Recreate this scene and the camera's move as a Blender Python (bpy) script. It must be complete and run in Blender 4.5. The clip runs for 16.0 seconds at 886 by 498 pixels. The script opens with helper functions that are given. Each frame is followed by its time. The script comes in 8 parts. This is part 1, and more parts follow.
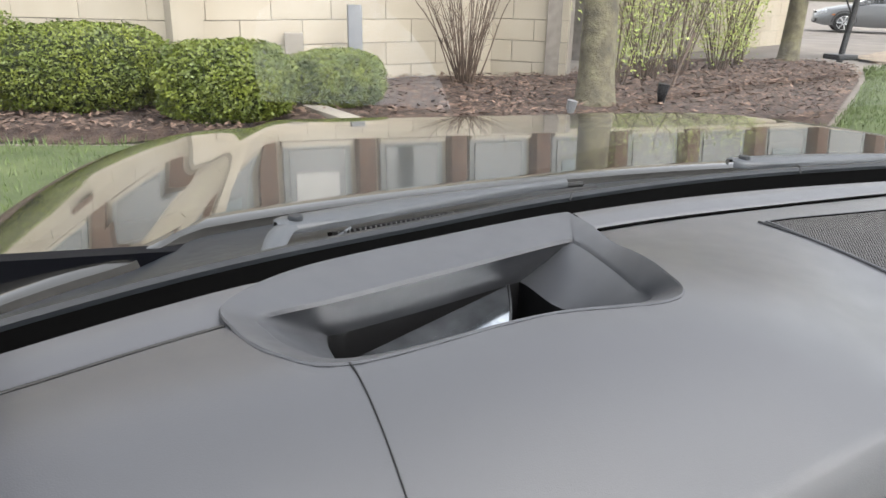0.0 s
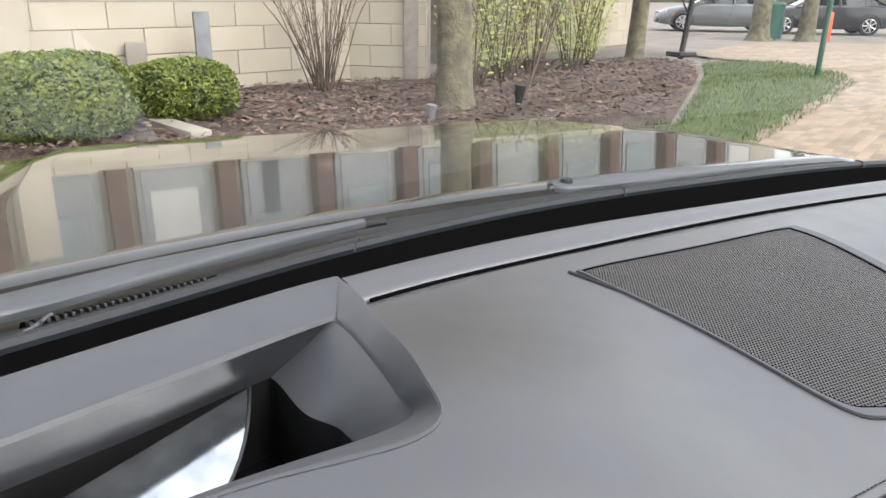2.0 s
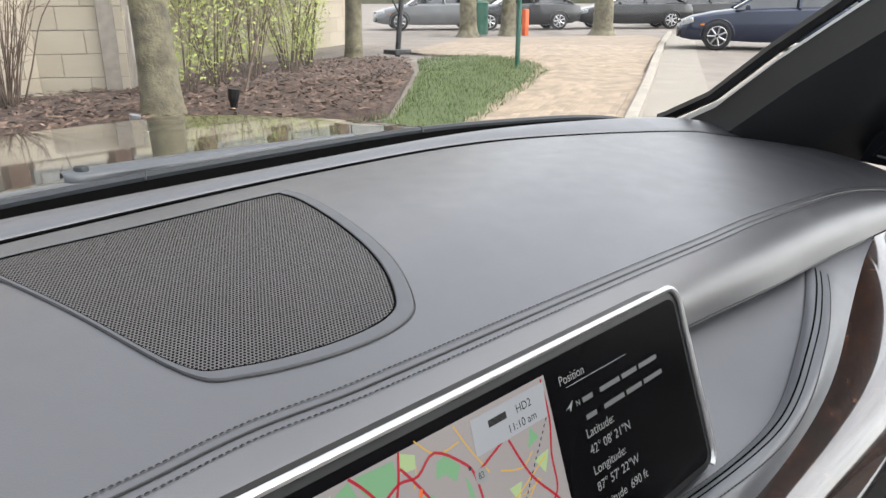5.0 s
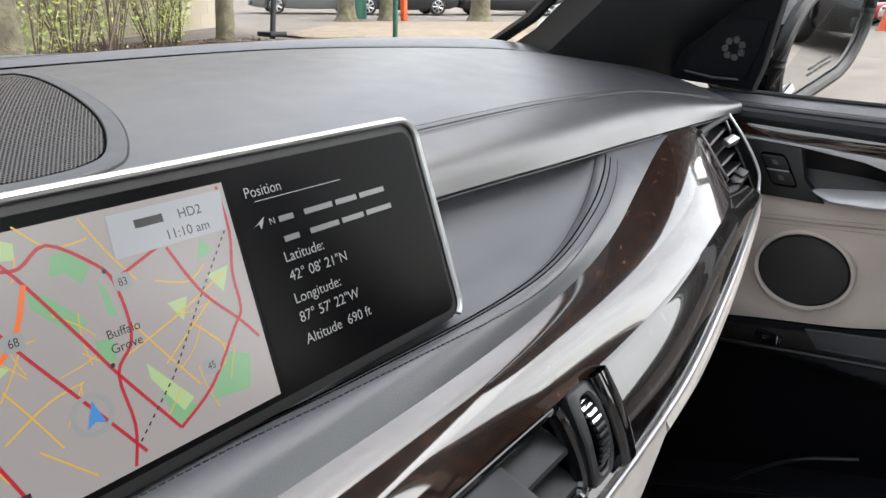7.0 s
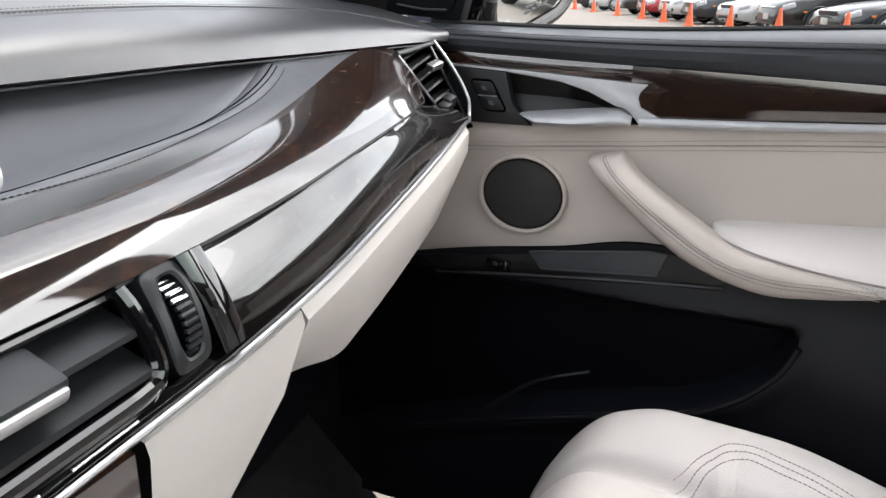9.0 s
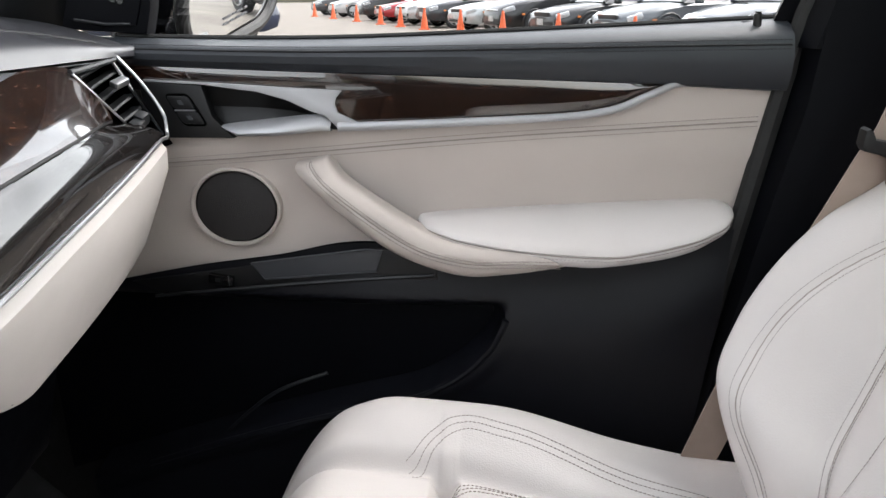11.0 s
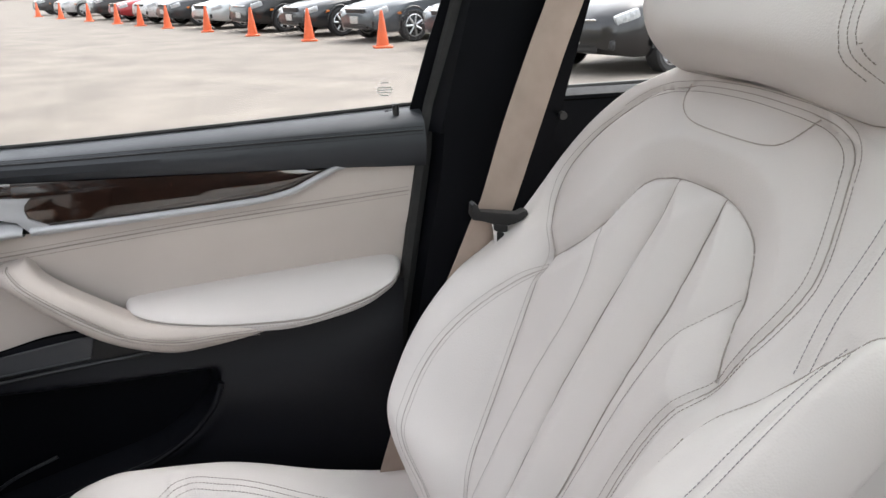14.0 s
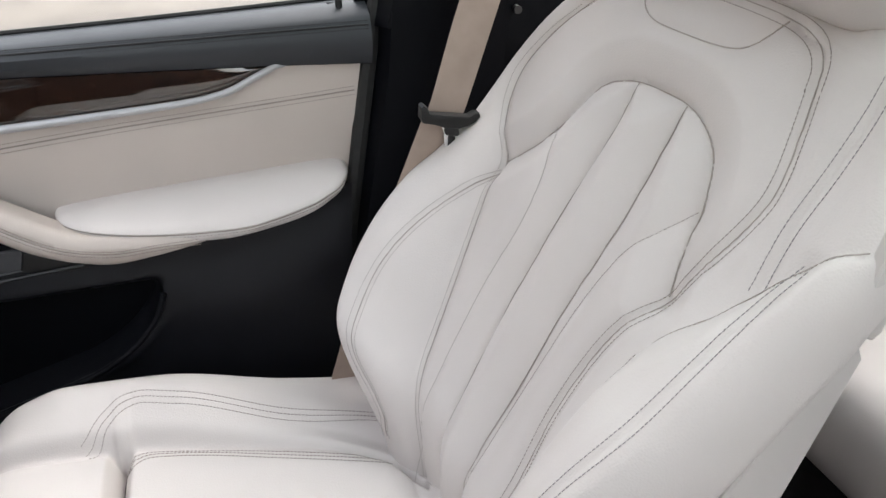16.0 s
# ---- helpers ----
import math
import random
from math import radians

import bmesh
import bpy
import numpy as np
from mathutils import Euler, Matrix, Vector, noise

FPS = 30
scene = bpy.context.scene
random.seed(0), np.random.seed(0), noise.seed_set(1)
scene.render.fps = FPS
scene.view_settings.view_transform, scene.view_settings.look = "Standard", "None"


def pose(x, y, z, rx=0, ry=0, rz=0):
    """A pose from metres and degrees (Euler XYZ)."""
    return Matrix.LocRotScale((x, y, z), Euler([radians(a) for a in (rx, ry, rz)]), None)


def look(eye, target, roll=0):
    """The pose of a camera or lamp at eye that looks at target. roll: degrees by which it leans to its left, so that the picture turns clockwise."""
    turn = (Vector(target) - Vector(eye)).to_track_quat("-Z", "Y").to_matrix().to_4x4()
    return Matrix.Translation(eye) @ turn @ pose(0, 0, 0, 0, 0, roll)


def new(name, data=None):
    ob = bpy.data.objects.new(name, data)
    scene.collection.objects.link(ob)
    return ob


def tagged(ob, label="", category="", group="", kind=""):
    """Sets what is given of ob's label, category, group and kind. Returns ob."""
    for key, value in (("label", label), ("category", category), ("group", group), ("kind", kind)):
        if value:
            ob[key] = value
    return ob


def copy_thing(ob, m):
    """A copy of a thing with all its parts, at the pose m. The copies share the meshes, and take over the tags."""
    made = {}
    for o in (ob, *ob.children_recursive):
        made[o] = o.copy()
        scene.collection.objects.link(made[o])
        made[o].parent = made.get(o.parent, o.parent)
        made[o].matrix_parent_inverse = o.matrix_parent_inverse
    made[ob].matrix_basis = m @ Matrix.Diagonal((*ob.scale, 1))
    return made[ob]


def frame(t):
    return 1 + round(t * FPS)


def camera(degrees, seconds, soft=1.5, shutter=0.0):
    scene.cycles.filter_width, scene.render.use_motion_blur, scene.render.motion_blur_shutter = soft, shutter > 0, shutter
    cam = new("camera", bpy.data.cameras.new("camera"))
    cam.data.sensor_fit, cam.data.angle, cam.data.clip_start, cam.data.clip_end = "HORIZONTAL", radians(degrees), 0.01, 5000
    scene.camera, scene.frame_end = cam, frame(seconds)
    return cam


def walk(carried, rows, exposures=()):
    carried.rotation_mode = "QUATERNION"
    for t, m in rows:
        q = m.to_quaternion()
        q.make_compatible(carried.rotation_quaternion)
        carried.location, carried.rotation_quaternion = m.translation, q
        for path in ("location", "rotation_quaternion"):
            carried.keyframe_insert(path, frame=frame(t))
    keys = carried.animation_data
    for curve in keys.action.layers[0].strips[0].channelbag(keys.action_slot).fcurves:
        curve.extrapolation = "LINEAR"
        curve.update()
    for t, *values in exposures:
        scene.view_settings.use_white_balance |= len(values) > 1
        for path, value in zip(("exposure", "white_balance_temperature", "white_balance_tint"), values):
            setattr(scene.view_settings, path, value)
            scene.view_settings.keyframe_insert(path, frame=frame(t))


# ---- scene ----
cam = camera(61.9, 16.0)
PATH = [
    (0, (-0.537, 0.307, 1.302), (-0.081, 2.134, 0.629), 1.2),
    (0.5, (-0.527, 0.356, 1.314), (-0.014, 2.17, 0.647), 1.3),
    (1, (-0.497, 0.402, 1.3), (0.088, 2.195, 0.635), 1.1),
    (1.5, (-0.457, 0.415, 1.302), (0.215, 2.179, 0.641), 1.0),
    (2, (-0.409, 0.419, 1.303), (0.36, 2.144, 0.645), 0.7),
    (2.5, (-0.365, 0.415, 1.305), (0.507, 2.091, 0.649), 0.5),
    (3, (-0.326, 0.402, 1.3), (0.652, 2.02, 0.647), 0.4),
    (3.5, (-0.29, 0.385, 1.295), (0.787, 1.938, 0.643), 0.1),
    (4, (-0.255, 0.365, 1.294), (0.91, 1.855, 0.643), -0.2),
    (4.2, (-0.242, 0.358, 1.293), (0.956, 1.822, 0.642), -0.2),
    (6.3, (-0.161, 0.302, 1.207), (1.282, 1.523, 0.552), 0.4),
    (6.5, (-0.153, 0.297, 1.201), (1.306, 1.494, 0.541), 0.6),
    (7, (-0.138, 0.28, 1.182), (1.364, 1.415, 0.507), 1.0),
    (7.5, (-0.12, 0.255, 1.155), (1.428, 1.333, 0.491), 0.4),
    (8, (-0.099, 0.229, 1.136), (1.505, 1.223, 0.475), 0.2),
    (8.5, (-0.081, 0.2, 1.12), (1.582, 1.086, 0.45), 0.5),
    (9, (-0.065, 0.176, 1.109), (1.662, 0.931, 0.44), 0.6),
    (9.5, (-0.049, 0.146, 1.106), (1.733, 0.757, 0.434), 0.6),
    (10, (-0.035, 0.117, 1.108), (1.793, 0.581, 0.443), 0.9),
    (10.2, (-0.037, 0.118, 1.104), (1.812, 0.499, 0.446), 0.6),
    (12.5, (-0.131, 0.095, 1.166), (1.751, 0.046, 0.492), -1.1),
    (13, (-0.145, 0.073, 1.193), (1.727, -0.116, 0.514), -1.4),
    (13.5, (-0.164, 0.053, 1.220), (1.689, -0.271, 0.541), -1.3),
    (14, (-0.168, 0.016, 1.238), (1.665, -0.399, 0.553), -1.6),
    (14.5, (-0.176, 0.006, 1.257), (1.637, -0.475, 0.564), -1.5),
    (15, (-0.173, 0.006, 1.259), (1.619, -0.508, 0.536), -1.3),
    (15.5, (-0.157, 0.008, 1.25), (1.602, -0.517, 0.456), -1.1),
    (16, (-0.137, 0.005, 1.24), (1.55, -0.499, 0.29), -0.5),
]
walk(cam, [(t, look(eye, target, roll)) for t, eye, target, roll in PATH],
     exposures=[(0.0, 0.36), (6.8, 0.38), (7.6, 0.46), (8.6, 0.62), (10.0, 0.68), (12.3, 0.60), (14.0, 0.57), (16.0, 0.63)])

# ---- world, sun and exposure ----
world = bpy.data.worlds.new("overcast_sky")
world.use_nodes = True
scene.world = world
wn, wl = world.node_tree.nodes, world.node_tree.links
wn.clear()
sky = wn.new("ShaderNodeTexSky")
sky.sky_type = "NISHITA"
sky.sun_disc = False
sky.sun_elevation, sky.sun_rotation = radians(52), radians(150)
sky.dust_density, sky.air_density = 3.0, 1.5
grey = wn.new("ShaderNodeHueSaturation")
grey.inputs["Saturation"].default_value = 0.22
cloud_at = wn.new("ShaderNodeTexCoord")
cloud = wn.new("ShaderNodeTexNoise")
cloud.inputs["Scale"].default_value = 3.2
cloud.inputs["Detail"].default_value = 6
cloud_ramp = wn.new("ShaderNodeMapRange")
cloud_ramp.inputs[1].default_value, cloud_ramp.inputs[2].default_value = 0.35, 0.7
cloud_ramp.inputs[3].default_value, cloud_ramp.inputs[4].default_value = 2.6, 4.6
cloud_mix = wn.new("ShaderNodeVectorMath")
cloud_mix.operation = "SCALE"
back = wn.new("ShaderNodeBackground")
back.inputs["Strength"].default_value = 0.15
wout = wn.new("ShaderNodeOutputWorld")
wl.new(sky.outputs[0], grey.inputs["Color"])
wl.new(cloud_at.outputs["Generated"], cloud.inputs["Vector"])
wl.new(cloud.outputs[0], cloud_ramp.inputs[0])
wl.new(grey.outputs[0], cloud_mix.inputs[0])
wl.new(cloud_ramp.outputs[0], cloud_mix.inputs["Scale"])
wl.new(cloud_mix.outputs[0], back.inputs["Color"])
wl.new(back.outputs[0], wout.inputs["Surface"])

sun_data = bpy.data.lights.new("sun", "SUN")
sun_data.energy, sun_data.angle, sun_data.color = 0.5, radians(35), (1.0, 0.97, 0.93)
sun = new("sun", sun_data)
sun.matrix_world = look((0, 0, 30), (-9, 15.5, 0))


# ---- building helpers ----
def spline(points, n=8, closed=False):
    """A smooth line (Catmull-Rom) through the points."""
    p = [Vector(q) for q in points]
    out, m = [], len(p)
    for i in range(m if closed else m - 1):
        a, b, c, d = ((p[(i + k) % m] for k in (-1, 0, 1, 2)) if closed else
                      (p[max(i - 1, 0)], p[i], p[i + 1], p[min(i + 2, m - 1)]))
        for k in range(n):
            t = k / n
            out.append(0.5 * (2 * b + (c - a) * t + (2 * a - 5 * b + 4 * c - d) * t * t + (3 * b - a - 3 * c + d) * t ** 3))
    return out if closed else out + [p[-1]]


def along(table):
    """A smooth function of x from rows of x and values."""
    rows = sorted(table)
    pts = spline([(r[0], r[1], r[2] if len(r) > 2 else 0) for r in rows], 12)
    xs, ys, zs = ([q[k] for q in pts] for k in range(3))
    return lambda x: (float(np.interp(x, xs, ys)), float(np.interp(x, xs, zs)))


def even(table, width=0.05):
    """As along(), with small unevenness in the rows averaged out."""
    f = along(table)
    x0, x1 = min(r[0] for r in table), max(r[0] for r in table)
    xs = np.linspace(x0, x1, 200)
    cols = [np.array([f(x)[k] for x in xs]) for k in (0, 1)]
    w = np.exp(-0.5 * (np.linspace(-2, 2, 61)) ** 2)
    w /= w.sum()
    step = width * 2 / 60
    out = []
    for c in cols:
        fine = np.array([sum(wk * (np.interp(x + dk, xs, c) if x0 <= x + dk <= x1 else (2 * c[0] - np.interp(2 * x0 - x - dk, xs, c) if x + dk < x0 else 2 * c[-1] - np.interp(2 * x1 - x - dk, xs, c)))
                             for wk, dk in zip(w, np.linspace(-width, width, 61))) for x in xs])
        out.append(fine)
    return lambda x: (float(np.interp(x, xs, out[0])), float(np.interp(x, xs, out[1])))


def loft(rows, bm=None, closed=False, cap=False):
    """A skin over rows of points, all of one length."""
    bm = bm or bmesh.new()
    grid = [[bm.verts.new(p) for p in row] for row in rows]
    for a, b in zip(grid[:-1], grid[1:]):
        m = len(a)
        for i in range(m if closed else m - 1):
            j = (i + 1) % m
            bm.faces.new((a[i], a[j], b[j], b[i]))
    if cap and closed:
        bm.faces.new(grid[0][::-1])
        bm.faces.new(grid[-1])
    return bm


def tube(points, r, bm=None, sides=6, closed=False, taper=1.0, flat=1.0, up=(0, 0, 1)):
    """A round or flattened bar along the points."""
    pts = [Vector(p) for p in points]
    rows, m = [], len(pts)
    for i, p in enumerate(pts):
        d = pts[(i + 1) % m] - pts[i - 1] if closed else pts[min(i + 1, m - 1)] - pts[max(i - 1, 0)]
        d = d.normalized() if d.length else Vector((1, 0, 0))
        u = Vector(up) - d * d.dot(Vector(up))
        u = u.normalized() if u.length > 1e-4 else d.orthogonal().normalized()
        v = d.cross(u)
        q = r * (1 + (taper - 1) * i / max(m - 1, 1))
        rows.append([p + (v * math.cos(a) + u * math.sin(a) * flat) * q for a in (2 * math.pi * k / sides for k in range(sides))])
    if closed:
        rows.append(rows[0])
        bm = loft(rows, bm, True)
        bmesh.ops.remove_doubles(bm, verts=bm.verts, dist=1e-6)
        return bm
    return loft(rows, bm, True, True)


def box(size, at=(0, 0, 0), bevel=0.0, m=None, bm=None, seg=2):
    """A block with softened edges."""
    b = bmesh.new()
    bmesh.ops.create_cube(b, size=1)
    bmesh.ops.scale(b, vec=size, verts=b.verts)
    if bevel:
        bmesh.ops.bevel(b, geom=b.edges[:], offset=bevel, segments=seg, profile=0.6, affect="EDGES")
    mm = Matrix.Translation(at) @ (m or Matrix())
    bmesh.ops.transform(b, matrix=mm, verts=b.verts)
    return join(bm, b)


def join(bm, other):
    if bm is None:
        return other
    tmp = bpy.data.meshes.new("tmp")
    other.to_mesh(tmp)
    bm.from_mesh(tmp)
    bpy.data.meshes.remove(tmp)
    other.free()
    return bm


def slab(outline, back, bevel=0.0, bm=None, seg=2):
    """A plate: a flat outline of points, pushed back by a vector, its front edge softened."""
    b = bmesh.new()
    f = b.faces.new([b.verts.new(p) for p in outline])
    res = bmesh.ops.extrude_face_region(b, geom=[f])
    bmesh.ops.translate(b, vec=back, verts=[g for g in res["geom"] if isinstance(g, bmesh.types.BMVert)])
    bmesh.ops.recalc_face_normals(b, faces=b.faces)
    if bevel:
        front = [e for e in b.edges if all(min((v.co - Vector(p)).length for p in outline) < 1e-6 for v in e.verts)]
        bmesh.ops.bevel(b, geom=front, offset=bevel, segments=seg, profile=0.6, affect="EDGES")
    return join(bm, b)


def rounded(w, h, r, n=5):
    """A rounded rectangle round the origin, as pairs."""
    out = []
    for cx, cy, a0 in ((w / 2 - r, h / 2 - r, 0), (-w / 2 + r, h / 2 - r, 90), (-w / 2 + r, -h / 2 + r, 180), (w / 2 - r, -h / 2 + r, 270)):
        for k in range(n + 1):
            a = radians(a0 + 90 * k / n)
            out.append((cx + r * math.cos(a), cy + r * math.sin(a)))
    return out


def thing(name, base, label, category, group="", kind=""):
    ob = new(name)
    ob.location = base
    ob.empty_display_size = 0.05
    return tagged(ob, label, category, group, kind)


def part(name, bm, material, parent=None, label="", smooth=True, kind="", auto=35):
    """One mesh object under a thing or a part; its points are in the world's metres."""
    me = bpy.data.meshes.new(name)
    bmesh.ops.recalc_face_normals(bm, faces=bm.faces)
    bm.to_mesh(me)
    bm.free()
    me.materials.append(material)
    if smooth:
        me.polygons.foreach_set("use_smooth", [True] * len(me.polygons))
        if auto:
            me.set_sharp_from_angle(angle=radians(auto))
    ob = new(name, me)
    if parent:
        ob.parent = parent
        base = Vector((0, 0, 0))
        if parent.type == "EMPTY":
            base = parent.location
        ob.matrix_parent_inverse = Matrix.Translation(-base)
    return tagged(ob, label, kind=kind)


def single(name, bm, material, label, category, group="", kind="", smooth=True, auto=35):
    ob = part(name, bm, material, None, label, smooth, kind, auto)
    return tagged(ob, label, category, group, kind)


def stitches(line, off, bm=None, pitch=0.0042, length=0.0034, r=0.0006, lift=0.0006, up=(0, 0, 1)):
    """Thread: short bars laid end to end beside a line, off metres to its side."""
    bm = bm or bmesh.new()
    pts = [Vector(p) for p in line]
    acc, want = 0.0, 0.0
    for a, b in zip(pts[:-1], pts[1:]):
        d = b - a
        n = d.length
        if n < 1e-7:
            continue
        d /= n
        u = Vector(up) - d * d.dot(Vector(up))
        u = u.normalized() if u.length > 1e-4 else d.orthogonal().normalized()
        v = d.cross(u)
        while want <= acc + n:
            p = a + d * (want - acc) + v * off + u * lift
            q = p + d * length
            s = [bm.verts.new(p + v * r), bm.verts.new(p - v * r), bm.verts.new(q - v * r), bm.verts.new(q + v * r),
                 bm.verts.new((p + q) / 2 + u * r * 1.6)]
            for i in range(4):
                bm.faces.new((s[i], s[(i + 1) % 4], s[4]))
            want += pitch
        acc += n
    return bm


# ---- materials ----
def mat(name, col, rough=0.5, metal=0.0, coat=0.0, var=0.08, vscale=6.0, bump=0.0, bscale=300.0, bkind="noise", spec=0.5,
        rvar=0.08, col2=None, detail=4.0, coord="Object", bdist=0.002):
    m = bpy.data.materials.new(name)
    m.use_nodes = True
    n, l = m.node_tree.nodes, m.node_tree.links
    p = n["Principled BSDF"]
    p.inputs["Metallic"].default_value = metal
    p.inputs["Coat Weight"].default_value = coat
    p.inputs["Coat Roughness"].default_value = 0.03
    p.inputs["Specular IOR Level"].default_value = spec
    at = n.new("ShaderNodeTexCoord")
    big = n.new("ShaderNodeTexNoise")
    big.inputs["Scale"].default_value, big.inputs["Detail"].default_value = vscale, detail
    l.new(at.outputs[coord], big.inputs["Vector"])
    mix = n.new("ShaderNodeMix")
    mix.data_type = "RGBA"
    c2 = col2 or tuple(min(1, c * (1 + 2 * var)) for c in col)
    c1 = col if col2 else tuple(c * (1 - 2 * var) for c in col)
    mix.inputs[6].default_value, mix.inputs[7].default_value = (*c1, 1), (*c2, 1)
    ramp = n.new("ShaderNodeMapRange")
    ramp.inputs[1].default_value, ramp.inputs[2].default_value = 0.3, 0.7
    l.new(big.outputs[0], ramp.inputs[0])
    l.new(ramp.outputs[0], mix.inputs[0])
    l.new(mix.outputs[2], p.inputs["Base Color"])
    fine = n.new("ShaderNodeTexNoise")
    fine.inputs["Scale"].default_value = vscale * 7
    l.new(at.outputs[coord], fine.inputs["Vector"])
    rr = n.new("ShaderNodeMapRange")
    rr.inputs[3].default_value, rr.inputs[4].default_value = max(rough - rvar, 0.01), min(rough + rvar, 1)
    l.new(fine.outputs[0], rr.inputs[0])
    l.new(rr.outputs[0], p.inputs["Roughness"])
    if bump:
        if bkind == "noise":
            t = n.new("ShaderNodeTexNoise")
            t.inputs["Detail"].default_value = 3
        else:
            t = n.new("ShaderNodeTexVoronoi")
        t.inputs["Scale"].default_value = bscale
        l.new(at.outputs[coord], t.inputs["Vector"])
        b = n.new("ShaderNodeBump")
        b.inputs["Strength"].default_value, b.inputs["Distance"].default_value = bump, bdist
        l.new(t.outputs[0], b.inputs["Height"])
        l.new(b.outputs[0], p.inputs["Normal"])
    return m


def glow(name, col, strength):
    m = bpy.data.materials.new(name)
    m.use_nodes = True
    p = m.node_tree.nodes["Principled BSDF"]
    p.inputs["Base Color"].default_value = (0.01, 0.01, 0.01, 1)
    p.inputs["Roughness"].default_value = 0.2
    p.inputs["Emission Color"].default_value = (*col, 1)
    p.inputs["Emission Strength"].default_value = strength
    return m


def glass(name, tint=(1, 1, 1), rough=0.0, clear=0.93):
    """Thin glass: mostly clear, with a glossy film that grows at a slant."""
    m = bpy.data.materials.new(name)
    m.use_nodes = True
    n, l = m.node_tree.nodes, m.node_tree.links
    n.remove(n["Principled BSDF"])
    tr, gl, mx, fr, pw = (n.new("ShaderNode" + k) for k in ("BsdfTransparent", "BsdfGlossy", "MixShader", "LayerWeight", "Math"))
    tr.inputs[0].default_value = (*(clear * c for c in tint), 1)
    gl.inputs["Roughness"].default_value = rough
    gl.inputs["Color"].default_value = (1, 1, 1, 1)
    fr.inputs["Blend"].default_value = 0.5
    pw.operation = "POWER"
    pw.inputs[1].default_value = 4.0
    ad = n.new("ShaderNodeMath")
    ad.operation = "MULTIPLY_ADD"
    ad.inputs[1].default_value, ad.inputs[2].default_value = 0.30, 0.012
    l.new(fr.outputs["Facing"], pw.inputs[0])
    l.new(pw.outputs[0], ad.inputs[0])
    l.new(ad.outputs[0], mx.inputs[0])
    l.new(tr.outputs[0], mx.inputs[1])
    l.new(gl.outputs[0], mx.inputs[2])
    l.new(mx.outputs[0], n["Material Output"].inputs["Surface"])
    return m


DASH = mat("soft_grey_dash_leather", (0.025, 0.0253, 0.030), 0.40, coat=0.32, var=0.05, vscale=5, bump=0.12, bscale=1400, bkind="voronoi", bdist=0.0006, spec=1.0)
DOORSILL = mat("black_sill_leather", (0.022, 0.025, 0.030), 0.42, spec=0.5, var=0.05, vscale=5, bump=0.14, bscale=1300, bkind="voronoi", bdist=0.0006)
# the dash leather again, lightened to put in light missing under the lip
SHELF = mat("lightened_dash_leather", (0.082, 0.085, 0.094), 0.38, var=0.05, vscale=5, bump=0.14, bscale=1300, bkind="voronoi", bdist=0.0006, spec=0.6)
BEZEL = mat("smooth_grey_plastic", (0.050, 0.052, 0.058), 0.50, var=0.03, vscale=9, bump=0.08, bscale=2500, bdist=0.0004)
BLACK = mat("black_plastic", (0.004, 0.004, 0.0045), 0.5, var=0.1, vscale=12, bump=0.1, bscale=1800, bdist=0.0004)
# near-black for joints and recesses, with the recess shade in the colour
PITCH = mat("gap_shade_black", (0.002, 0.002, 0.002), 0.9, spec=0.03)
VENTGREY = mat("dark_grey_vent_plastic", (0.011, 0.012, 0.0135), 0.42, var=0.05, vscale=12, bump=0.08, bscale=1800, bdist=0.0004)
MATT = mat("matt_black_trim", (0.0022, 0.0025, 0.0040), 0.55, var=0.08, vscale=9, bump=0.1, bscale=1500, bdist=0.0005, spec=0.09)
DOORLOW = mat("black_door_plastic", (0.0050, 0.0054, 0.0080), 0.42, var=0.08, vscale=9, bump=0.1, bscale=1500, bdist=0.0005, spec=0.3)
GLOSS = mat("piano_black", (0.003, 0.003, 0.0035), 0.08, coat=0.6, var=0.05, rvar=0.03)
IVORY = mat("ivory_leather", (0.60, 0.556, 0.535), 0.48, var=0.02, vscale=5, bump=0.19, bscale=620, bkind="voronoi", bdist=0.0007, spec=0.4)
DOORIVORY = mat("ivory_door_leather", (0.495, 0.437, 0.398), 0.55, var=0.025, vscale=6, bump=0.2, bscale=900, bkind="voronoi", bdist=0.0006, spec=0.35)
BEIGEHARD = mat("ivory_soft_plastic", (0.47, 0.44, 0.418), 0.5, var=0.02, vscale=7, bump=0.12, bscale=1500, bdist=0.0005)
SEATSHELL = mat("ivory_hard_plastic", (0.57, 0.535, 0.515), 0.5, var=0.02, vscale=8, bump=0.08, bscale=1600, bdist=0.0004)
SILVER = mat("satin_aluminium", (0.55, 0.55, 0.56), 0.34, metal=1.0, var=0.02, vscale=40, rvar=0.04)
SATIN = mat("brushed_silver_paint", (0.46, 0.46, 0.47), 0.5, metal=0.55, var=0.02, vscale=40, rvar=0.04)
CHROME = mat("bright_chrome", (0.78, 0.79, 0.8), 0.14, metal=1.0, var=0.02, rvar=0.03)
THREADB = mat("black_thread", (0.012, 0.012, 0.013), 0.8)
THREADI = mat("grey_beige_thread", (0.29, 0.255, 0.23), 0.8)
THREADG = mat("grey_violet_thread", (0.27, 0.25, 0.255), 0.8)
SEAMDARK = mat("leather_seam", (0.36, 0.32, 0.29), 0.8)
BELT = mat("beige_belt_webbing", (0.35, 0.272, 0.228), 0.75, var=0.04, vscale=30, bump=0.4, bscale=900, bdist=0.0006)
CARPET = mat("black_carpet", (0.006, 0.006, 0.007), 0.95, var=0.3, vscale=60, bump=0.6, bscale=700, bdist=0.002)
RUBBER = mat("black_rubber", (0.012, 0.012, 0.012), 0.75, var=0.15, vscale=15, bump=0.15, bscale=300)
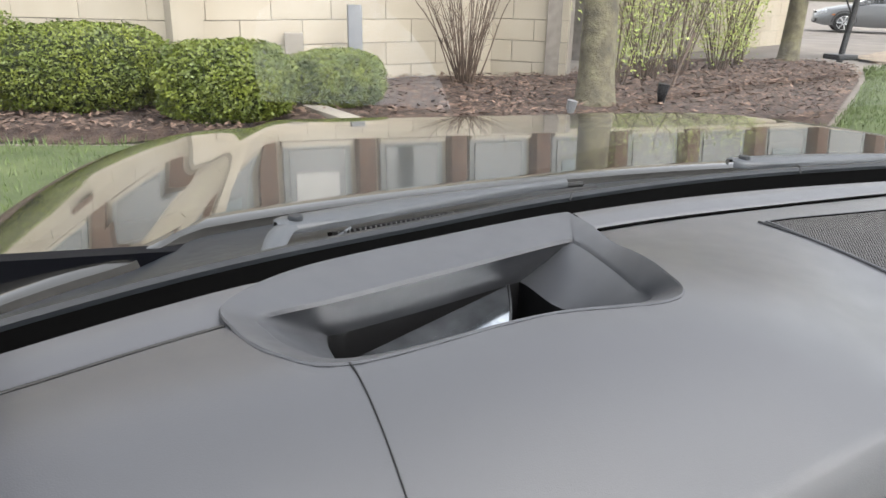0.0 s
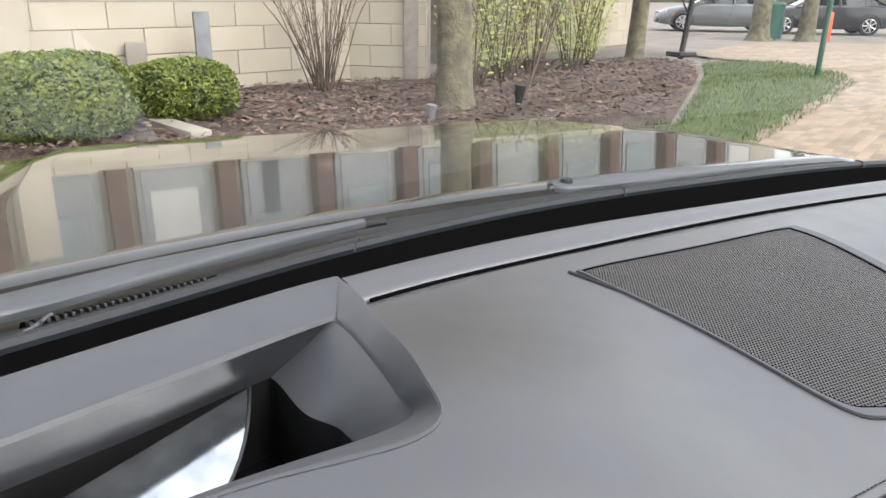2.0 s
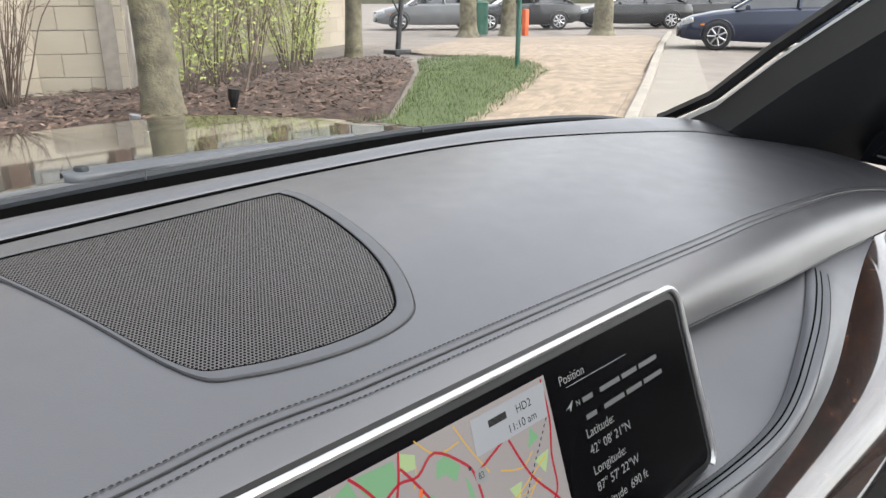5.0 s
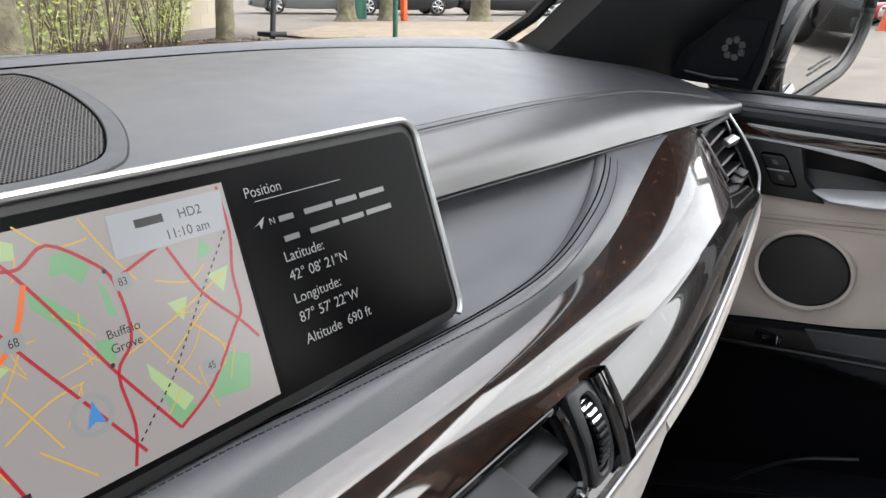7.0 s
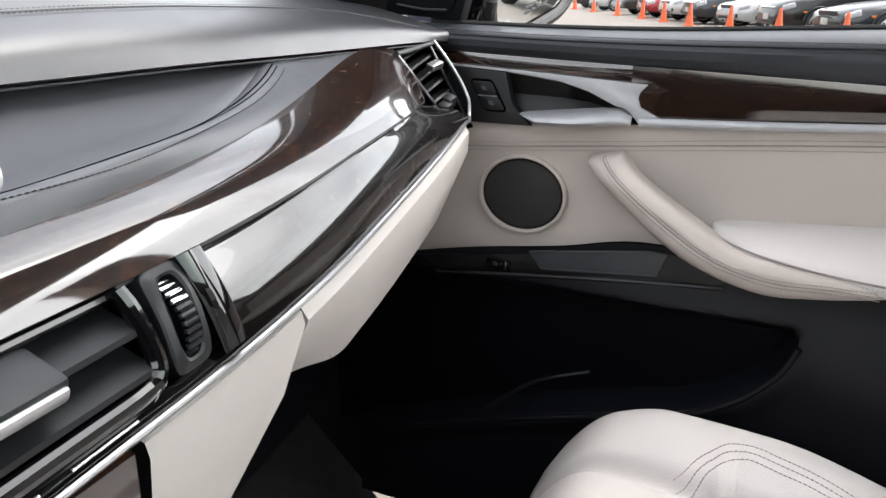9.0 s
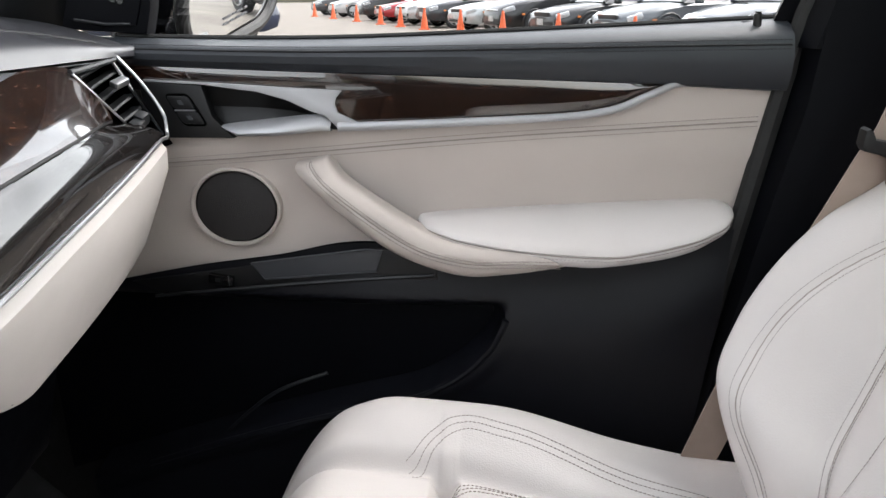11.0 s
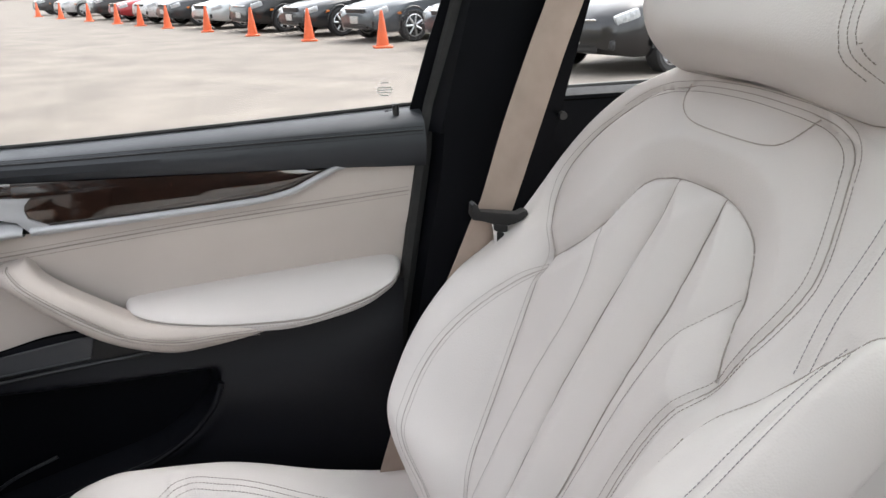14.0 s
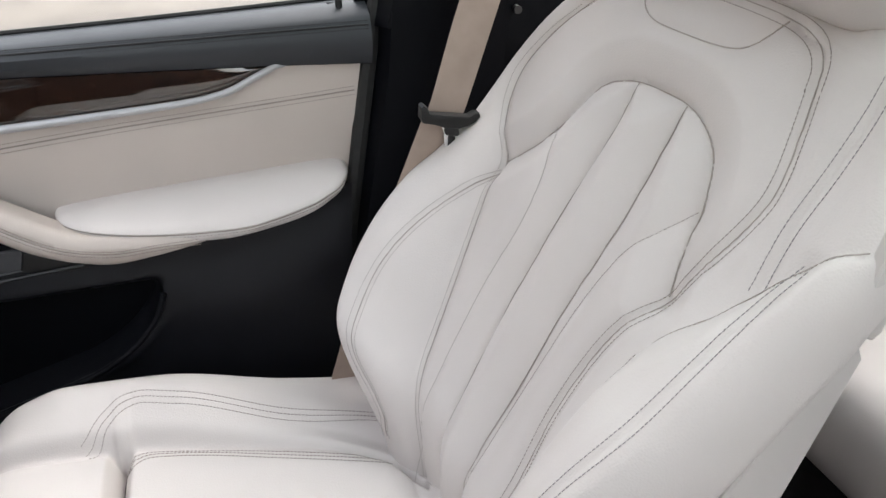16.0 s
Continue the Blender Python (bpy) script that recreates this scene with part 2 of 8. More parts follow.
HUDGLASS = mat("glossy_dark_cover_glass", (0.004, 0.004, 0.005), 0.05, spec=0.12, coat=0.0, var=0.1, rvar=0.015)
HUDMIRROR = mat("smudged_display_mirror", (0.40, 0.43, 0.46), 0.10, metal=1.0, col2=(0.70, 0.73, 0.76), vscale=45, detail=10, rvar=0.06)
MIRROR = mat("mirror_glass", (0.85, 0.87, 0.88), 0.012, metal=1.0, var=0.01, rvar=0.005)
# tint of the unseen rear panes, added to keep light off the bench
DIMPANE = glass("light_cutting_glass", (0.30, 0.32, 0.33))
PANE = glass("clear_window_glass")
PANETINT = glass("green_tinted_glass", (0.93, 0.98, 0.95), clear=0.86)
HEADLINER = mat("dark_grey_headliner", (0.12, 0.118, 0.115), 0.9, var=0.03, vscale=30, bump=0.2, bscale=900)


def wood_material(name="burl_wood"):
    m = bpy.data.materials.new(name)
    m.use_nodes = True
    n, l = m.node_tree.nodes, m.node_tree.links
    p = n["Principled BSDF"]
    at = n.new("ShaderNodeTexCoord")
    stretch = n.new("ShaderNodeMapping")
    stretch.inputs["Scale"].default_value = (9, 16, 16)
    l.new(at.outputs["Object"], stretch.inputs["Vector"])
    a = n.new("ShaderNodeTexNoise")
    a.inputs["Scale"].default_value, a.inputs["Detail"].default_value, a.inputs["Distortion"].default_value = 5.6, 10, 2.6
    l.new(stretch.outputs[0], a.inputs["Vector"])
    r = n.new("ShaderNodeValToRGB")
    e = r.color_ramp.elements
    e[0].position, e[0].color = 0.34, (0.0075, 0.0040, 0.0032, 1)
    e[1].position, e[1].color = 0.70, (0.086, 0.036, 0.020, 1)
    mid = e.new(0.52)
    mid.color = (0.024, 0.0108, 0.0068, 1)
    l.new(a.outputs[0], r.inputs[0])
    b = n.new("ShaderNodeTexNoise")
    b.inputs["Scale"].default_value, b.inputs["Detail"].default_value = 95, 6
    l.new(at.outputs["Object"], b.inputs["Vector"])
    mx = n.new("ShaderNodeMix")
    mx.data_type, mx.blend_type = "RGBA", "MULTIPLY"
    mx.inputs[0].default_value = 0.85
    l.new(r.outputs[0], mx.inputs[6])
    l.new(b.outputs[0], mx.inputs[7])
    l.new(mx.outputs[2], p.inputs["Base Color"])
    p.inputs["Roughness"].default_value = 0.32
    p.inputs["Specular IOR Level"].default_value = 0.1
    p.inputs["Coat Weight"].default_value = 1.0
    p.inputs["Coat IOR"].default_value = 1.95
    p.inputs["Coat Roughness"].default_value = 0.05
    return m


WOOD = wood_material()
SCREENGLASS = mat("coated_display_glass", (0.003, 0.003, 0.0035), 0.18, spec=0.05, var=0.1, rvar=0.04)
LACQUER = mat("black_brown_lacquer", (0.0045, 0.0032, 0.0028), 0.3, coat=1.0, var=0.2, vscale=14, spec=0.1)
LACQUER.node_tree.nodes["Principled BSDF"].inputs["Coat IOR"].default_value = 1.72


def grille_material(name, pitch, hole, metal_col, dark=(0.004, 0.004, 0.004)):
    """Punched sheet: round holes in a staggered grid, in the object's x and y."""
    m = bpy.data.materials.new(name)
    m.use_nodes = True
    n, l = m.node_tree.nodes, m.node_tree.links
    p = n["Principled BSDF"]
    at = n.new("ShaderNodeTexCoord")
    sep = n.new("ShaderNodeSeparateXYZ")
    l.new(at.outputs["Object"], sep.inputs[0])

    def op(kind, a, b=None):
        k = n.new("ShaderNodeMath")
        k.operation = kind
        for i, v in enumerate((a, b)):
            if v is None:
                continue
            if isinstance(v, (int, float)):
                k.inputs[i].default_value = v
            else:
                l.new(v, k.inputs[i])
        return k.outputs[0]

    u, v = op("DIVIDE", sep.outputs[0], pitch), op("DIVIDE", sep.outputs[1], pitch * 0.866)
    row = op("FLOOR", v)
    shift = op("MULTIPLY", op("MODULO", row, 2.0), 0.5)
    fu = op("SUBTRACT", op("FRACT", op("ADD", u, shift)), 0.5)
    fv = op("MULTIPLY", op("SUBTRACT", op("FRACT", v), 0.5), 0.866)
    d = op("SQRT", op("ADD", op("MULTIPLY", fu, fu), op("MULTIPLY", fv, fv)))
    edge = n.new("ShaderNodeMapRange")
    edge.inputs[1].default_value, edge.inputs[2].default_value = hole - 0.06, hole + 0.06
    l.new(d, edge.inputs[0])
    mx = n.new("ShaderNodeMix")
    mx.data_type = "RGBA"
    mx.inputs[6].default_value, mx.inputs[7].default_value = (*dark, 1), (*metal_col, 1)
    l.new(edge.outputs[0], mx.inputs[0])
    l.new(mx.outputs[2], p.inputs["Base Color"])
    b = n.new("ShaderNodeBump")
    b.inputs["Distance"].default_value = 0.001
    l.new(edge.outputs[0], b.inputs["Height"])
    l.new(b.outputs[0], p.inputs["Normal"])
    p.inputs["Roughness"].default_value = 0.45
    l.new(op("MULTIPLY", edge.outputs[0], 0.5), p.inputs["Specular IOR Level"])
    return m


GRILLE = grille_material("punched_grey_speaker_mesh", 0.0022, 0.34, (0.064, 0.060, 0.060), (0.006, 0.006, 0.006))
DOORGRILLE = mat("dark_speaker_mesh", (0.030, 0.0275, 0.0275), 0.62, var=0.06, vscale=20, bump=0.5, bscale=1100, bkind="voronoi", bdist=0.001, spec=0.3)


# ---- dashboard: feature lines across the car, as y and z over x ----
gap_line = along([(-0.80, 0.62, 1.112), (-0.68, 0.70, 1.115), (-0.56, 0.766, 1.117), (-0.41, 0.826, 1.118), (-0.27, 0.877, 1.119), (-0.10, 0.908, 1.12),
                  (0.10, 0.920, 1.12), (0.40, 0.918, 1.122), (0.60, 0.873, 1.12), (0.70, 0.836, 1.115), (0.78, 0.79, 1.10)])
seam_line = along([(-0.80, 0.575, 1.108), (-0.666, 0.654, 1.110), (-0.566, 0.712, 1.112), (-0.41, 0.783, 1.113), (-0.27, 0.842, 1.114), (-0.095, 0.873, 1.115),
                   (0.162, 0.897, 1.116), (0.40, 0.885, 1.116), (0.623, 0.800, 1.110), (0.70, 0.757, 1.10), (0.78, 0.70, 1.085)])
pad_line = along([(-0.80, 0.46, 1.085), (-0.4, 0.52, 1.09), (-0.12, 0.588, 1.084), (0.0, 0.588, 1.084), (0.186, 0.578, 1.090), (0.30, 0.571, 1.093),
                  (0.40, 0.570, 1.092), (0.551, 0.563, 1.086), (0.65, 0.550, 1.074), (0.70, 0.540, 1.066), (0.78, 0.53, 1.06)])
lip_line = along([(-0.80, 0.44, 1.05), (-0.2, 0.54, 1.055), (0.15, 0.548, 1.058), (0.25, 0.546, 1.058), (0.35, 0.538, 1.058), (0.45, 0.536, 1.056),
                  (0.55, 0.530, 1.055), (0.65, 0.524, 1.054), (0.70, 0.520, 1.053), (0.78, 0.515, 1.05)])
wood_top = even([(-0.30, 0.456, 1.006), (-0.05, 0.459, 1.007), (0.10, 0.458, 1.009), (0.20, 0.460, 1.014), (0.30, 0.473, 1.0195), (0.40, 0.499, 1.029),
                 (0.45, 0.511, 1.037), (0.50, 0.523, 1.0465), (0.55, 0.532, 1.054), (0.605, 0.537, 1.058)], 0.075)
wood_low = even([(-0.30, 0.420, 0.978), (-0.05, 0.428, 0.979), (0.10, 0.431, 0.981), (0.20, 0.429, 0.985), (0.30, 0.429, 0.994), (0.40, 0.437, 1.004),
                  (0.50, 0.453, 1.008), (0.58, 0.480, 1.006), (0.645, 0.507, 0.998)], 0.07)
silver_line = even([(-0.30, 0.395, 0.915), (0.0, 0.402, 0.919), (0.10, 0.405, 0.924), (0.20, 0.406, 0.931), (0.30, 0.410, 0.942), (0.40, 0.423, 0.952), (0.50, 0.439, 0.960),
                     (0.60, 0.457, 0.969), (0.673, 0.471, 0.977)])
stitch_low = even([(-0.30, 0.505, 1.012), (-0.03, 0.501, 1.012), (0.04, 0.494, 1.0125), (0.10, 0.487, 1.015), (0.15, 0.481, 1.018), (0.20, 0.479, 1.022), (0.25, 0.488, 1.023), (0.30, 0.502, 1.026),
                   (0.35, 0.517, 1.034), (0.40, 0.536, 1.046), (0.42, 0.545, 1.052), (0.60, 0.64, 1.09)], 0.03)


def smooth01(t):
    t = min(max(t, 0.0), 1.0)
    return t * t * (3 - 2 * t)


def hill(x, y):
    """The raised hood over the instruments, in front of the driver."""
    a = smooth01((x + 0.58) / 0.20) * smooth01((-0.10 - x) / 0.20)
    b = smooth01((0.85 - y) / 0.20)
    fall = smooth01((x + 0.66) / 0.16) * smooth01((-0.16 - x) / 0.16) * smooth01((0.645 - y) / 0.20)
    return 0.023 * a * b - 0.034 * fall + 0.010 * smooth01((-0.14 - x) / 0.1) * smooth01((0.80 - y) / 0.25) * (1 - a)


def dash_height(x, y):
    (y1, z1), (y2, z2) = seam_line(x), pad_line(x)
    t = (y - y2) / (y1 - y2)
    return z2 + (z1 - z2) * t + 0.010 * math.sin(math.pi * min(max(t, 0), 1)) + hill(x, y)


# outline of the head-up display's frame and of its opening, seen from above
HUD_OUT = spline([(-0.566, 0.736, 0), (-0.520, 0.787, 0), (-0.42, 0.832, 0), (-0.30, 0.876, 0), (-0.281, 0.868, 0), (-0.280, 0.80, 0), (-0.290, 0.705, 0), (-0.306, 0.660, 0),
                  (-0.385, 0.650, 0), (-0.497, 0.632, 0), (-0.538, 0.655, 0), (-0.560, 0.698, 0)], 8, True)
HUD_IN = spline([(-0.544, 0.729, 0), (-0.500, 0.746, 0), (-0.42, 0.780, 0), (-0.311, 0.827, 0), (-0.2985, 0.824, 0), (-0.2945, 0.785, 0), (-0.2950, 0.728, 0), (-0.303, 0.702, 0),
                 (-0.385, 0.686, 0), (-0.492, 0.664, 0), (-0.525, 0.681, 0), (-0.540, 0.707, 0)], 8, True)


def inside(p, poly):
    hit = False
    for a, b in zip(poly, poly[1:] + poly[:1]):
        if (a[1] > p[1]) != (b[1] > p[1]) and p[0] < (b[0] - a[0]) * (p[1] - a[1]) / (b[1] - a[1]) + a[0]:
            hit = not hit
    return hit


HUD_CUT = [Vector((-0.415, 0.77, 0)) + (Vector(p) - Vector((-0.415, 0.77, 0))) * 0.992 for p in HUD_OUT]



def cut_out(bm, outline):
    """Take away what lies inside the outline and draw the rim of the hole onto it."""
    bmesh.ops.delete(bm, geom=[f for f in bm.faces if f.calc_center_median().z > 1.06 and inside(f.calc_center_median(), outline)], context="FACES")
    pts = np.array([(p.x, p.y) for p in outline])
    d = np.roll(pts, -1, 0) - pts
    for v in bm.verts:
        if not v.is_boundary or v.co.z < 1.06:
            continue
        q = np.array((v.co.x, v.co.y)) - pts
        t = np.clip((q * d).sum(1) / np.maximum((d ** 2).sum(1), 1e-12), 0, 1)
        near = pts + d * t[:, None]
        k = int(np.argmin(((near - np.array((v.co.x, v.co.y))) ** 2).sum(1)))
        if np.hypot(near[k][0] - v.co.x, near[k][1] - v.co.y) < 0.0055:
            v.co.x, v.co.y = float(near[k][0]), float(near[k][1])


dashboard = thing("dashboard", (0, 0.55, 0.9), "grey leather-covered car dashboard with burl wood and black trim", "dashboard")

# top pad, with an opening for the display
rows = []
for i in range(281):
    x = -0.80 + 1.54 * i / 280
    (y0, z0), (y1, z1), (y2, z2), (y3, z3) = gap_line(x), seam_line(x), pad_line(x), lip_line(x)
    row = [(x, y1 - 0.002, z1 - 0.004)]
    for k in range(1, 61):
        y = y1 - 0.003 + (y2 - y1 + 0.003) * k / 60
        row.append((x, y, dash_height(x, y)))
    zt = row[-1][2]
    for k in range(1, 13):
        t = k / 12
        bulge = 0.010 * math.sin(math.pi * t)
        row.append((x, y2 + (y3 - y2) * t ** 1.6 - bulge, zt + (z3 - zt) * t + 0.35 * bulge))
    row += [(x, y3 + 0.012, z3 - 0.003), (x, y3 + 0.04, z3 - 0.002)]
    rows.append(row)
bm = loft(rows)
cut_out(bm, HUD_CUT)
SPK = spline([(-0.118, 0.818, 0), (-0.108, 0.834, 0), (0.0, 0.842, 0), (0.10, 0.850, 0), (0.114, 0.842, 0), (0.112, 0.80, 0), (0.092, 0.70, 0), (0.068, 0.645, 0), (0.045, 0.625, 0),
              (0.0, 0.622, 0), (-0.05, 0.632, 0), (-0.075, 0.650, 0), (-0.098, 0.73, 0)], 6, True)
DASH.node_tree.nodes["Principled BSDF"].inputs["Coat Roughness"].default_value = 0.34
part("top_pad", bm, DASH, dashboard, "soft grey leather top pad")

# strip along the windscreen
rows = []
for i in range(160):
    x = -0.80 + 1.56 * i / 159
    (y0, z0), (y1, z1) = gap_line(x), seam_line(x)
    row = [(x, y1, z1 - 0.006), (x, y1 + 0.0015, z1 - 0.001), (x, y1 + 0.004, z1 + 0.001)]
    for k in range(1, 8):
        t = k / 8
        row.append((x, y1 + 0.004 + (y0 - y1 - 0.004) * t, z1 + 0.001 + (z0 - z1) * t + 0.0015 * math.sin(math.pi * t)))
    row += [(x, y0 - 0.003, z0 - 0.0015), (x, y0 + 0.003, z0 - 0.010), (x, y0 + 0.006, z0 - 0.03)]
    rows.append(row)
bm = loft(rows)
cut_out(bm, HUD_CUT)
part("windscreen_strip", bm, DASH, dashboard, "soft grey strip below the windscreen")

# slot between strip and glass, its deep shade put in as black
slot_width = lambda x: 0.0735 + 0.030 * smooth01((x + 0.35) / 0.5)
rows = []
for x in np.linspace(-0.8, 0.76, 80):
    y, z = gap_line(x)
    rows.append([(x, y + 0.007, z - 0.012), (x, y + 0.010, z - 0.055), (x, y + slot_width(x) - 0.02, z - 0.055), (x, y + slot_width(x) + 0.0005, z - 0.016)])
part("defrost_slot", loft(rows), PITCH, dashboard, "deep slot at the glass, black with its shade put in")


def ring(outer, inner, z_out, z_in, wall, swell=0.0025, bm=None):
    rows = []
    m = len(outer)
    for i in range(m):
        o, n = Vector(outer[i]), Vector(inner[i])
        zo, zi = z_out(o.x, o.y), z_in(n.x, n.y)
        away = (o - n).normalized() * 0.010
        row = [(o.x + away.x, o.y + away.y, zo - 0.012), (o.x, o.y, zo - 0.006), (o.x, o.y, zo - 0.0012)]
        for t, up in ((0.05, 0.4), (0.12, 0.9), (0.5, 1.0), (0.88, 0.9), (0.96, 0.3)):
            row.append((o.x + (n.x - o.x) * t, o.y + (n.y - o.y) * t, zo + (zi - zo) * t + swell * up))
        row.append((n.x, n.y, zi - 0.002))
        rows.append(row + wall(n))
    rows.append(rows[0])
    bm = loft(rows, bm)
    bmesh.ops.remove_doubles(bm, verts=bm.verts, dist=1e-6)
    return bm


hud_mid = Vector((-0.405, 0.750, 0))
HUD_Z = 1.076
COVER = spline([(-0.503, 0.762, 0), (-0.488, 0.770, 0), (-0.42, 0.798, 0), (-0.350, 0.830, 0), (-0.339, 0.829, 0), (-0.331, 0.785, 0), (-0.316, 0.758, 0), (-0.321, 0.722, 0),
                (-0.40, 0.700, 0), (-0.478, 0.690, 0), (-0.492, 0.700, 0), (-0.499, 0.724, 0)], 8, True)
cover_next = iter(COVER)


def hud_wall(n):
    c = next(cover_next)
    return [(n.x + (c.x - n.x) * t, n.y + (c.y - n.y) * t, z) for t, z in ((0.18, 1.104), (0.45, 1.0935), (0.72, 1.0845), (0.93, HUD_Z + 0.0015), (1.0, HUD_Z - 0.001))]


def hud_out(x, y):
    k = smooth01((y - 0.70 - 0.35 * (x + 0.45)) / 0.06)
    return (dash_height(x, y) + 0.0015) * (1 - k) + 1.1190 * k


def hud_in(x, y):
    return 1.1100 + 0.0015 * smooth01((0.74 - y) / 0.06) * smooth01((x + 0.54) / 0.1)


hud = part("display_frame", ring(HUD_OUT, HUD_IN, hud_out, hud_in, hud_wall, 0.001), BEZEL, dashboard, "smooth grey plastic frame of a head-up display")
part("cover_well", loft([[(p.x, p.y, HUD_Z - 0.0005), (p.x * 0.995 + hud_mid.x * 0.005, p.y * 0.995 + hud_mid.y * 0.005, HUD_Z - 0.012), (p.x, p.y, HUD_Z - 0.060)] for p in COVER + COVER[:1]]), BLACK, hud, "black rim of the recess")
rows = [[(p.x + (hud_mid.x - p.x) * t, p.y + (hud_mid.y - p.y) * t, HUD_Z - 0.056) for t in (0, 0.3, 0.6, 0.9, 1)] for p in COVER + COVER[:1]]
bm = loft(rows)
bmesh.ops.remove_doubles(bm, verts=bm.verts, dist=1e-5)
part("cover_glass", bm, HUDGLASS, hud, "glossy dark glass reflecting the sky")
rows = []
for s in np.linspace(0, 1, 24):
    a, b = Vector((-0.4955 + 0.140 * s, 0.753 + 0.066 * s, 0)), Vector((-0.489 + 0.055 * s, 0.690 + 0.006 * s, 0))
    row = []
    for t in np.linspace(0, 1, 14):
        p = a.lerp(b, t)
        row.append(p + Vector((0.017 * math.sin(math.pi * t) * s, 0, HUD_Z - 0.034 + 0.315 * (p.y - 0.700))))
    rows.append(row)
part("mirror", loft(rows), HUDMIRROR, hud, "bright display mirror below the glass")
part("mirror_edge", tube(rows[-1], 0.0012, sides=5), VENTGREY, hud)

# centre loudspeaker
spk_mid = Vector((0.0, 0.735, 0))
spk_in = [spk_mid + Vector(((p.x - spk_mid.x) * 0.940 - 0.0042, (p.y - spk_mid.y) * 0.945 + 0.003, 0)) for p in SPK]
spk_z = lambda x, y: dash_height(x, y) + 0.0004
frame_ob = part("speaker_frame", ring(SPK, spk_in, spk_z, spk_z, lambda n: [(n.x, n.y, spk_z(n.x, n.y) - 0.006)], 0.0014), BEZEL, dashboard, "grey plastic frame round the loudspeaker mesh")
rows = [[(spk_mid.x + (p.x - spk_mid.x) * t, spk_mid.y + (p.y - spk_mid.y) * t,
          spk_z(spk_mid.x + (p.x - spk_mid.x) * t, spk_mid.y + (p.y - spk_mid.y) * t) + 0.0002 + 0.0035 * (1 - t * t)) for t in np.linspace(1, 0, 12)] for p in spk_in + spk_in[:1]]
bm = loft(rows)
bmesh.ops.remove_doubles(bm, verts=bm.verts, dist=1e-5)
# black tubes trace the joints round mesh and frame, contact shade included
part("mesh_gap", tube([(p.x, p.y, spk_z(p.x, p.y) + 0.0004) for p in spk_in], 0.0008, closed=True), PITCH, frame_ob)
part("frame_gap", tube([(p.x, p.y, spk_z(p.x, p.y) - 0.0002) for p in SPK], 0.0006, closed=True), BLACK, frame_ob)
part("speaker_mesh", bm, GRILLE, frame_ob, "finely punched grey metal mesh", auto=0)
# slit beside the loudspeaker and seams in the pad
seat_on = lambda x, y, up=0.0006: (x, y, dash_height(x, y) + up)
part("slit", tube([seat_on(-0.1265 + 0.020 * t, 0.832 - 0.062 * t) for t in np.linspace(0, 1, 12)], 0.0012, taper=0.25), BLACK, dashboard, "thin dark slit")
part("pad_seam", tube([seat_on(x, y) for x, y in ((-0.502 + 0.020 * t ** 0.8, 0.634 - 0.125 * t) for t in np.linspace(0, 1, 20))], 0.0005), BLACK, dashboard, "dark seam in the hood of the instruments")
part("pad_seam", tube([seat_on(x, seam_line(x)[0] - 0.001, -0.0005) for x in np.linspace(-0.272, 0.72, 90)], 0.0014), PITCH, dashboard)
part("pad_seam", tube([seat_on(x, seam_line(x)[0] - 0.001, -0.0006) for x in np.linspace(-0.79, -0.565, 30)], 0.0010), BLACK, dashboard)
upper = [Vector((x, pad_line(x)[0] + 0.006, dash_height(x, pad_line(x)[0] + 0.006))) for x in np.linspace(-0.2, 0.70, 120)]
part("groove", tube(upper, 0.0009), BLACK, dashboard)
near_pad = lambda off: [Vector(seat_on(x, pad_line(x)[0] + 0.006 + off, 0.0)) for x in np.linspace(-0.2, 0.70, 160)]
part("stitching", stitches(near_pad(0.0055), 0, stitches(near_pad(-0.0055), 0, r=0.0004, pitch=0.0034, length=0.0026), r=0.0004, pitch=0.0034, length=0.0026), THREADB, dashboard, "two rows of dark stitches", kind="stuff")
# thin bright line below the lip
part("bright_strip", tube([(x, lip_line(x)[0] + 0.003, lip_line(x)[1] - 0.0035) for x in np.linspace(0.13, 0.692, 60)], 0.0008), BEZEL, dashboard, "thin grey strip")

# lower leather, from under the lip to the wood
def low_row(x):
    (yl, zl), (ys, zs), (yw, zw) = lip_line(x), stitch_low(x), wood_top(x)
    ys, zs = min(ys, yl + 0.012), min(zs, zl - 0.002)
    row = [Vector((x, yl + 0.030, zl - 0.003))]
    for k in range(1, 10):
        t = k / 9
        sag = math.sin(math.pi * t) * 0.010 * smooth01((0.48 - x) / 0.30)
        row.append(Vector((x, yl + 0.030 + (ys - yl - 0.030) * t, zl - 0.003 + (zs - zl + 0.003) * t - sag)))
    row[-1].z -= 0.0016
    for k in range(1, 13):
        t = k / 12
        push = math.sin(math.pi * t ** 0.9) * 0.010 * smooth01((0.54 - x) / 0.34)
        row.append(Vector((x, ys + (yw - ys) * t - push * 0.5, zs + (zw - zs) * t + push)))
    row.append(Vector((x, yw + 0.004, zw - 0.006)))
    return row


def low_at(x, off):
    """A point on the lower leather, off metres before (+) or behind (-) its seam."""
    row = low_row(x)[:-1]
    step, k, p = (1, 9, row[9]) if off > 0 else (-1, 9, row[9])
    left = abs(off)
    while 0 < k + step < len(row):
        n = (row[k + step] - row[k]).length
        if n >= left:
            return row[k].lerp(row[k + step], left / max(n, 1e-6))
        left -= n
        k += step
    return row[k]


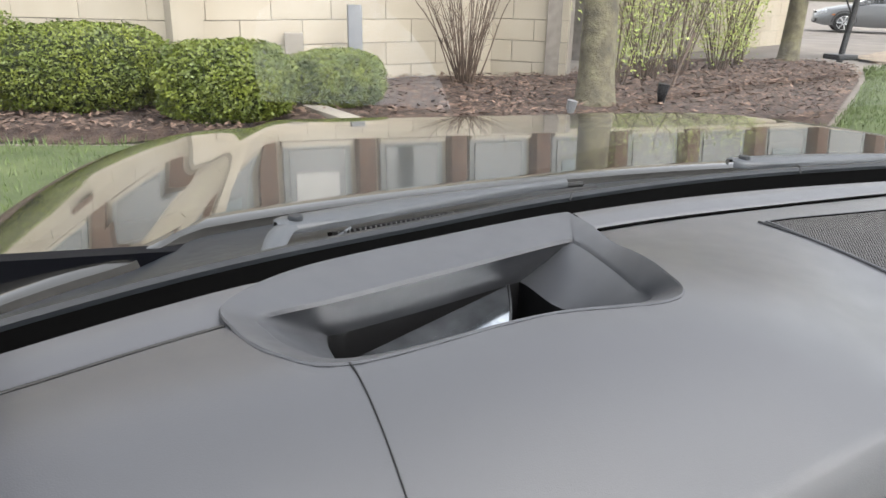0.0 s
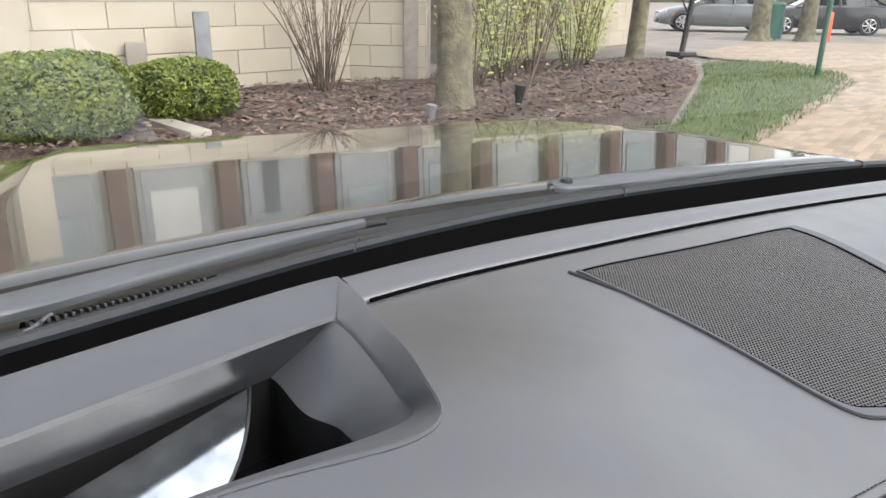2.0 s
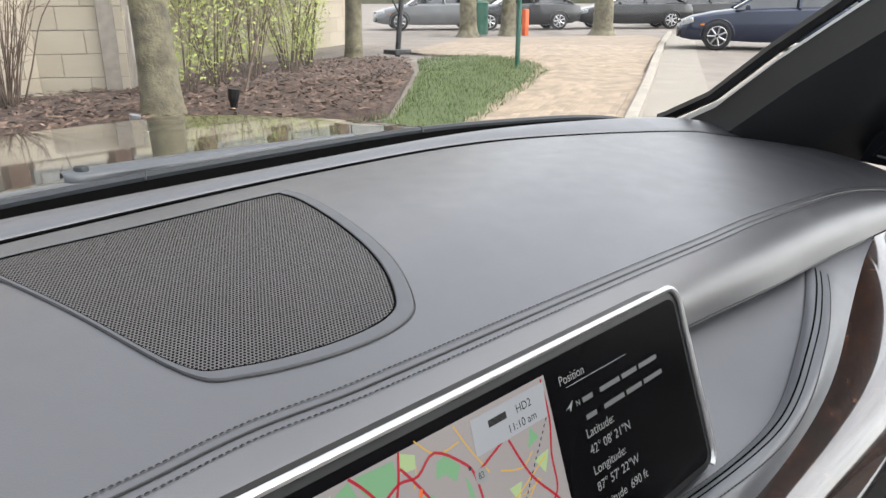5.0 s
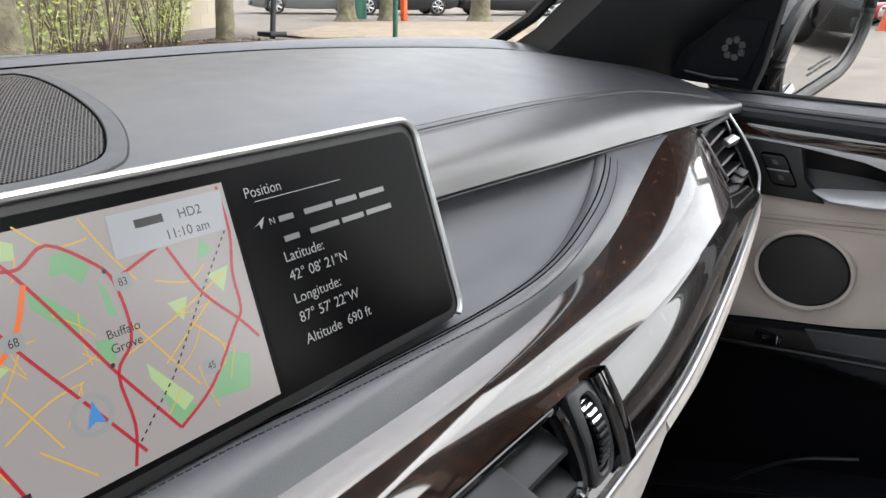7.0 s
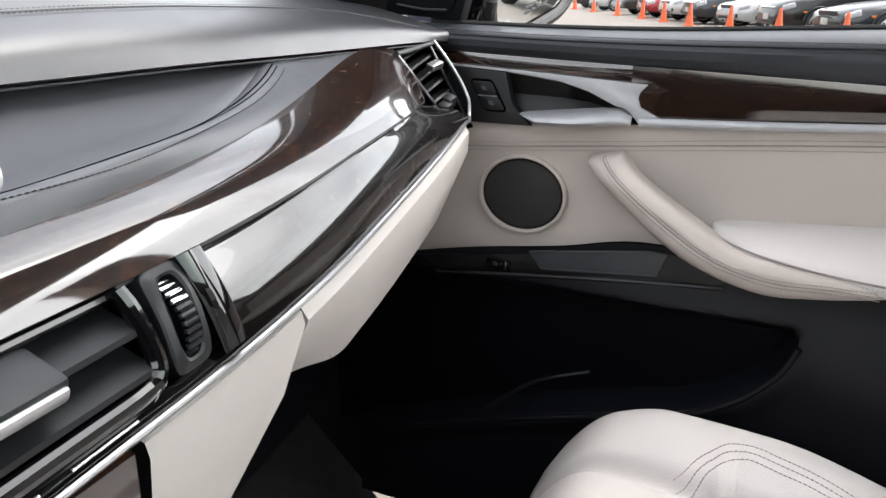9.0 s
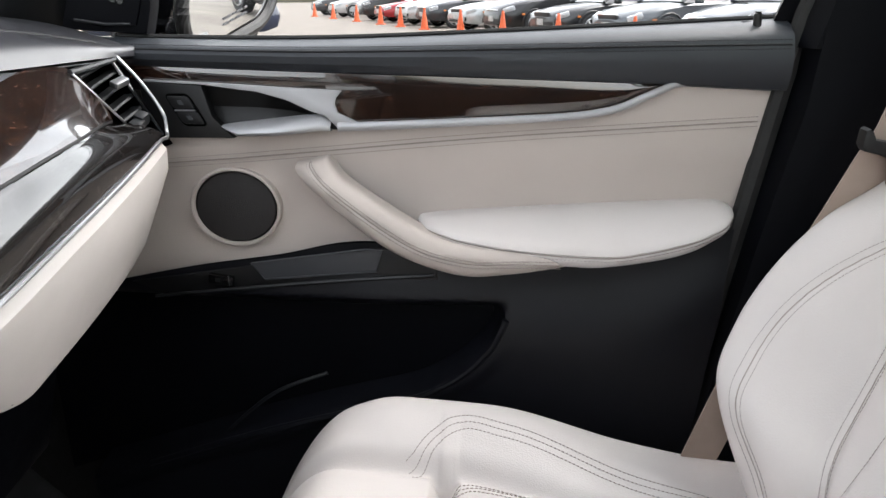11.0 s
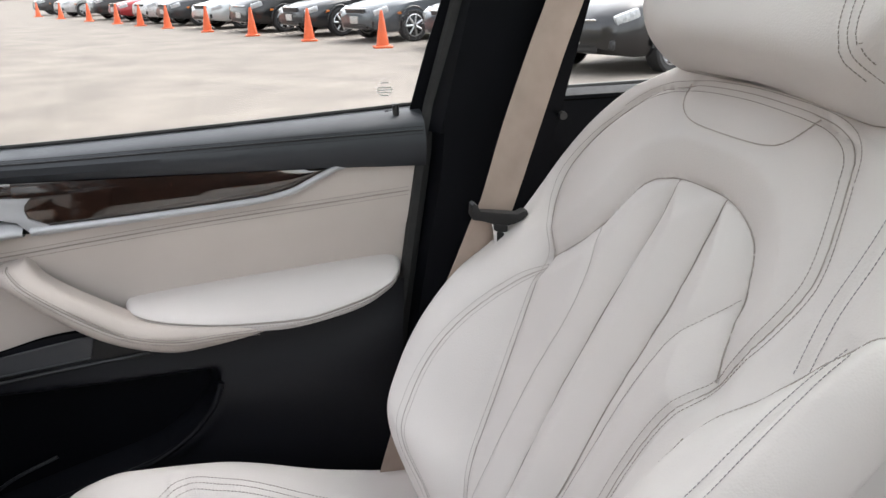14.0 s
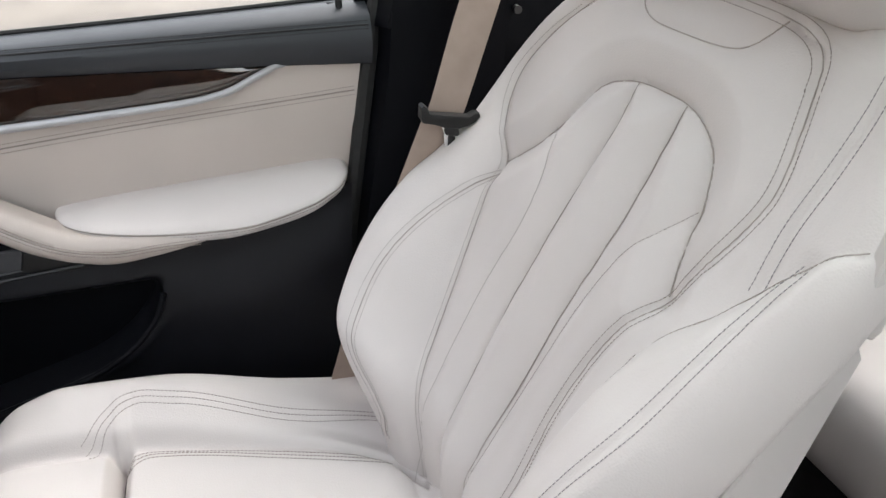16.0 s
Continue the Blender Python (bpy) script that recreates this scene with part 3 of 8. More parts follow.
rows = [low_row(-0.28 + 0.82 * i / 129) for i in range(130)]
part("lower_pad", loft(rows), SHELF, dashboard, "dark leather shelf with a padded edge")
xs = np.linspace(-0.25, 0.425, 150)
for off, r in ((0.0100, 0.0007), (0.0145, 0.0005)):
    part("groove", tube([low_at(x, off) for x in xs], r), PITCH, dashboard)
thread = None
for off in (0.0010, 0.0215):
    thread = stitches([low_at(x, off) for x in xs], 0, thread, r=0.00036, lift=0.0003, pitch=0.0034, length=0.0027, up=(0, -0.5, 0.85))
part("stitching", thread, THREADB, dashboard, "two rows of dark stitches", kind="stuff")

# wood band, bowed towards the cabin
rows = []
for i in range(170):
    s = i / 169
    x0, x1 = -0.28 + 0.885 * s, -0.28 + 0.925 * s
    a, b = Vector((x0, *wood_top(x0))), Vector((x1, *wood_low(x1)))
    out = Vector((0, -0.58, 0.80)).normalized()
    row = [a + Vector((0, 0.008, -0.010))]
    for k in range(25):
        t = k / 24
        row.append(a.lerp(b, t) + out * math.sin(math.pi * t) * (0.0048 + 0.002 * smooth01((x0 - 0.1) / 0.35)))
    row.append(b + Vector((0, 0.012, 0.003)))
    rows.append(row)
part("wood_trim", loft(rows), WOOD, dashboard, "glossy dark burl wood trim")
# lacquered lid of the glovebox below
rows = []
for i in range(110):
    s = i / 109
    x0, x1 = 0.207 + 0.437 * s, 0.200 + 0.468 * s
    a, b = Vector((x0, *wood_low(x0))) + Vector((0, 0.0015, -0.0045)), Vector((x1, *silver_line(x1))) + Vector((0, 0, 0.002))
    row = [a + Vector((0, 0.012, 0.006))]
    for k in range(19):
        t = k / 18
        row.append(a.lerp(b, t) + Vector((0, -0.75, 0.6)).normalized() * math.sin(math.pi * t ** 1.25) * 0.0050)
    row.append(b + Vector((0, 0.01, 0.004)))
    rows.append(row)
part("glovebox_lid", loft(rows), LACQUER, dashboard, "glossy dark lacquered glovebox lid")
part("shadow_gap", tube([(x, wood_low(x)[0] + 0.006, wood_low(x)[1] - 0.003) for x in np.linspace(0.0, 0.643, 70)], 0.004), BLACK, dashboard)

# silver edge: along the lid and up the end of the dashboard
edge = [Vector((x, silver_line(x)[0] - 0.002, silver_line(x)[1])) for x in np.linspace(-0.28, 0.655, 80)]
edge += spline([(0.668, 0.468, 0.974), (0.684, 0.4735, 0.972), (0.697, 0.479, 0.9755), (0.702, 0.4835, 0.995), (0.700, 0.501, 1.0255), (0.694, 0.523, 1.055)], 8)
part("silver_edge", tube(edge, 0.0019, sides=8), SILVER, dashboard, "satin silver edge strip")

# end vent: a well between the wood's end and the silver edge, its shade put in as black, with slats across
VW = lambda t, out=0.0: Vector((0.607, 0.5215, 1.0436)).lerp(Vector((0.654, 0.503, 0.992)), t) + Vector((-0.2, -0.8, 0.3)) * out
VR = lambda t, out=0.0: Vector((0.6905, 0.523, 1.0500)).lerp(Vector((0.6965, 0.484, 0.980)), t) + Vector((-0.2, -0.8, 0.3)) * out
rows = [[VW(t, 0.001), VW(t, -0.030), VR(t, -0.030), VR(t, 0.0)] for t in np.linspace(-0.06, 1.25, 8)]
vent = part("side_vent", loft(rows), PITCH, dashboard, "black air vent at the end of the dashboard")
for t, tr in ((0.10, -0.02), (0.32, 0.13), (0.55, 0.30), (0.78, 0.48), (1.00, 0.66)):
    a, b = VW(t, -0.004), VR(tr, -0.005)
    rows = []
    for k in np.linspace(0, 1, 6):
        c = a.lerp(b, k)
        deep, thick = Vector((0.2, 0.85, -0.10)) * 0.015, Vector((0, 0.1, 1)) * 0.0016
        rows.append([c - deep * 0.15, c + thick, c + deep + thick, c + deep - thick, c - thick])
    part("slat", loft(rows, closed=True, cap=True), VENTGREY, vent, "dark grey slat", auto=25)
part("vent_frame", tube([VW(t, 0.002) for t in np.linspace(-0.02, 1.02, 6)], 0.0013, sides=6), SILVER, vent, "thin silver frame edge")
part("vent_frame", tube([VW(-0.04, 0.001), VW(-0.04).lerp(VR(-0.01), 0.5), VR(-0.01, 0.001)], 0.0030, sides=8), VENTGREY, vent)
part("inner_rim", tube([VR(t, -0.001) + Vector((-0.005, 0, 0)) for t in np.linspace(0.0, 1.1, 8)], 0.0024, sides=8), GLOSS, vent)
part("tab", box((0.020, 0.010, 0.007), VW(0.50).lerp(VR(0.22), 0.62) + Vector((-0.002, -0.006, 0.002)), 0.002, pose(0, 0, 0, 20, -12, -12)), SILVER, vent, "bright slider")
for t, tr, k in ((1.12, 0.92, 0.25), (1.04, 0.80, 0.55)):
    part("vent_block", box((0.013, 0.012, 0.013), VW(t).lerp(VR(tr), k) + Vector((0, -0.001, 0)), 0.002, pose(0, 0, 0, 20, -20, -12)), VENTGREY, vent)

# middle vent with its thumb wheel
def face(x, t, out=0.0):
    """A point on the vent's face: t runs from the wood down to the silver edge."""
    a, b = Vector((x, *wood_low(x))), Vector((x, *silver_line(x)))
    return a.lerp(b, t) + Vector((0, -0.91, 0.41)) * out


# the well behind the slats is black with its shade in the colour
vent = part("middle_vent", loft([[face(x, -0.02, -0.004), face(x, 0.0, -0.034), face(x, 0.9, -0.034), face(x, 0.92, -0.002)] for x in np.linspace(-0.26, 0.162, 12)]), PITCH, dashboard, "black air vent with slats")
part("vent_rail", tube([face(x, 0.05, -0.003) for x in np.linspace(-0.26, 0.155, 14)], 0.0028, sides=8), GLOSS, vent)
for t in (0.24, 0.55):
    rows = []
    for x in np.linspace(-0.25, 0.153, 14):
        c = face(x, t, -0.007)
        dd, e = Vector((0, -0.93, -0.36)) * 0.0125, Vector((0, -0.36, 0.93)) * 0.0024
        rows.append([c + dd * 1.08, c + dd * 0.96 + e, c - dd + e * 0.4, c - dd - e * 0.4, c + dd * 0.96 - e])
    part("slat", loft(rows, closed=True, cap=True), VENTGREY, vent, "broad dark grey slat", auto=25)
pts = spline([face(-0.26, 0.80, 0.001), face(-0.05, 0.80, 0.001), face(0.10, 0.80, 0.001), face(0.142, 0.795, 0.001), face(0.1535, 0.73, 0.0015), face(0.1560, 0.5, 0.002), face(0.1545, 0.2, 0.0015), face(0.153, 0.04, 0)], 6)
part("vent_rail", tube(pts, 0.0046, sides=10, up=(0.3, -0.9, 0.4)), GLOSS, vent, "glossy black rail round the slats")
rows = [[face(x, 0.86, -0.006), face(x, 0.865, -0.001), face(x, 0.93, 0.001), face(x, 0.985, -0.001)] for x in np.linspace(-0.28, 0.207, 20)]
part("lower_strip", loft(rows), GLOSS, vent, "glossy black strip below the vent")
for xa, xb in ((-0.02, 0.03), (0.05, 0.085), (0.10, 0.135)):
    part("strip_slot", tube([face(x, 0.925, 0.0008) for x in np.linspace(xa, xb, 5)], 0.0009), SILVER, vent)
tab_m = pose(0, 0, 0, 21, 0, 2)
tab_c = face(0.087, 0.28, 0.004)
tab = part("tab", box((0.041, 0.026, 0.010), tab_c, 0.003, tab_m), VENTGREY, vent, "dark grey slider of the vent")
part("tab_strip", box((0.038, 0.004, 0.007), tab_c + Vector((0, -0.0123, -0.0060)), 0.002, tab_m), SILVER, tab, "silver strip")
rows = [[face(x, t, 0.0025 + 0.004 * math.sin(math.pi * min(1, max(0, t)))) for t in np.linspace(0.02, 0.86, 9)] for x in np.linspace(0.012, 0.030, 5)]
part("vent_cheek", loft([[face(0.0115, t, -0.01) for t in np.linspace(0.02, 0.86, 9)]] + rows + [[face(0.0305, t, -0.02) for t in np.linspace(0.02, 0.86, 9)]]), VENTGREY, vent, "dark grey end piece of the vent")
# plate with the wheel's slot
outer, inner = [], []
for k in range(40):
    a = 2 * math.pi * k / 40
    sq = lambda c, p: math.copysign(abs(c) ** p, c)
    outer.append((0.1750 + 0.0128 * sq(math.cos(a), 0.35), 0.425 + 0.425 * sq(math.sin(a), 0.35)))
    inner.append((0.1755 + 0.0068 * sq(math.cos(a), 0.6), 0.425 + 0.335 * sq(math.sin(a), 0.6)))
rows = []
bow = lambda t: 0.006 * math.sin(math.pi * min(1, max(0, t * 0.95 + 0.05)))
for (xo, to), (xi, ti) in zip(outer + outer[:1], inner + inner[:1]):
    lean = -0.004 * (to - 0.4)
    rows.append([face(xo + lean, to, bow(to) - 0.012), face(xo + lean, to, bow(to)), face((xo * 0.85 + xi * 0.15) + lean, to * 0.9 + ti * 0.1, bow(to) + 0.0012), face((xo + 3 * xi) / 4 + lean, (to + 3 * ti) / 4, bow(ti) + 0.0014),
                 face(xi + lean, ti, bow(ti) + 0.0006), face(xi + lean, ti, bow(ti) - 0.012)])
bm = loft(rows)
bmesh.ops.remove_doubles(bm, verts=bm.verts, dist=1e-6)
plate = part("wheel_surround", bm, VENTGREY, vent, "dark grey plate with a slot")
part("slot_back", loft([[face(x, t, -0.010) for t in (0.05, 0.8)] for x in (0.164, 0.187)]), PITCH, plate)
rows = []
for x, o in ((0.1885, -0.012), (0.1887, 0.004), (0.1915, 0.0062), (0.200, 0.0066), (0.2045, 0.005), (0.2058, -0.004)):
    rows.append([face(x + 0.004 * (0.45 - t) * -1, t, o + 0.003 * math.sin(math.pi * min(1, max(0, t)))) for t in np.linspace(0.0, 0.9, 10)])
part("gloss_block", loft(rows), GLOSS, vent, "glossy black block beside the wheel")
wheel = bmesh.new()
wc = face(0.1755, 0.44, -0.0155)
bmesh.ops.create_cone(wheel, cap_ends=True, segments=48, radius1=0.0245, radius2=0.0245, depth=0.0095)
bmesh.ops.transform(wheel, matrix=Matrix.Translation(wc) @ pose(0, 0, 0, 0, 90, 4), verts=wheel.verts)
wheel = part("thumb_wheel", wheel, MATT, vent, "ribbed thumb wheel")
# the first ribs are chrome: the glint on dark ribs, put in as material
for k in range(16):
    a = radians(100 + 9 * k)
    part("rib", box((0.0098, 0.0024, 0.0022), (wc.x, wc.y + 0.0247 * math.cos(a), wc.z + 0.0247 * math.sin(a)), 0.0006, pose(0, 0, 0, math.degrees(a))), CHROME if k < 5 else VENTGREY, wheel)

# ivory knee bolster below the silver edge, and the side of the console
rows = []
for i in range(84):
    s = i / 79
    x = 0.262 + 0.400 * min(s, 1.0)
    y, z = silver_line(x)
    d = 0.070 + 0.036 * smooth01(s * 3) + 0.044 * s
    k = 0.036 + 0.024 * s
    end = max(0.0, s - 1) / 0.0507
    x += 0.007 * math.sin(end * math.pi / 2)
    shut = 0.5 * (1 - math.cos(end * math.pi / 2))
    prof = ((0.010, 0.003), (0.001, 0.005), (-0.004, 0.012), (-0.003, d * 0.22), (0.25 * k, d * 0.5), (0.55 * k, d * 0.77), (0.85 * k, d * 0.95), (1.25 * k, d), (0.14, d * 0.97))
    rows.append([(x, y + p + shut * (0.03 - p * 0.2), z - q * (1 - 0.25 * shut) - 0.012 * shut) for p, q in prof])
bm = loft(rows)
bm.faces.new([bm.verts.new(p) for p in rows[0]])
bm.faces.new([bm.verts.new(p) for p in rows[-1]])
part("knee_bolster", bm, BEIGEHARD, dashboard, "ivory padded bolster below the glovebox lid")
rows = []
for i in range(24):
    s = i / 23
    x = 0.135 + 0.125 * s
    y, z = silver_line(x)
    zb = 0.60
    row = [(x, y + 0.008, z - 0.004), (x, y - 0.001, z - 0.006), (x, y - 0.003, z - 0.014)]
    for k in range(1, 10):
        t = k / 9
        row.append((x - 0.155 * smooth01(t * 2.0) * s, y - 0.003 + 0.035 * t, z - 0.014 + (zb - z) * t))
    rows.append(row)
part("console_side", loft(rows), BEIGEHARD, dashboard, "ivory panel at the side of the console")
part("glovebox_front", slab([(0.24, 0.50, 0.915), (0.66, 0.57, 0.915), (0.66, 0.66, 0.60), (0.13, 0.60, 0.60)], (0, 0.02, 0)), MATT, dashboard, "dark panel in the footwell")
part("console_front", slab([(-0.26, 0.408, 0.91), (0.131, 0.405, 0.918), (0.150, 0.43, 0.60), (-0.26, 0.43, 0.60)], (0, 0.03, 0), 0.003), WOOD, dashboard, "dark wood panel of the centre console")
part("lock_slot", box((0.020, 0.005, 0.0028), (0.358, 0.4515, 0.856), 0.001, pose(0, 0, 0, 0, -48, 0)), BLACK, dashboard)


# ---- centre display ----
SC_O, SC_U = Vector((0.0, 0.504, 1.068)), Vector((0, 0.034, 0.092)).normalized()
SC_X, SC_N = Vector((1, 0, 0)), Vector((0, -0.092, 0.034)).normalized()


def on_screen(u, v, out=0.0):
    return SC_O + SC_X * u + SC_U * v + SC_N * out


central_display = thing("central_display", (0, 0.5, 1.01), "wide freestanding display with a silver rim, showing a road map", "display")
rim = rounded(0.297, 0.104, 0.010)
rim = sorted(rim, key=lambda q: math.atan2(q[0], q[1]))
part("housing", slab([on_screen(u, v, 0.0035) for u, v in rounded(0.296, 0.103, 0.010)], -SC_N * 0.014, 0.002), BLACK, central_display, "flat black housing")
part("silver_rim", tube([on_screen(u, v, 0.004) for u, v in rim if v > -0.0505], 0.0018, sides=8, up=SC_N), SILVER, central_display, "satin silver rim")
part("foot", box((0.14, 0.016, 0.014), on_screen(0, -0.0560, -0.022), 0.003, pose(0, 0, 0, -20)), BLACK, central_display)
part("glass", slab([on_screen(u, v, 0.0042) for u, v in rounded(0.286, 0.093, 0.006)], -SC_N * 0.002), SCREENGLASS, central_display, "glossy black display glass", smooth=False)

LIT = 0.70
SC_MAP = glow("lit_map_grey", (0.36, 0.33, 0.325), LIT)
SC_GREEN = glow("lit_map_green", (0.20, 0.42, 0.22), LIT)
SC_LIGHT = glow("lit_map_pale_green", (0.42, 0.56, 0.27), LIT)
SC_RED = glow("lit_map_red", (0.42, 0.006, 0.022), LIT)
SC_YELLOW = glow("lit_map_yellow", (0.72, 0.42, 0.05), LIT)
SC_ORANGE = glow("lit_map_orange", (0.85, 0.16, 0.02), LIT)
SC_DARK = glow("lit_map_dark", (0.007, 0.0075, 0.009), LIT)
SC_WHITE = glow("lit_white", (0.31, 0.32, 0.325), LIT)
SC_BOX = glow("lit_grey_box", (0.40, 0.42, 0.45), LIT)
SC_TEXTBAR = glow("lit_grey_text", (0.17, 0.175, 0.18), LIT)
SC_BLUE = glow("lit_blue", (0.05, 0.25, 0.60), LIT)
MM = 0.001


def flat(name, pairs, layer, material, parent, label=""):
    bm = bmesh.new()
    bm.faces.new([bm.verts.new(on_screen(u * MM, v * MM, 0.0044 + layer * 0.00006)) for u, v in pairs])
    return part(name, bm, material, parent, label, smooth=False)


def band(name, pairs, width, layer, material, parent, dash=0):
    """A line of even width on the display, whole or broken."""
    pts = [Vector((u, v, 0)) for u, v in pairs]
    if dash:
        fine = []
        for a, b in zip(pts[:-1], pts[1:]):
            n = max(1, int((b - a).length / dash))
            fine += [a.lerp(b, k / n) for k in range(n)]
        pieces = [fine[i:i + 2] for i in range(0, len(fine) - 1, 2)]
    else:
        pieces = [spline(pts, 4) if len(pts) > 2 else pts]
    bm = bmesh.new()
    for piece in pieces:
        rows = []
        for i, p in enumerate(piece):
            d = (piece[min(i + 1, len(piece) - 1)] - piece[max(i - 1, 0)]).normalized()
            s = Vector((-d.y, d.x, 0)) * width / 2
            rows.append([on_screen(*((p + q) * MM).xy, 0.0044 + layer * 0.00006) for q in (s, -s)])
        loft(rows, bm)
    return part(name, bm, material, parent, smooth=False)


def words(name, text, u, v, size, material, parent, layer=8, align="LEFT", squeeze=1.0):
    """Lettering that lies flat on the display."""
    cu = bpy.data.curves.new("lettering", "FONT")
    cu.body, cu.size, cu.align_x = text, 1.0, align
    ob = bpy.data.objects.new("lettering", cu)
    scene.collection.objects.link(ob)
    bpy.context.view_layer.update()
    me = bpy.data.meshes.new_from_object(ob.evaluated_get(bpy.context.evaluated_depsgraph_get()))
    bpy.data.objects.remove(ob)
    for w in me.vertices:
        w.co = on_screen((u + w.co.x * size * squeeze) * MM, (v + w.co.y * size) * MM, 0.0044 + layer * 0.00006)
    me.materials.clear()
    me.materials.append(material)
    o = new(name, me)
    o.parent = parent
    return o


map_ob = flat("map", [(-98, -44), (28, -44), (30, 42), (-98, 42)], 0, SC_MAP, central_display, "lit road map on the display")
for pairs in ([(-75, 41), (-58, 40), (-58, 32), (-68, 28), (-74, 35)], [(-39, 31), (-34, 32), (-28, 25), (-32, 20), (-36, 25), (-41, 25)], [(-49, 22), (-44, 20), (-34, 8), (-39, 5), (-49, 17)],
              [(-34, 1), (-28, 0), (-29, -8), (-34, -6)], [(7, -24), (12, -20), (20, -24), (16, -36), (-1, -34)], [(-18, -23), (-6, -34), (-16, -37)], [(-86, 38), (-78, 41), (-76, 34), (-83, 32)], [(-27, 20), (-25, 16), (-24, 6), (-27, 8)], [(14, 24), (18, 18), (10, 16)]):
    flat("park", pairs, 1, SC_GREEN, map_ob)
for pairs in ([(-20, -12), (-7, -30), (-12, -33), (-20, -18)], [(-68, 7), (-60, 2), (-66, -1)], [(-6, 5), (2, 5), (-2, -3)], [(12, 10), (22, 11), (17, 2)], [(-56, 42), (-48, 38), (-49, 33), (-56, 34)], [(-92, 36), (-86, 40), (-88, 32)]):
    flat("field", pairs, 2, SC_LIGHT, map_ob)
for pairs in ([(-27, 41), (-21, 28), (-14, 16)], [(-47, 43), (-38, 34), (-26, 34)], [(-92, 13), (-80, -8), (-70, -30)], [(-64, -4), (-58, -16), (-53, -27)], [(-20, 2), (-12, -12), (-3, -27)], [(-25, -7), (-3, 0), (19, 9)],
              [(-41, -10), (-53, -12), (-68, -19)], [(12, 2), (-13, -15)], [(-8, 14), (4, 10), (12, 14)], [(-60, -25), (-46, -40)], [(-90, -10), (-84, -30), (-76, -42)], [(0, -4), (10, -16), (8, -24)]):
    band("lane", pairs, 0.6, 3, SC_YELLOW, map_ob)
for k in range(22):
    r = random.Random(60 + k)
    u, v, a, n = r.uniform(-92, 20), r.uniform(-36, 34), r.choice((0.15, 0.9, 1.7, 2.45)) + r.uniform(-0.15, 0.15), r.uniform(8, 20)
    ends = [(min(27, max(-97, u + n * t * math.cos(a) + r.uniform(-1, 1))), min(41, max(-43, v + n * t * math.sin(a) + r.uniform(-1, 1)))) for t in (-0.5, 0, 0.5)]
    band("lane", ends, 0.4, 3, SC_YELLOW, map_ob)
for pairs in ([(-55, 42), (-58, 32), (-63, 20), (-64, 10), (-72, -17), (-76, -43)], [(-78, 42), (-73, 36), (-66, 25), (-57, 7), (-42, -18), (-29, -40)], [(-56, 36), (-49, 25), (-36, 0), (-30, -12), (-15, -38)],
              [(-67, 27), (-58, 31), (-49, 30), (-39, 35), (-26, 25), (-22, 18), (-21, 5), (-23, -4), (-30, -12), (-30, -30), (-34, -43)], [(0, 24), (8, 5), (20, -10), (26, -19)], [(-22, 18), (-3, 25)],
              [(27, 41), (27, 23), (23, 8), (22, -6), (17, -12), (1, -29), (-15, -38)], [(-88, 36), (-85, 24), (-87, 17), (-94, 11), (-95, 3)], [(-97, -6), (-82, -6), (-75, -15), (-66, -40)]):
    band("road", pairs, 1.15, 4, SC_RED, map_ob)
band("route", [(-49, 25), (-58, 8), (-76, -2), (-82, -6), (-97, 2)], 1.6, 5, SC_ORANGE, map_ob)
band("railway", [(25, 24), (6, 2), (-12, -20), (-31, -37)], 0.6, 5, SC_DARK, map_ob, 1.4)
band("railway", [(-94, 40), (-92, 20), (-94, -2)], 0.6, 5, SC_DARK, map_ob, 1.4)
for (u, v), txt in zip(((-62, 22), (-57, 9), (-19, 17), (3, -22), (-79, -4)), ("12", "68", "83", "45", "53")):
    sh = flat("road_shield", [(u + a, v + b) for a, b in rounded(6.4, 5.6, 1.2)], 6, SC_WHITE, map_ob)
    words("shield_number", txt, u, v - 1.3, 3.9, SC_DARK, sh, 7, "CENTER", 0.85)
words("town_name", "Palatine", -88, 19, 5.0, SC_DARK, map_ob, 7)
words("town_name", "Buffalo", -30, 0, 4.4, SC_DARK, map_ob, 7)
words("town_name", "Grove", -30, -5, 4.4, SC_DARK, map_ob, 7)
for u, v in ((-86, 15), (-31, -8.5), (-24, 22)):
    flat("town_dot", [(u + a, v + b) for a, b in rounded(1.6, 1.6, 0.7, 3)], 7, SC_DARK, map_ob)
info = flat("radio_box", [(-19, 24.5), (26, 24.5), (28, 39.5), (-18, 39.5)], 8, SC_BOX, central_display, "grey radio and clock box")
flat("station_bar", [(-9, 33), (2, 33), (2, 36), (-9, 36)], 9, SC_DARK, info)
words("radio_text", "HD2", 8, 32.7, 5.0, SC_DARK, info, 9)
words("clock_text", "11:10 am", 1, 26.3, 5.0, SC_DARK, info, 9)
ring_pts = [(-42 + 6.2 * math.cos(2 * math.pi * k / 24), -21 + 6.2 * math.sin(2 * math.pi * k / 24)) for k in range(25)]
cursor = band("position_ring", ring_pts, 1.6, 8, SC_WHITE, map_ob)
flat("position_arrow", [(-45, -25), (-41, -16.5), (-38.5, -25), (-41.8, -23.5)], 9, SC_BLUE, cursor)
scale_bar = flat("scale_box", [(-98, -44), (-66, -44), (-66, -35), (-98, -35)], 8, SC_DARK, central_display)
words("compass_text", "N", -70, -42, 5, SC_WHITE, scale_bar, 9)
flat("compass_arrow", [(-80, -42), (-73, -37), (-77, -43.5), (-77.5, -40.5)], 9, SC_WHITE, scale_bar)
panel = flat("text_panel", [(30, -44), (120, -44), (120, 42), (32, 42)], 0, SCREENGLASS, central_display, "black text area of the display")
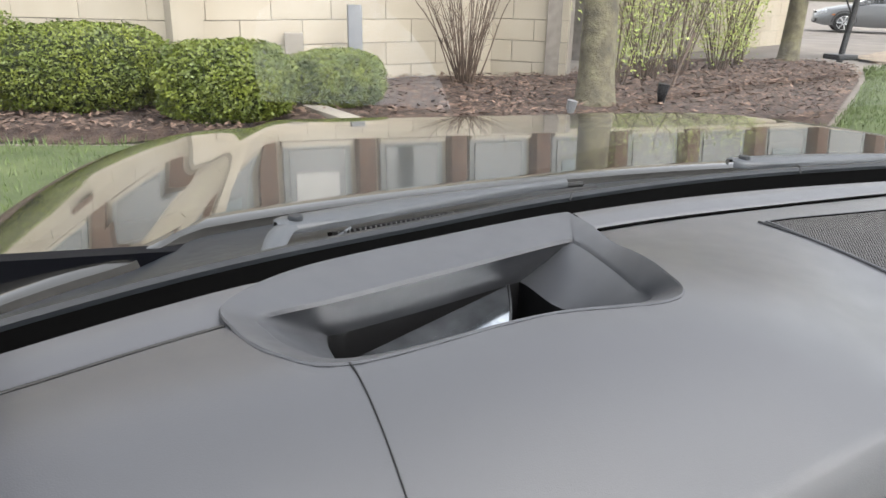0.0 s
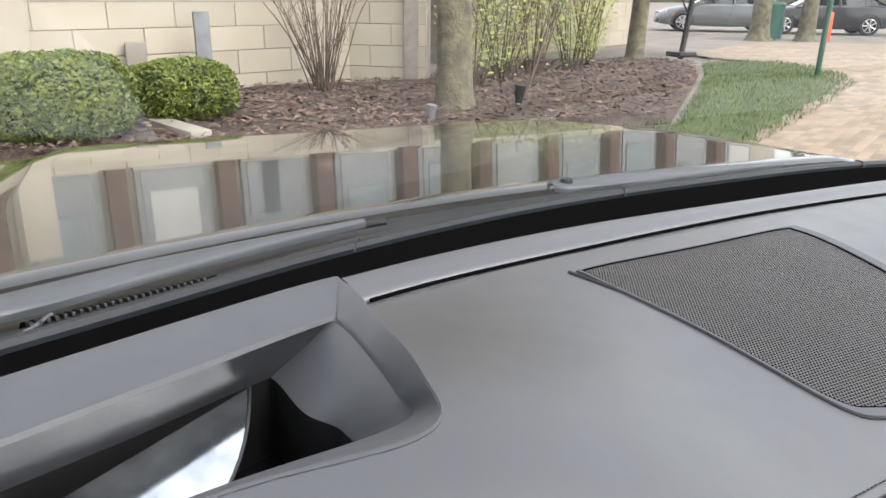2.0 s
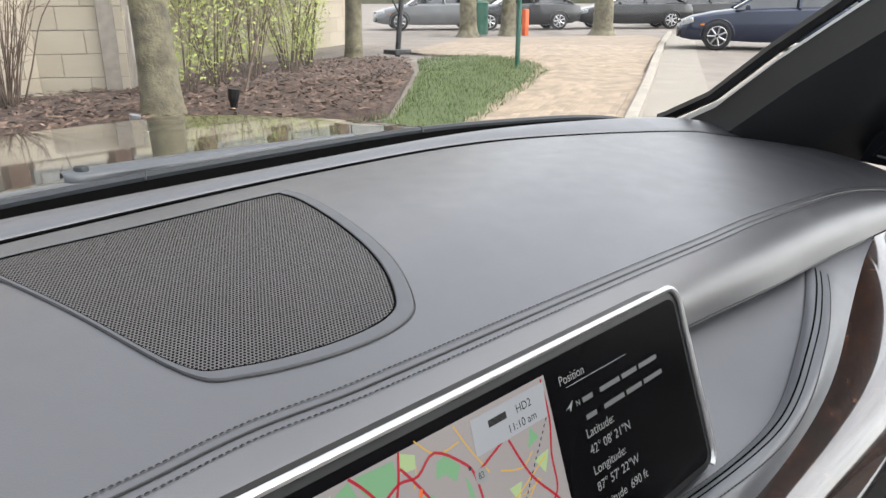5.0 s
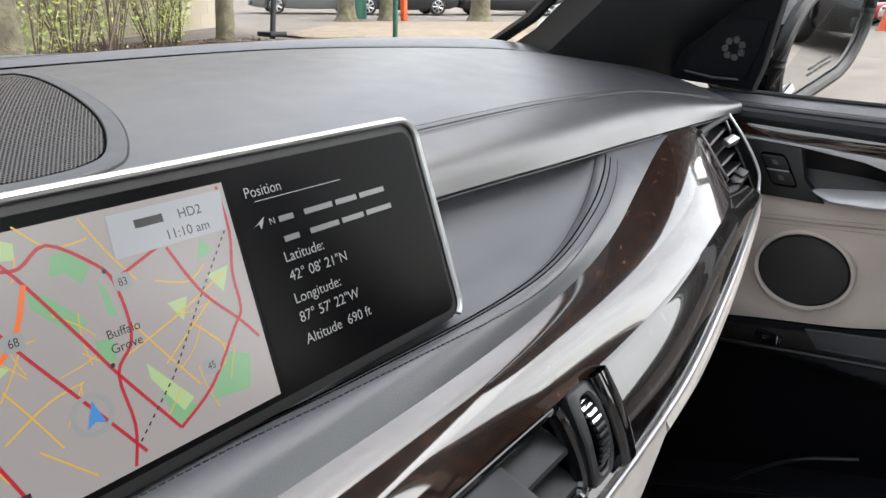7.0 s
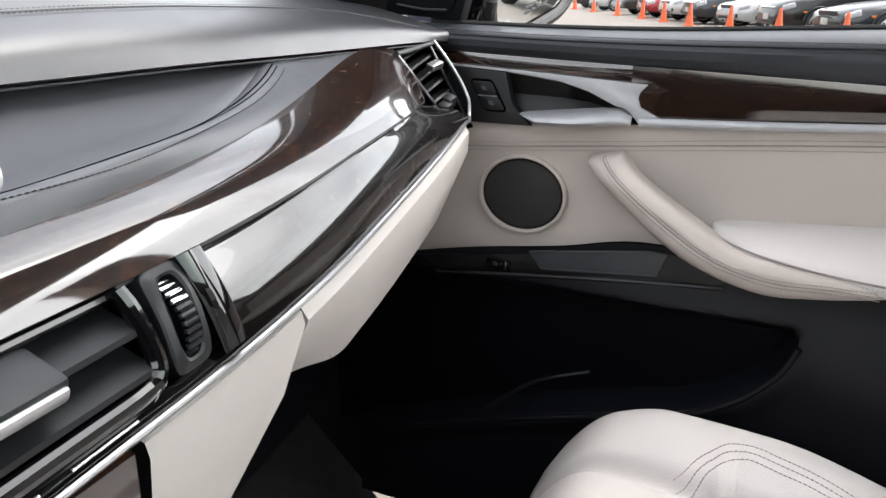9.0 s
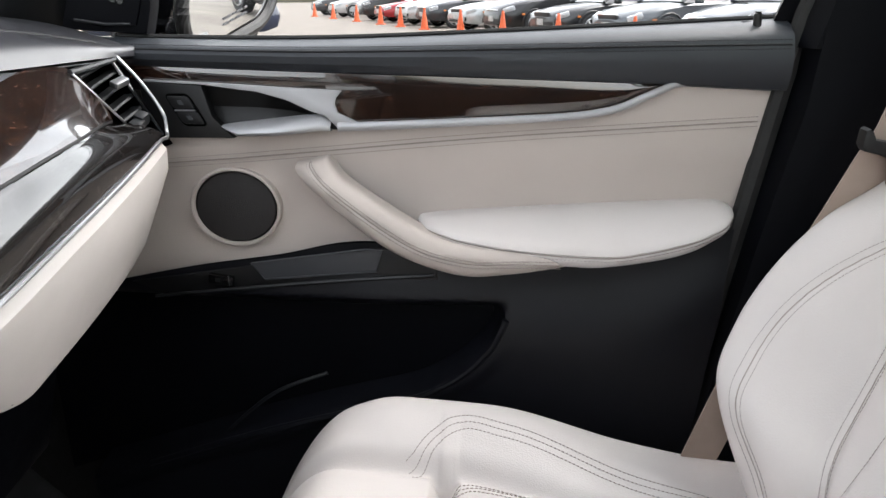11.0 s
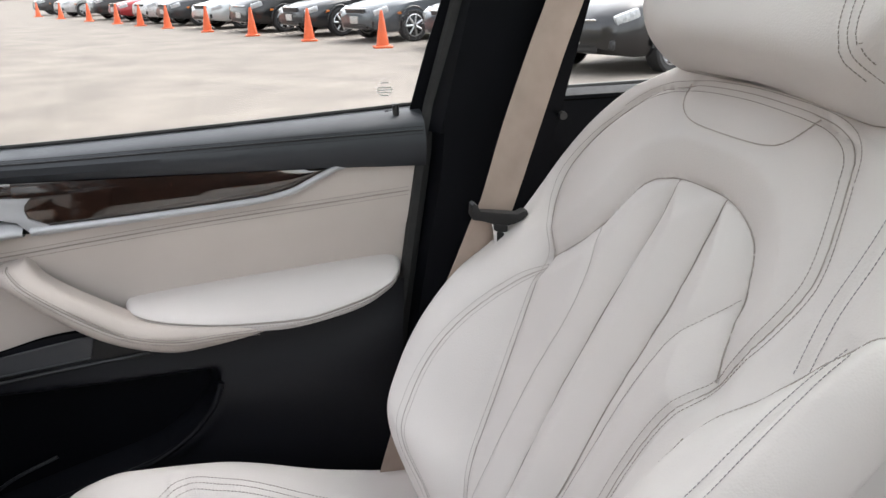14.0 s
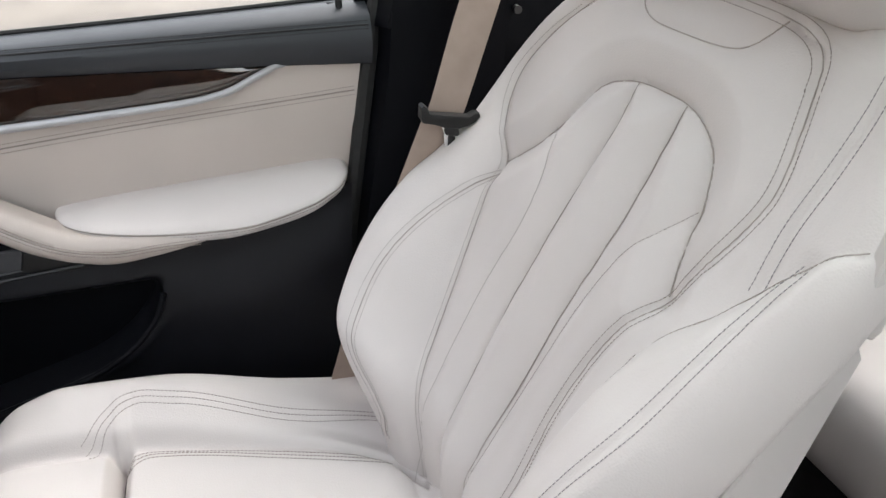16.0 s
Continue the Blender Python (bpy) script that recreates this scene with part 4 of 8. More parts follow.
words("heading_text", "Position", 38, 33.5, 6.1, SC_WHITE, panel, 8, squeeze=0.95)
band("rule", [(42, 31.5), (90, 31.5)], 0.3, 7, SC_BOX, panel)
for v, w in ((21, 66), (12.5, 68)):
    u = 51
    for k in (0.12, 0.03, 0.25, 0.2, 0.25):
        flat("address_bar", [(u, v), (u + w * k, v), (u + w * k, v + 2.4), (u, v + 2.4)], 7, SC_TEXTBAR if k > 0.05 else SCREENGLASS, panel)
        u += w * (k + 0.03)
words("compass_text", "N", 46, 21, 4.0, SC_WHITE, panel)
flat("compass_arrow", [(38, 21.5), (44.5, 25), (41.5, 20), (41, 22.5)], 7, SC_WHITE, panel)
for txt, u, v in (("Latitude:", 50, 3), ("42° 08' 21\"N", 50, -5), ("Longitude:", 49, -14.5), ("87° 57' 22\"W", 49, -22.5), ("Altitude  690 ft", 49, -32)):
    words("position_text", txt, u - 2, v + 1.5, 6.3, SC_WHITE, panel, 8, squeeze=1.0)
strip = flat("icon_strip", [(-106, -44), (-99, -44), (-99, 42), (-106, 42)], 0, SCREENGLASS, central_display)
for k in range(6):
    v = 34 - 13 * k
    flat("icon", [(-102.5 + a, v + b) for a, b in rounded(4, 4.5, 1)], 7, SC_DARK if k else SC_GREEN, strip)


# ---- front passenger door ----
DX = 0.735
passenger_door = thing("passenger_door", (DX, 0.2, 0.45), "closed car door with ivory leather, wood trim and black sill", "car door")
sill_top = along([(-0.20, 0.772, 1.087), (-0.16, 0.772, 1.087), (-0.10, 0.772, 1.084), (0.12, 0.770, 1.074), (0.32, 0.770, 1.067), (0.50, 0.770, 1.068), (0.62, 0.77, 1.072)])
sill_low = along([(-0.20, 0.728, 1.017), (-0.158, 0.731, 1.018), (-0.03, 0.733, 1.024), (0.19, 0.735, 1.031), (0.385, 0.735, 1.037), (0.532, 0.735, 1.042), (0.62, 0.735, 1.044)])
rows = []
for y in np.linspace(-0.168, 0.60, 90):
    (xt, zt), (xl, zl) = sill_top(y), sill_low(y)
    rows.append([(xt + 0.012, y, zt - 0.02), (xt + 0.008, y, zt - 0.001), (xt, y, zt), (xt - 0.012, y, zt - 0.001), (xt - 0.026, y, zt - 0.005), (xl + 0.000, y, zl + (zt - zl) * 0.80), (xl - 0.0045, y, zl + (zt - zl) * 0.70), (xl - 0.0055, y, zl + (zt - zl) * 0.64), (xl - 0.009, y, zl + (zt - zl) * 0.50),
                 (xl - 0.008, y, zl + (zt - zl) * 0.25), (xl - 0.003, y, zl + 0.004), (xl, y, zl), (xl + 0.015, y, zl - 0.003)])
bm = loft(rows)
bm.faces.new([bm.verts.new(p) for p in rows[0]])
part("sill", bm, DOORSILL, passenger_door, "black leather window sill")
line = [Vector((sill_low(y)[0] - 0.0056, y, sill_low(y)[1] + (sill_top(y)[1] - sill_low(y)[1]) * 0.665)) for y in np.linspace(-0.165, 0.52, 90)]
part("groove", tube(line, 0.0012), BLACK, passenger_door)
part("stitching", stitches(line, 0.0045, stitches(line, -0.0045, up=(-1, 0, 0.2), r=0.0004), up=(-1, 0, 0.2), r=0.0004), THREADB, passenger_door, kind="stuff")
part("window_seal", tube([(sill_top(y)[0] + 0.002, y, sill_top(y)[1] + 0.0015) for y in np.linspace(-0.168, 0.56, 40)], 0.003), RUBBER, passenger_door)
knob = part("lock_knob_base", box((0.024, 0.026, 0.004), (0.751, -0.136, 1.0785), 0.0015, pose(0, 0, 0, 0, -24)), MATT, passenger_door, "black base of the lock knob")
part("lock_knob", tube([(0.748, -0.136, 1.076), (0.749, -0.136, 1.092), (0.749, -0.136, 1.0945)], 0.0042, sides=12), BLACK, knob, "black lock knob")

# wood inlay with its silver lower edge
silver_door = along([(-0.058, 1.0232), (-0.040, 1.0165), (-0.022, 1.0085), (-0.006, 1.0010), (0.015, 0.9950), (0.060, 0.9890), (0.193, 0.9812), (0.285, 0.9770), (0.301, 0.9765), (0.33, 0.978), (0.40, 0.99)])
rows = []
for y in np.linspace(-0.045, 0.312, 60):
    za, zb = sill_low(y)[1] - 0.001, silver_door(y)[0] + 0.004
    zb = min(zb, za - 0.001)
    rows.append([(DX + 0.006, y, za)] + [(DX - 0.001 - 0.0012 * math.sin(math.pi * t), y, za + (zb - za) * t) for t in np.linspace(0, 1, 8)] + [(DX + 0.006, y, zb)])
part("wood_inlay", loft(rows), WOOD, passenger_door, "glossy dark burl wood inlay")
rows = []
for y in np.linspace(0.312, 0.53, 40):
    za, zb = sill_low(y)[1] - 0.001, 1.0150 + 0.055 * (y - 0.30)
    rows.append([(DX + 0.006, y, za)] + [(DX - 0.001 - 0.0012 * math.sin(math.pi * t), y, za + (zb - za) * t) for t in np.linspace(0, 1, 8)] + [(DX + 0.006, y, zb)])
part("wood_inlay", loft(rows), WOOD, passenger_door)
pts = [(DX - 0.005, y, silver_door(y)[0]) for y in np.linspace(0.300, -0.035, 40)] + [(DX - 0.004, -0.046, 1.0190), (DX - 0.001, -0.056, 1.0228), (DX + 0.002, -0.066, 1.0240)]
part("silver_trim", tube(pts, 0.0046, sides=10, flat=1.1, taper=0.75), SATIN, passenger_door, "satin silver trim strip")
wedge = ((0.515, 1.0268), (0.430, 1.0228), (0.3546, 1.0185), (0.2943, 1.0156), (0.3015, 1.0075), (0.3030, 1.0010), (0.3001, 0.9918), (0.2799, 0.9819), (0.2976, 0.9716), (0.3136, 0.9885),
         (0.3284, 0.9925), (0.3564, 1.0052), (0.3879, 1.0139), (0.4517, 1.0214), (0.515, 1.0246))
part("silver_tongue", slab([(DX - 0.0048, y, z) for y, z in wedge], (0.007, 0, 0), 0.0006), SATIN, passenger_door, "satin silver wedge over the handle recess")

# handle in its recess
rows = []
for y, z0, z1 in ((0.300, 0.974, 0.980), (0.3136, 0.974, 0.9886), (0.3284, 0.974, 0.9926), (0.3564, 0.974, 1.0053), (0.3879, 0.972, 1.0140), (0.42, 0.970, 1.0180), (0.445, 0.968, 1.0210), (0.46, 0.968, 1.0225)):
    rows.append([(DX - 0.002, y, z1), (DX + 0.014, y, z1 - 0.004), (DX + 0.022, y, (z0 + z1) / 2), (DX + 0.014, y, z0 + 0.003), (DX - 0.002, y, z0)])
part("handle_recess", loft(rows), BLACK, passenger_door, "black handle recess")
rows = []
for y, za, zb, out in ((0.432, 0.977, 0.9755, 0.005), (0.425, 0.9785, 0.972, 0.010), (0.410, 0.9805, 0.966, 0.017), (0.37, 0.985, 0.967, 0.022), (0.34, 0.9885, 0.970, 0.021), (0.321, 0.990, 0.972, 0.016), (0.3075, 0.9835, 0.972, 0.012)):
    h = za - zb
    rows.append([(DX + 0.006, y, za - 0.001), (DX + 0.001, y, za), (DX - out * 0.5, y, za - h * 0.22), (DX - out * 0.9, y, za - h * 0.50), (DX - out, y, za - h * 0.72), (DX - out * 0.85, y, zb + h * 0.06), (DX - out * 0.4, y, zb), (DX + 0.004, y, zb + 0.001)])
part("handle", loft(rows, cap=False), SATIN, passenger_door, "satin silver door handle", auto=60)
plate = part("lock_plate", slab([(DX - 0.006, 0.520, 1.0245), (DX - 0.006, 0.4494, 1.0206), (DX - 0.006, 0.441, 0.9873), (DX - 0.005, 0.4183, 0.9629), (DX - 0.004, 0.515, 0.962)], (0.012, 0, 0), 0.002), BLACK, passenger_door, "black switch plate")
on_plate = lambda dy, dz, out: (DX - out, 0.469 + dy + 0.55 * dz, 0.994 + dz)
part("button_surround", slab([on_plate(dy, dz, 0.0072) for dy, dz in rounded(0.028, 0.036, 0.006)], (0.003, 0, 0), 0.001), PITCH, plate)
for up in (0.0082, -0.0082):
    key = part("lock_button", slab([on_plate(dy, dz + up, 0.0092) for dy, dz in rounded(0.0245, 0.0140, 0.0035)], (0.005, 0, 0), 0.001), BLACK, plate, "black lock button")
    part("padlock_mark", slab([on_plate(dy, dz + up, 0.0096) for dy, dz in rounded(0.0055, 0.0050, 0.001)], (0.0005, 0, 0)), BEZEL, key, smooth=False)
part("button_bar", slab([on_plate(dy, dz, 0.0096) for dy, dz in rounded(0.0235, 0.0014, 0.0006)], (0.001, 0, 0)), SILVER, plate)

# ivory panel: lower edge drops to the front
low_edge = along([(-0.165, 0.86, 0), (-0.12, 0.865, 0), (0.0, 0.83, 0), (0.10, 0.825, 0), (0.273, 0.842, 0), (0.38, 0.824, 0), (0.487, 0.807, 0), (0.60, 0.783, 0)])
rear_edge = along([(0.55, -0.095), (0.605, -0.105), (0.865, -0.133), (0.902, -0.138), (0.978, -0.150), (1.03, -0.160)])
rows = []
for s in np.linspace(0, 1, 90):
    row = []
    for t in np.linspace(0, 1, 30):
        y = -0.16 + 0.76 * s
        zt = (silver_door(y)[0] - 0.003) if -0.05 < y < 0.30 else (sill_low(y)[1] - 0.002 if y <= -0.05 else 0.972)
        z = zt + (low_edge(y)[0] - zt) * t
        y2 = max(y, rear_edge(z)[0]) if y < -0.09 else y
        row.append((DX + 0.004 + 0.010 * math.sin(math.pi * min(1, max(0, (z - 0.82) / 0.13))) * 0.6, y2, z))
    row.append((DX + 0.02, row[-1][1], row[-1][2] - 0.002))
    rows.append(row)
part("ivory_panel", loft(rows), DOORIVORY, passenger_door, "ivory leather door panel")
seam = along([(-0.150, 0.985), (0.127, 0.9655), (0.330, 0.947), (0.43, 0.938), (0.60, 0.925)])
line = [Vector((DX + 0.0034, y, seam(y)[0])) for y in np.linspace(-0.146, 0.58, 100)]
part("panel_groove", tube(line, 0.0008), THREADI, passenger_door)
part("stitching", stitches(line, 0.005, stitches(line, -0.005, up=(-1, 0, 0), r=0.0004), up=(-1, 0, 0), r=0.0004), THREADI, passenger_door, kind="stuff")

# loudspeaker in the door
circle = lambda r, x, n=48: [(x, 0.427 + r * math.cos(2 * math.pi * k / n), 0.881 + r * 0.87 * math.sin(2 * math.pi * k / n)) for k in range(n)]
loud = part("door_speaker", loft([circle(r, x) for r, x in ((0.054, DX + 0.012), (0.0535, DX + 0.0005), (0.052, DX - 0.0008), (0.0500, DX - 0.0002), (0.0485, DX + 0.006))], closed=True), DOORIVORY, passenger_door, "ivory ring round the loudspeaker")
part("speaker_mesh", loft([circle(r, DX + 0.004 - 0.004 * (1 - (r / 0.048) ** 2)) for r in (0.0485, 0.045, 0.038, 0.028, 0.015, 0.004)], closed=True, cap=True), DOORGRILLE, loud, "dark round loudspeaker mesh", auto=0)
# pull strap and armrest
strap_top = spline([(DX + 0.002, 0.314, 0.945), (DX - 0.016, 0.310, 0.941), (DX - 0.034, 0.290, 0.922), (DX - 0.047, 0.235, 0.889), (DX - 0.053, 0.190, 0.866), (DX - 0.056, 0.145, 0.859), (DX - 0.056, 0.095, 0.858), (DX - 0.055, 0.068, 0.851), (DX - 0.053, 0.049, 0.839)], 8)
strap_low = spline([(DX + 0.002, 0.350, 0.936), (DX - 0.014, 0.348, 0.928), (DX - 0.034, 0.322, 0.909), (DX - 0.047, 0.262, 0.864), (DX - 0.053, 0.216, 0.840), (DX - 0.055, 0.160, 0.825), (DX - 0.055, 0.110, 0.828), (DX - 0.054, 0.072, 0.834), (DX - 0.052, 0.048, 0.8385)], 8)
rows, line = [], []
for i, (a, b) in enumerate(zip(strap_top, strap_low)):
    s = i / (len(strap_top) - 1)
    thick = 0.026 * smooth01(s / 0.14) * smooth01((1.02 - s) / 0.10) + 0.002
    out = Vector((-0.010 * smooth01(s / 0.12) * smooth01((1.04 - s) / 0.2), 0, 0))
    back = Vector((thick, 0, 0))
    rows.append([a + back, a + back * 0.35, a, a.lerp(b, 0.10) + out * 0.45, a.lerp(b, 0.28) + out * 0.85, a.lerp(b, 0.46) + out, a.lerp(b, 0.50) + out * 0.86, a.lerp(b, 0.54) + out, a.lerp(b, 0.75) + out * 0.8, a.lerp(b, 0.92) + out * 0.4, b, b + back * 0.4, b + back])
    line.append(a.lerp(b, 0.50) + out * 0.95)
bm = loft(rows)
bm.faces.new([bm.verts.new(p) for p in rows[0]])
pull = part("pull_strap", bm, DOORIVORY, passenger_door, "ivory leather pull handle", auto=60)
part("stitching", stitches(line[5:-4], 0.0035, stitches(line[5:-4], -0.0035, up=(-1, 0, 0), r=0.0005), up=(-1, 0, 0), r=0.0005), THREADI, pull, kind="stuff")
part("seam", tube(line[4:-3], 0.0006), THREADI, pull)
rest_top = along([(-0.1295, 0.889), (-0.127, 0.893), (-0.118, 0.897), (-0.09, 0.898), (0.044, 0.890), (0.157, 0.882), (0.205, 0.877), (0.214, 0.873)])
rest_out = along([(-0.1295, 0.002), (-0.128, 0.012), (-0.124, 0.026), (-0.113, 0.044), (-0.095, 0.052), (-0.076, 0.056), (0.008, 0.061), (0.095, 0.061), (0.150, 0.055), (0.180, 0.046), (0.200, 0.033), (0.210, 0.018), (0.214, 0.001)])
rest_edge = along([(-0.1295, 0.888), (-0.124, 0.890), (-0.113, 0.885), (-0.076, 0.872), (-0.03, 0.861), (0.008, 0.856), (0.095, 0.860), (0.161, 0.867), (0.202, 0.872), (0.214, 0.8725)])
rest_low = along([(-0.1295, 0.886), (-0.124, 0.882), (-0.106, 0.869), (-0.063, 0.850), (0.007, 0.838), (0.05, 0.838), (0.095, 0.843), (0.161, 0.852), (0.202, 0.866), (0.214, 0.8715)])
rows = []
for y in [-0.1295 + 0.3435 * (0.5 - 0.5 * math.cos(math.pi * k / 64)) for k in range(65)]:
    zt, w, ze, zb = rest_top(y)[0], rest_out(y)[0], rest_edge(y)[0], rest_low(y)[0]
    h, g = 0.004 * min(1, w / 0.05), min(1.0, (ze - zb) / 0.018)
    rows.append([(DX + 0.012, y, zt), (DX + 0.001, y, zt)] + [(DX - w * t, y, zt + (ze - zt) * t ** 1.15 + h * math.sin(math.pi * t)) for t in (0.2, 0.4, 0.6, 0.78, 0.90, 0.97)]
                + [(DX - w * 1.01, y, ze - 0.0035 * g), (DX - w * 0.985, y, ze - 0.0055 * g), (DX - w * 1.01, y, ze - 0.0075 * g), (DX - w * 0.96, y, zb + 0.003 * g), (DX - w * 0.86, y, zb), (DX, y, zb)])
bm = loft(rows)
rest = part("armrest", bm, IVORY, passenger_door, "ivory padded armrest", auto=60)
line = [Vector((r[9][0] - 0.0012, r[9][1], r[9][2])) for r in rows[5:60]]
part("seam", tube(line, 0.0006), THREADI, rest)
part("stitching", stitches(line, -0.0035, up=(-1, 0, -0.3), r=0.0005), THREADI, rest, kind="stuff")

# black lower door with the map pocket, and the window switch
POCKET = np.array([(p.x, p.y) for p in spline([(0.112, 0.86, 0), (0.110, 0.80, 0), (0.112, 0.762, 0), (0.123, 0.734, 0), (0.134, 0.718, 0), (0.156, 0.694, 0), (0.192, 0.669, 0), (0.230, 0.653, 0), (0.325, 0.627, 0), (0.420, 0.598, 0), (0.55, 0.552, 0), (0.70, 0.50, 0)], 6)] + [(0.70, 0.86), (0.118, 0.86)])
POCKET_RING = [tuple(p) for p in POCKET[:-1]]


def pocket_depth(y, z):
    """Distance from the pocket's rim, positive inside."""
    a, d = POCKET[:-1], POCKET[1:] - POCKET[:-1]
    q = np.array((y, z)) - a
    t = np.clip((q * d).sum(1) / np.maximum((d ** 2).sum(1), 1e-12), 0, 1)
    r = float(np.sqrt(((q - d * t[:, None]) ** 2).sum(1).min()))
    return r if inside((y, z), POCKET_RING) else -r


rows = []
for s in np.linspace(0, 1, 200):
    row = []
    for t in np.linspace(0, 1, 120):
        y = -0.16 + 0.80 * s
        zt = low_edge(y)[0] + 0.002
        z = zt + (0.42 - zt) * t
        y2 = max(y, rear_edge(max(z, 0.55))[0]) if y < -0.09 else y
        k = pocket_depth(y2, z)
        lip = math.exp(-((k + 0.006) / 0.012) ** 2) * smooth01((0.74 - z) / 0.05)
        row.append((DX - 0.006 - 0.018 * smooth01((zt - z) / 0.10) + 0.055 * smooth01(k / 0.016) * smooth01((0.782 - z) / 0.035) - 0.007 * lip, y2, z))
    rows.append(row)
bm = loft(rows)
part("lower_panel", bm, DOORLOW, passenger_door, "black lower door panel")
# dark plate set deep in the pocket, in place of its shade
part("map_pocket", slab([(DX + 0.020, y, z) for y, z in POCKET_RING], (0.004, 0, 0)), MATT, passenger_door, "black plate that puts the shade into the map pocket", smooth=False)
part("pocket_rim", tube(spline([(DX - 0.029, y, z) for y, z in ((0.113, 0.762), (0.124, 0.734), (0.135, 0.718), (0.157, 0.694), (0.193, 0.669), (0.231, 0.653), (0.325, 0.627), (0.420, 0.598), (0.56, 0.548))], 6), 0.0042, sides=8), DOORLOW, passenger_door)
ledge = part("switch_ledge", slab([(DX - 0.010, 0.56, 0.790), (DX - 0.010, 0.42, 0.812), (DX - 0.010, 0.27, 0.838), (DX - 0.012, 0.20, 0.838), (DX - 0.012, 0.19, 0.802), (DX - 0.012, 0.41, 0.784), (DX - 0.010, 0.52, 0.775)], (0.014, 0, 0), 0.003), BLACK, passenger_door, "black ledge with the window switch")
inset = [(DX - 0.013, 0.410, 0.818), (DX - 0.013, 0.276, 0.838), (DX - 0.013, 0.255, 0.838), (DX - 0.013, 0.262, 0.812), (DX - 0.013, 0.394, 0.799)]
part("ledge_inset", slab(inset, (0.004, 0, 0), 0.001), BEZEL, ledge, "grey inset tray")
# grey tubes put in the lit edges of tray and black ledge
part("inset_rim", tube([Vector(p) + Vector((-0.001, 0, 0)) for p in inset], 0.0011, sides=6, closed=True), BEZEL, ledge)
part("ledge_edge", tube(spline([(DX - 0.014, 0.53, 0.774), (DX - 0.014, 0.421, 0.787), (DX - 0.014, 0.30, 0.800), (DX - 0.014, 0.195, 0.809)], 4), 0.0022, sides=6), VENTGREY, ledge)
key = part("window_switch", box((0.008, 0.030, 0.012), (DX - 0.013, 0.447, 0.797), 0.002, pose(0, 0, 0, 8)), GLOSS, ledge)
part("switch_mark", box((0.002, 0.0055, 0.005), (DX - 0.0175, 0.450, 0.798), 0.0), CHROME, key, smooth=False)
part("switch_bar", box((0.003, 0.0028, 0.013), (DX - 0.0175, 0.437, 0.797), 0.001), CHROME, key)
part("pocket_ridge", tube(spline([(DX - 0.01, 0.485, 0.560), (DX - 0.012, 0.44, 0.610), (DX - 0.01, 0.39, 0.650), (DX - 0.002, 0.33, 0.672)], 6), 0.0025, sides=6), VENTGREY, passenger_door, "moulded ridge in the pocket")

# window frame at the front with the tweeter, and the glass
rows_t = [(0.765, 0.620, 1.078), (0.765, 0.520, 1.072), (0.765, 0.512, 1.10), (0.765, 0.498, 1.195), (0.765, 0.56, 1.215), (0.765, 0.60, 1.14)]
corner = part("mirror_corner", slab(rows_t, (0.02, 0, 0), 0.004), MATT, passenger_door, "black corner panel of the window")
tw = slab([(0.762, 0.606, 1.088), (0.762, 0.530, 1.082), (0.762, 0.518, 1.118), (0.762, 0.512, 1.150), (0.762, 0.545, 1.152), (0.762, 0.568, 1.140)], (0.004, 0, 0), 0.002)
tw = part("tweeter_cover", tw, MATT, corner, "dark tweeter cover")
for k in range(7):
    a = 2 * math.pi * k / 7
    part("petal", slab([(0.7600, 0.546 + 0.0098 * math.cos(a) + dy, 1.118 + 0.0098 * math.sin(a) + dz) for dy, dz in rounded(0.0076, 0.0076, 0.0034)], (0.002, 0, 0)), VENTGREY, tw)
part("tweeter_strip", tube([(0.7610, 0.600, 1.0885), (0.7605, 0.565, 1.0835), (0.7610, 0.536, 1.0835)], 0.0018, sides=6), VENTGREY, tw)
pane = part("window_pane", slab([(0.776, 0.512, 1.06), (0.776, -0.172, 1.08), (0.735, -0.270, 1.42), (0.730, 0.15, 1.45), (0.740, 0.33, 1.38)], (0.004, 0, 0)), PANE, passenger_door, "clear side window", smooth=False)
pane.visible_shadow = False
mark = bmesh.new()
for dz, w in ((0.0, 0.010), (-0.006, 0.018), (-0.009, 0.020), (-0.012, 0.018), (-0.0155, 0.010)):
    mark = slab([(0.7735, -0.127 + s * w / 2, 1.118 + dz + k) for s, k in ((-1, 0), (1, 0), (1, -0.0012), (-1, -0.0012))], (0.0003, 0, 0), bm=mark)
part("etched_mark", mark, SILVER, passenger_door, "small etched marks on the glass", smooth=False)


# ---- front passenger seat ----
from mathutils.bvhtree import BVHTree
ST_O = Vector((0.375, -0.0955, 0.65))
ST_V = Vector((0, -0.506, 0.862)).normalized()
ST_N = Vector((0, 0.862, 0.506)).normalized()


def on_back(u, v, out=0.0):
    return ST_O + Vector((u, 0, 0)) + ST_V * v + ST_N * out


half_width_r = along([(-0.06, 0.20), (0.0, 0.212), (0.05, 0.231), (0.10, 0.243), (0.18, 0.250), (0.26, 0.251), (0.33, 0.252), (0.40, 0.251), (0.44, 0.248), (0.48, 0.240), (0.52, 0.222), (0.555, 0.185), (0.585, 0.14), (0.60, 0.11)])
half_width_l = along([(-0.06, 0.102), (0.0, 0.120), (0.05, 0.154), (0.10, 0.191), (0.15, 0.224), (0.18, 0.239), (0.26, 0.261), (0.33, 0.260), (0.40, 0.256), (0.47, 0.246), (0.52, 0.222), (0.555, 0.185), (0.585, 0.14), (0.60, 0.11)])
half_at = lambda u, v: (half_width_l if u > 0 else half_width_r)(v)[0]
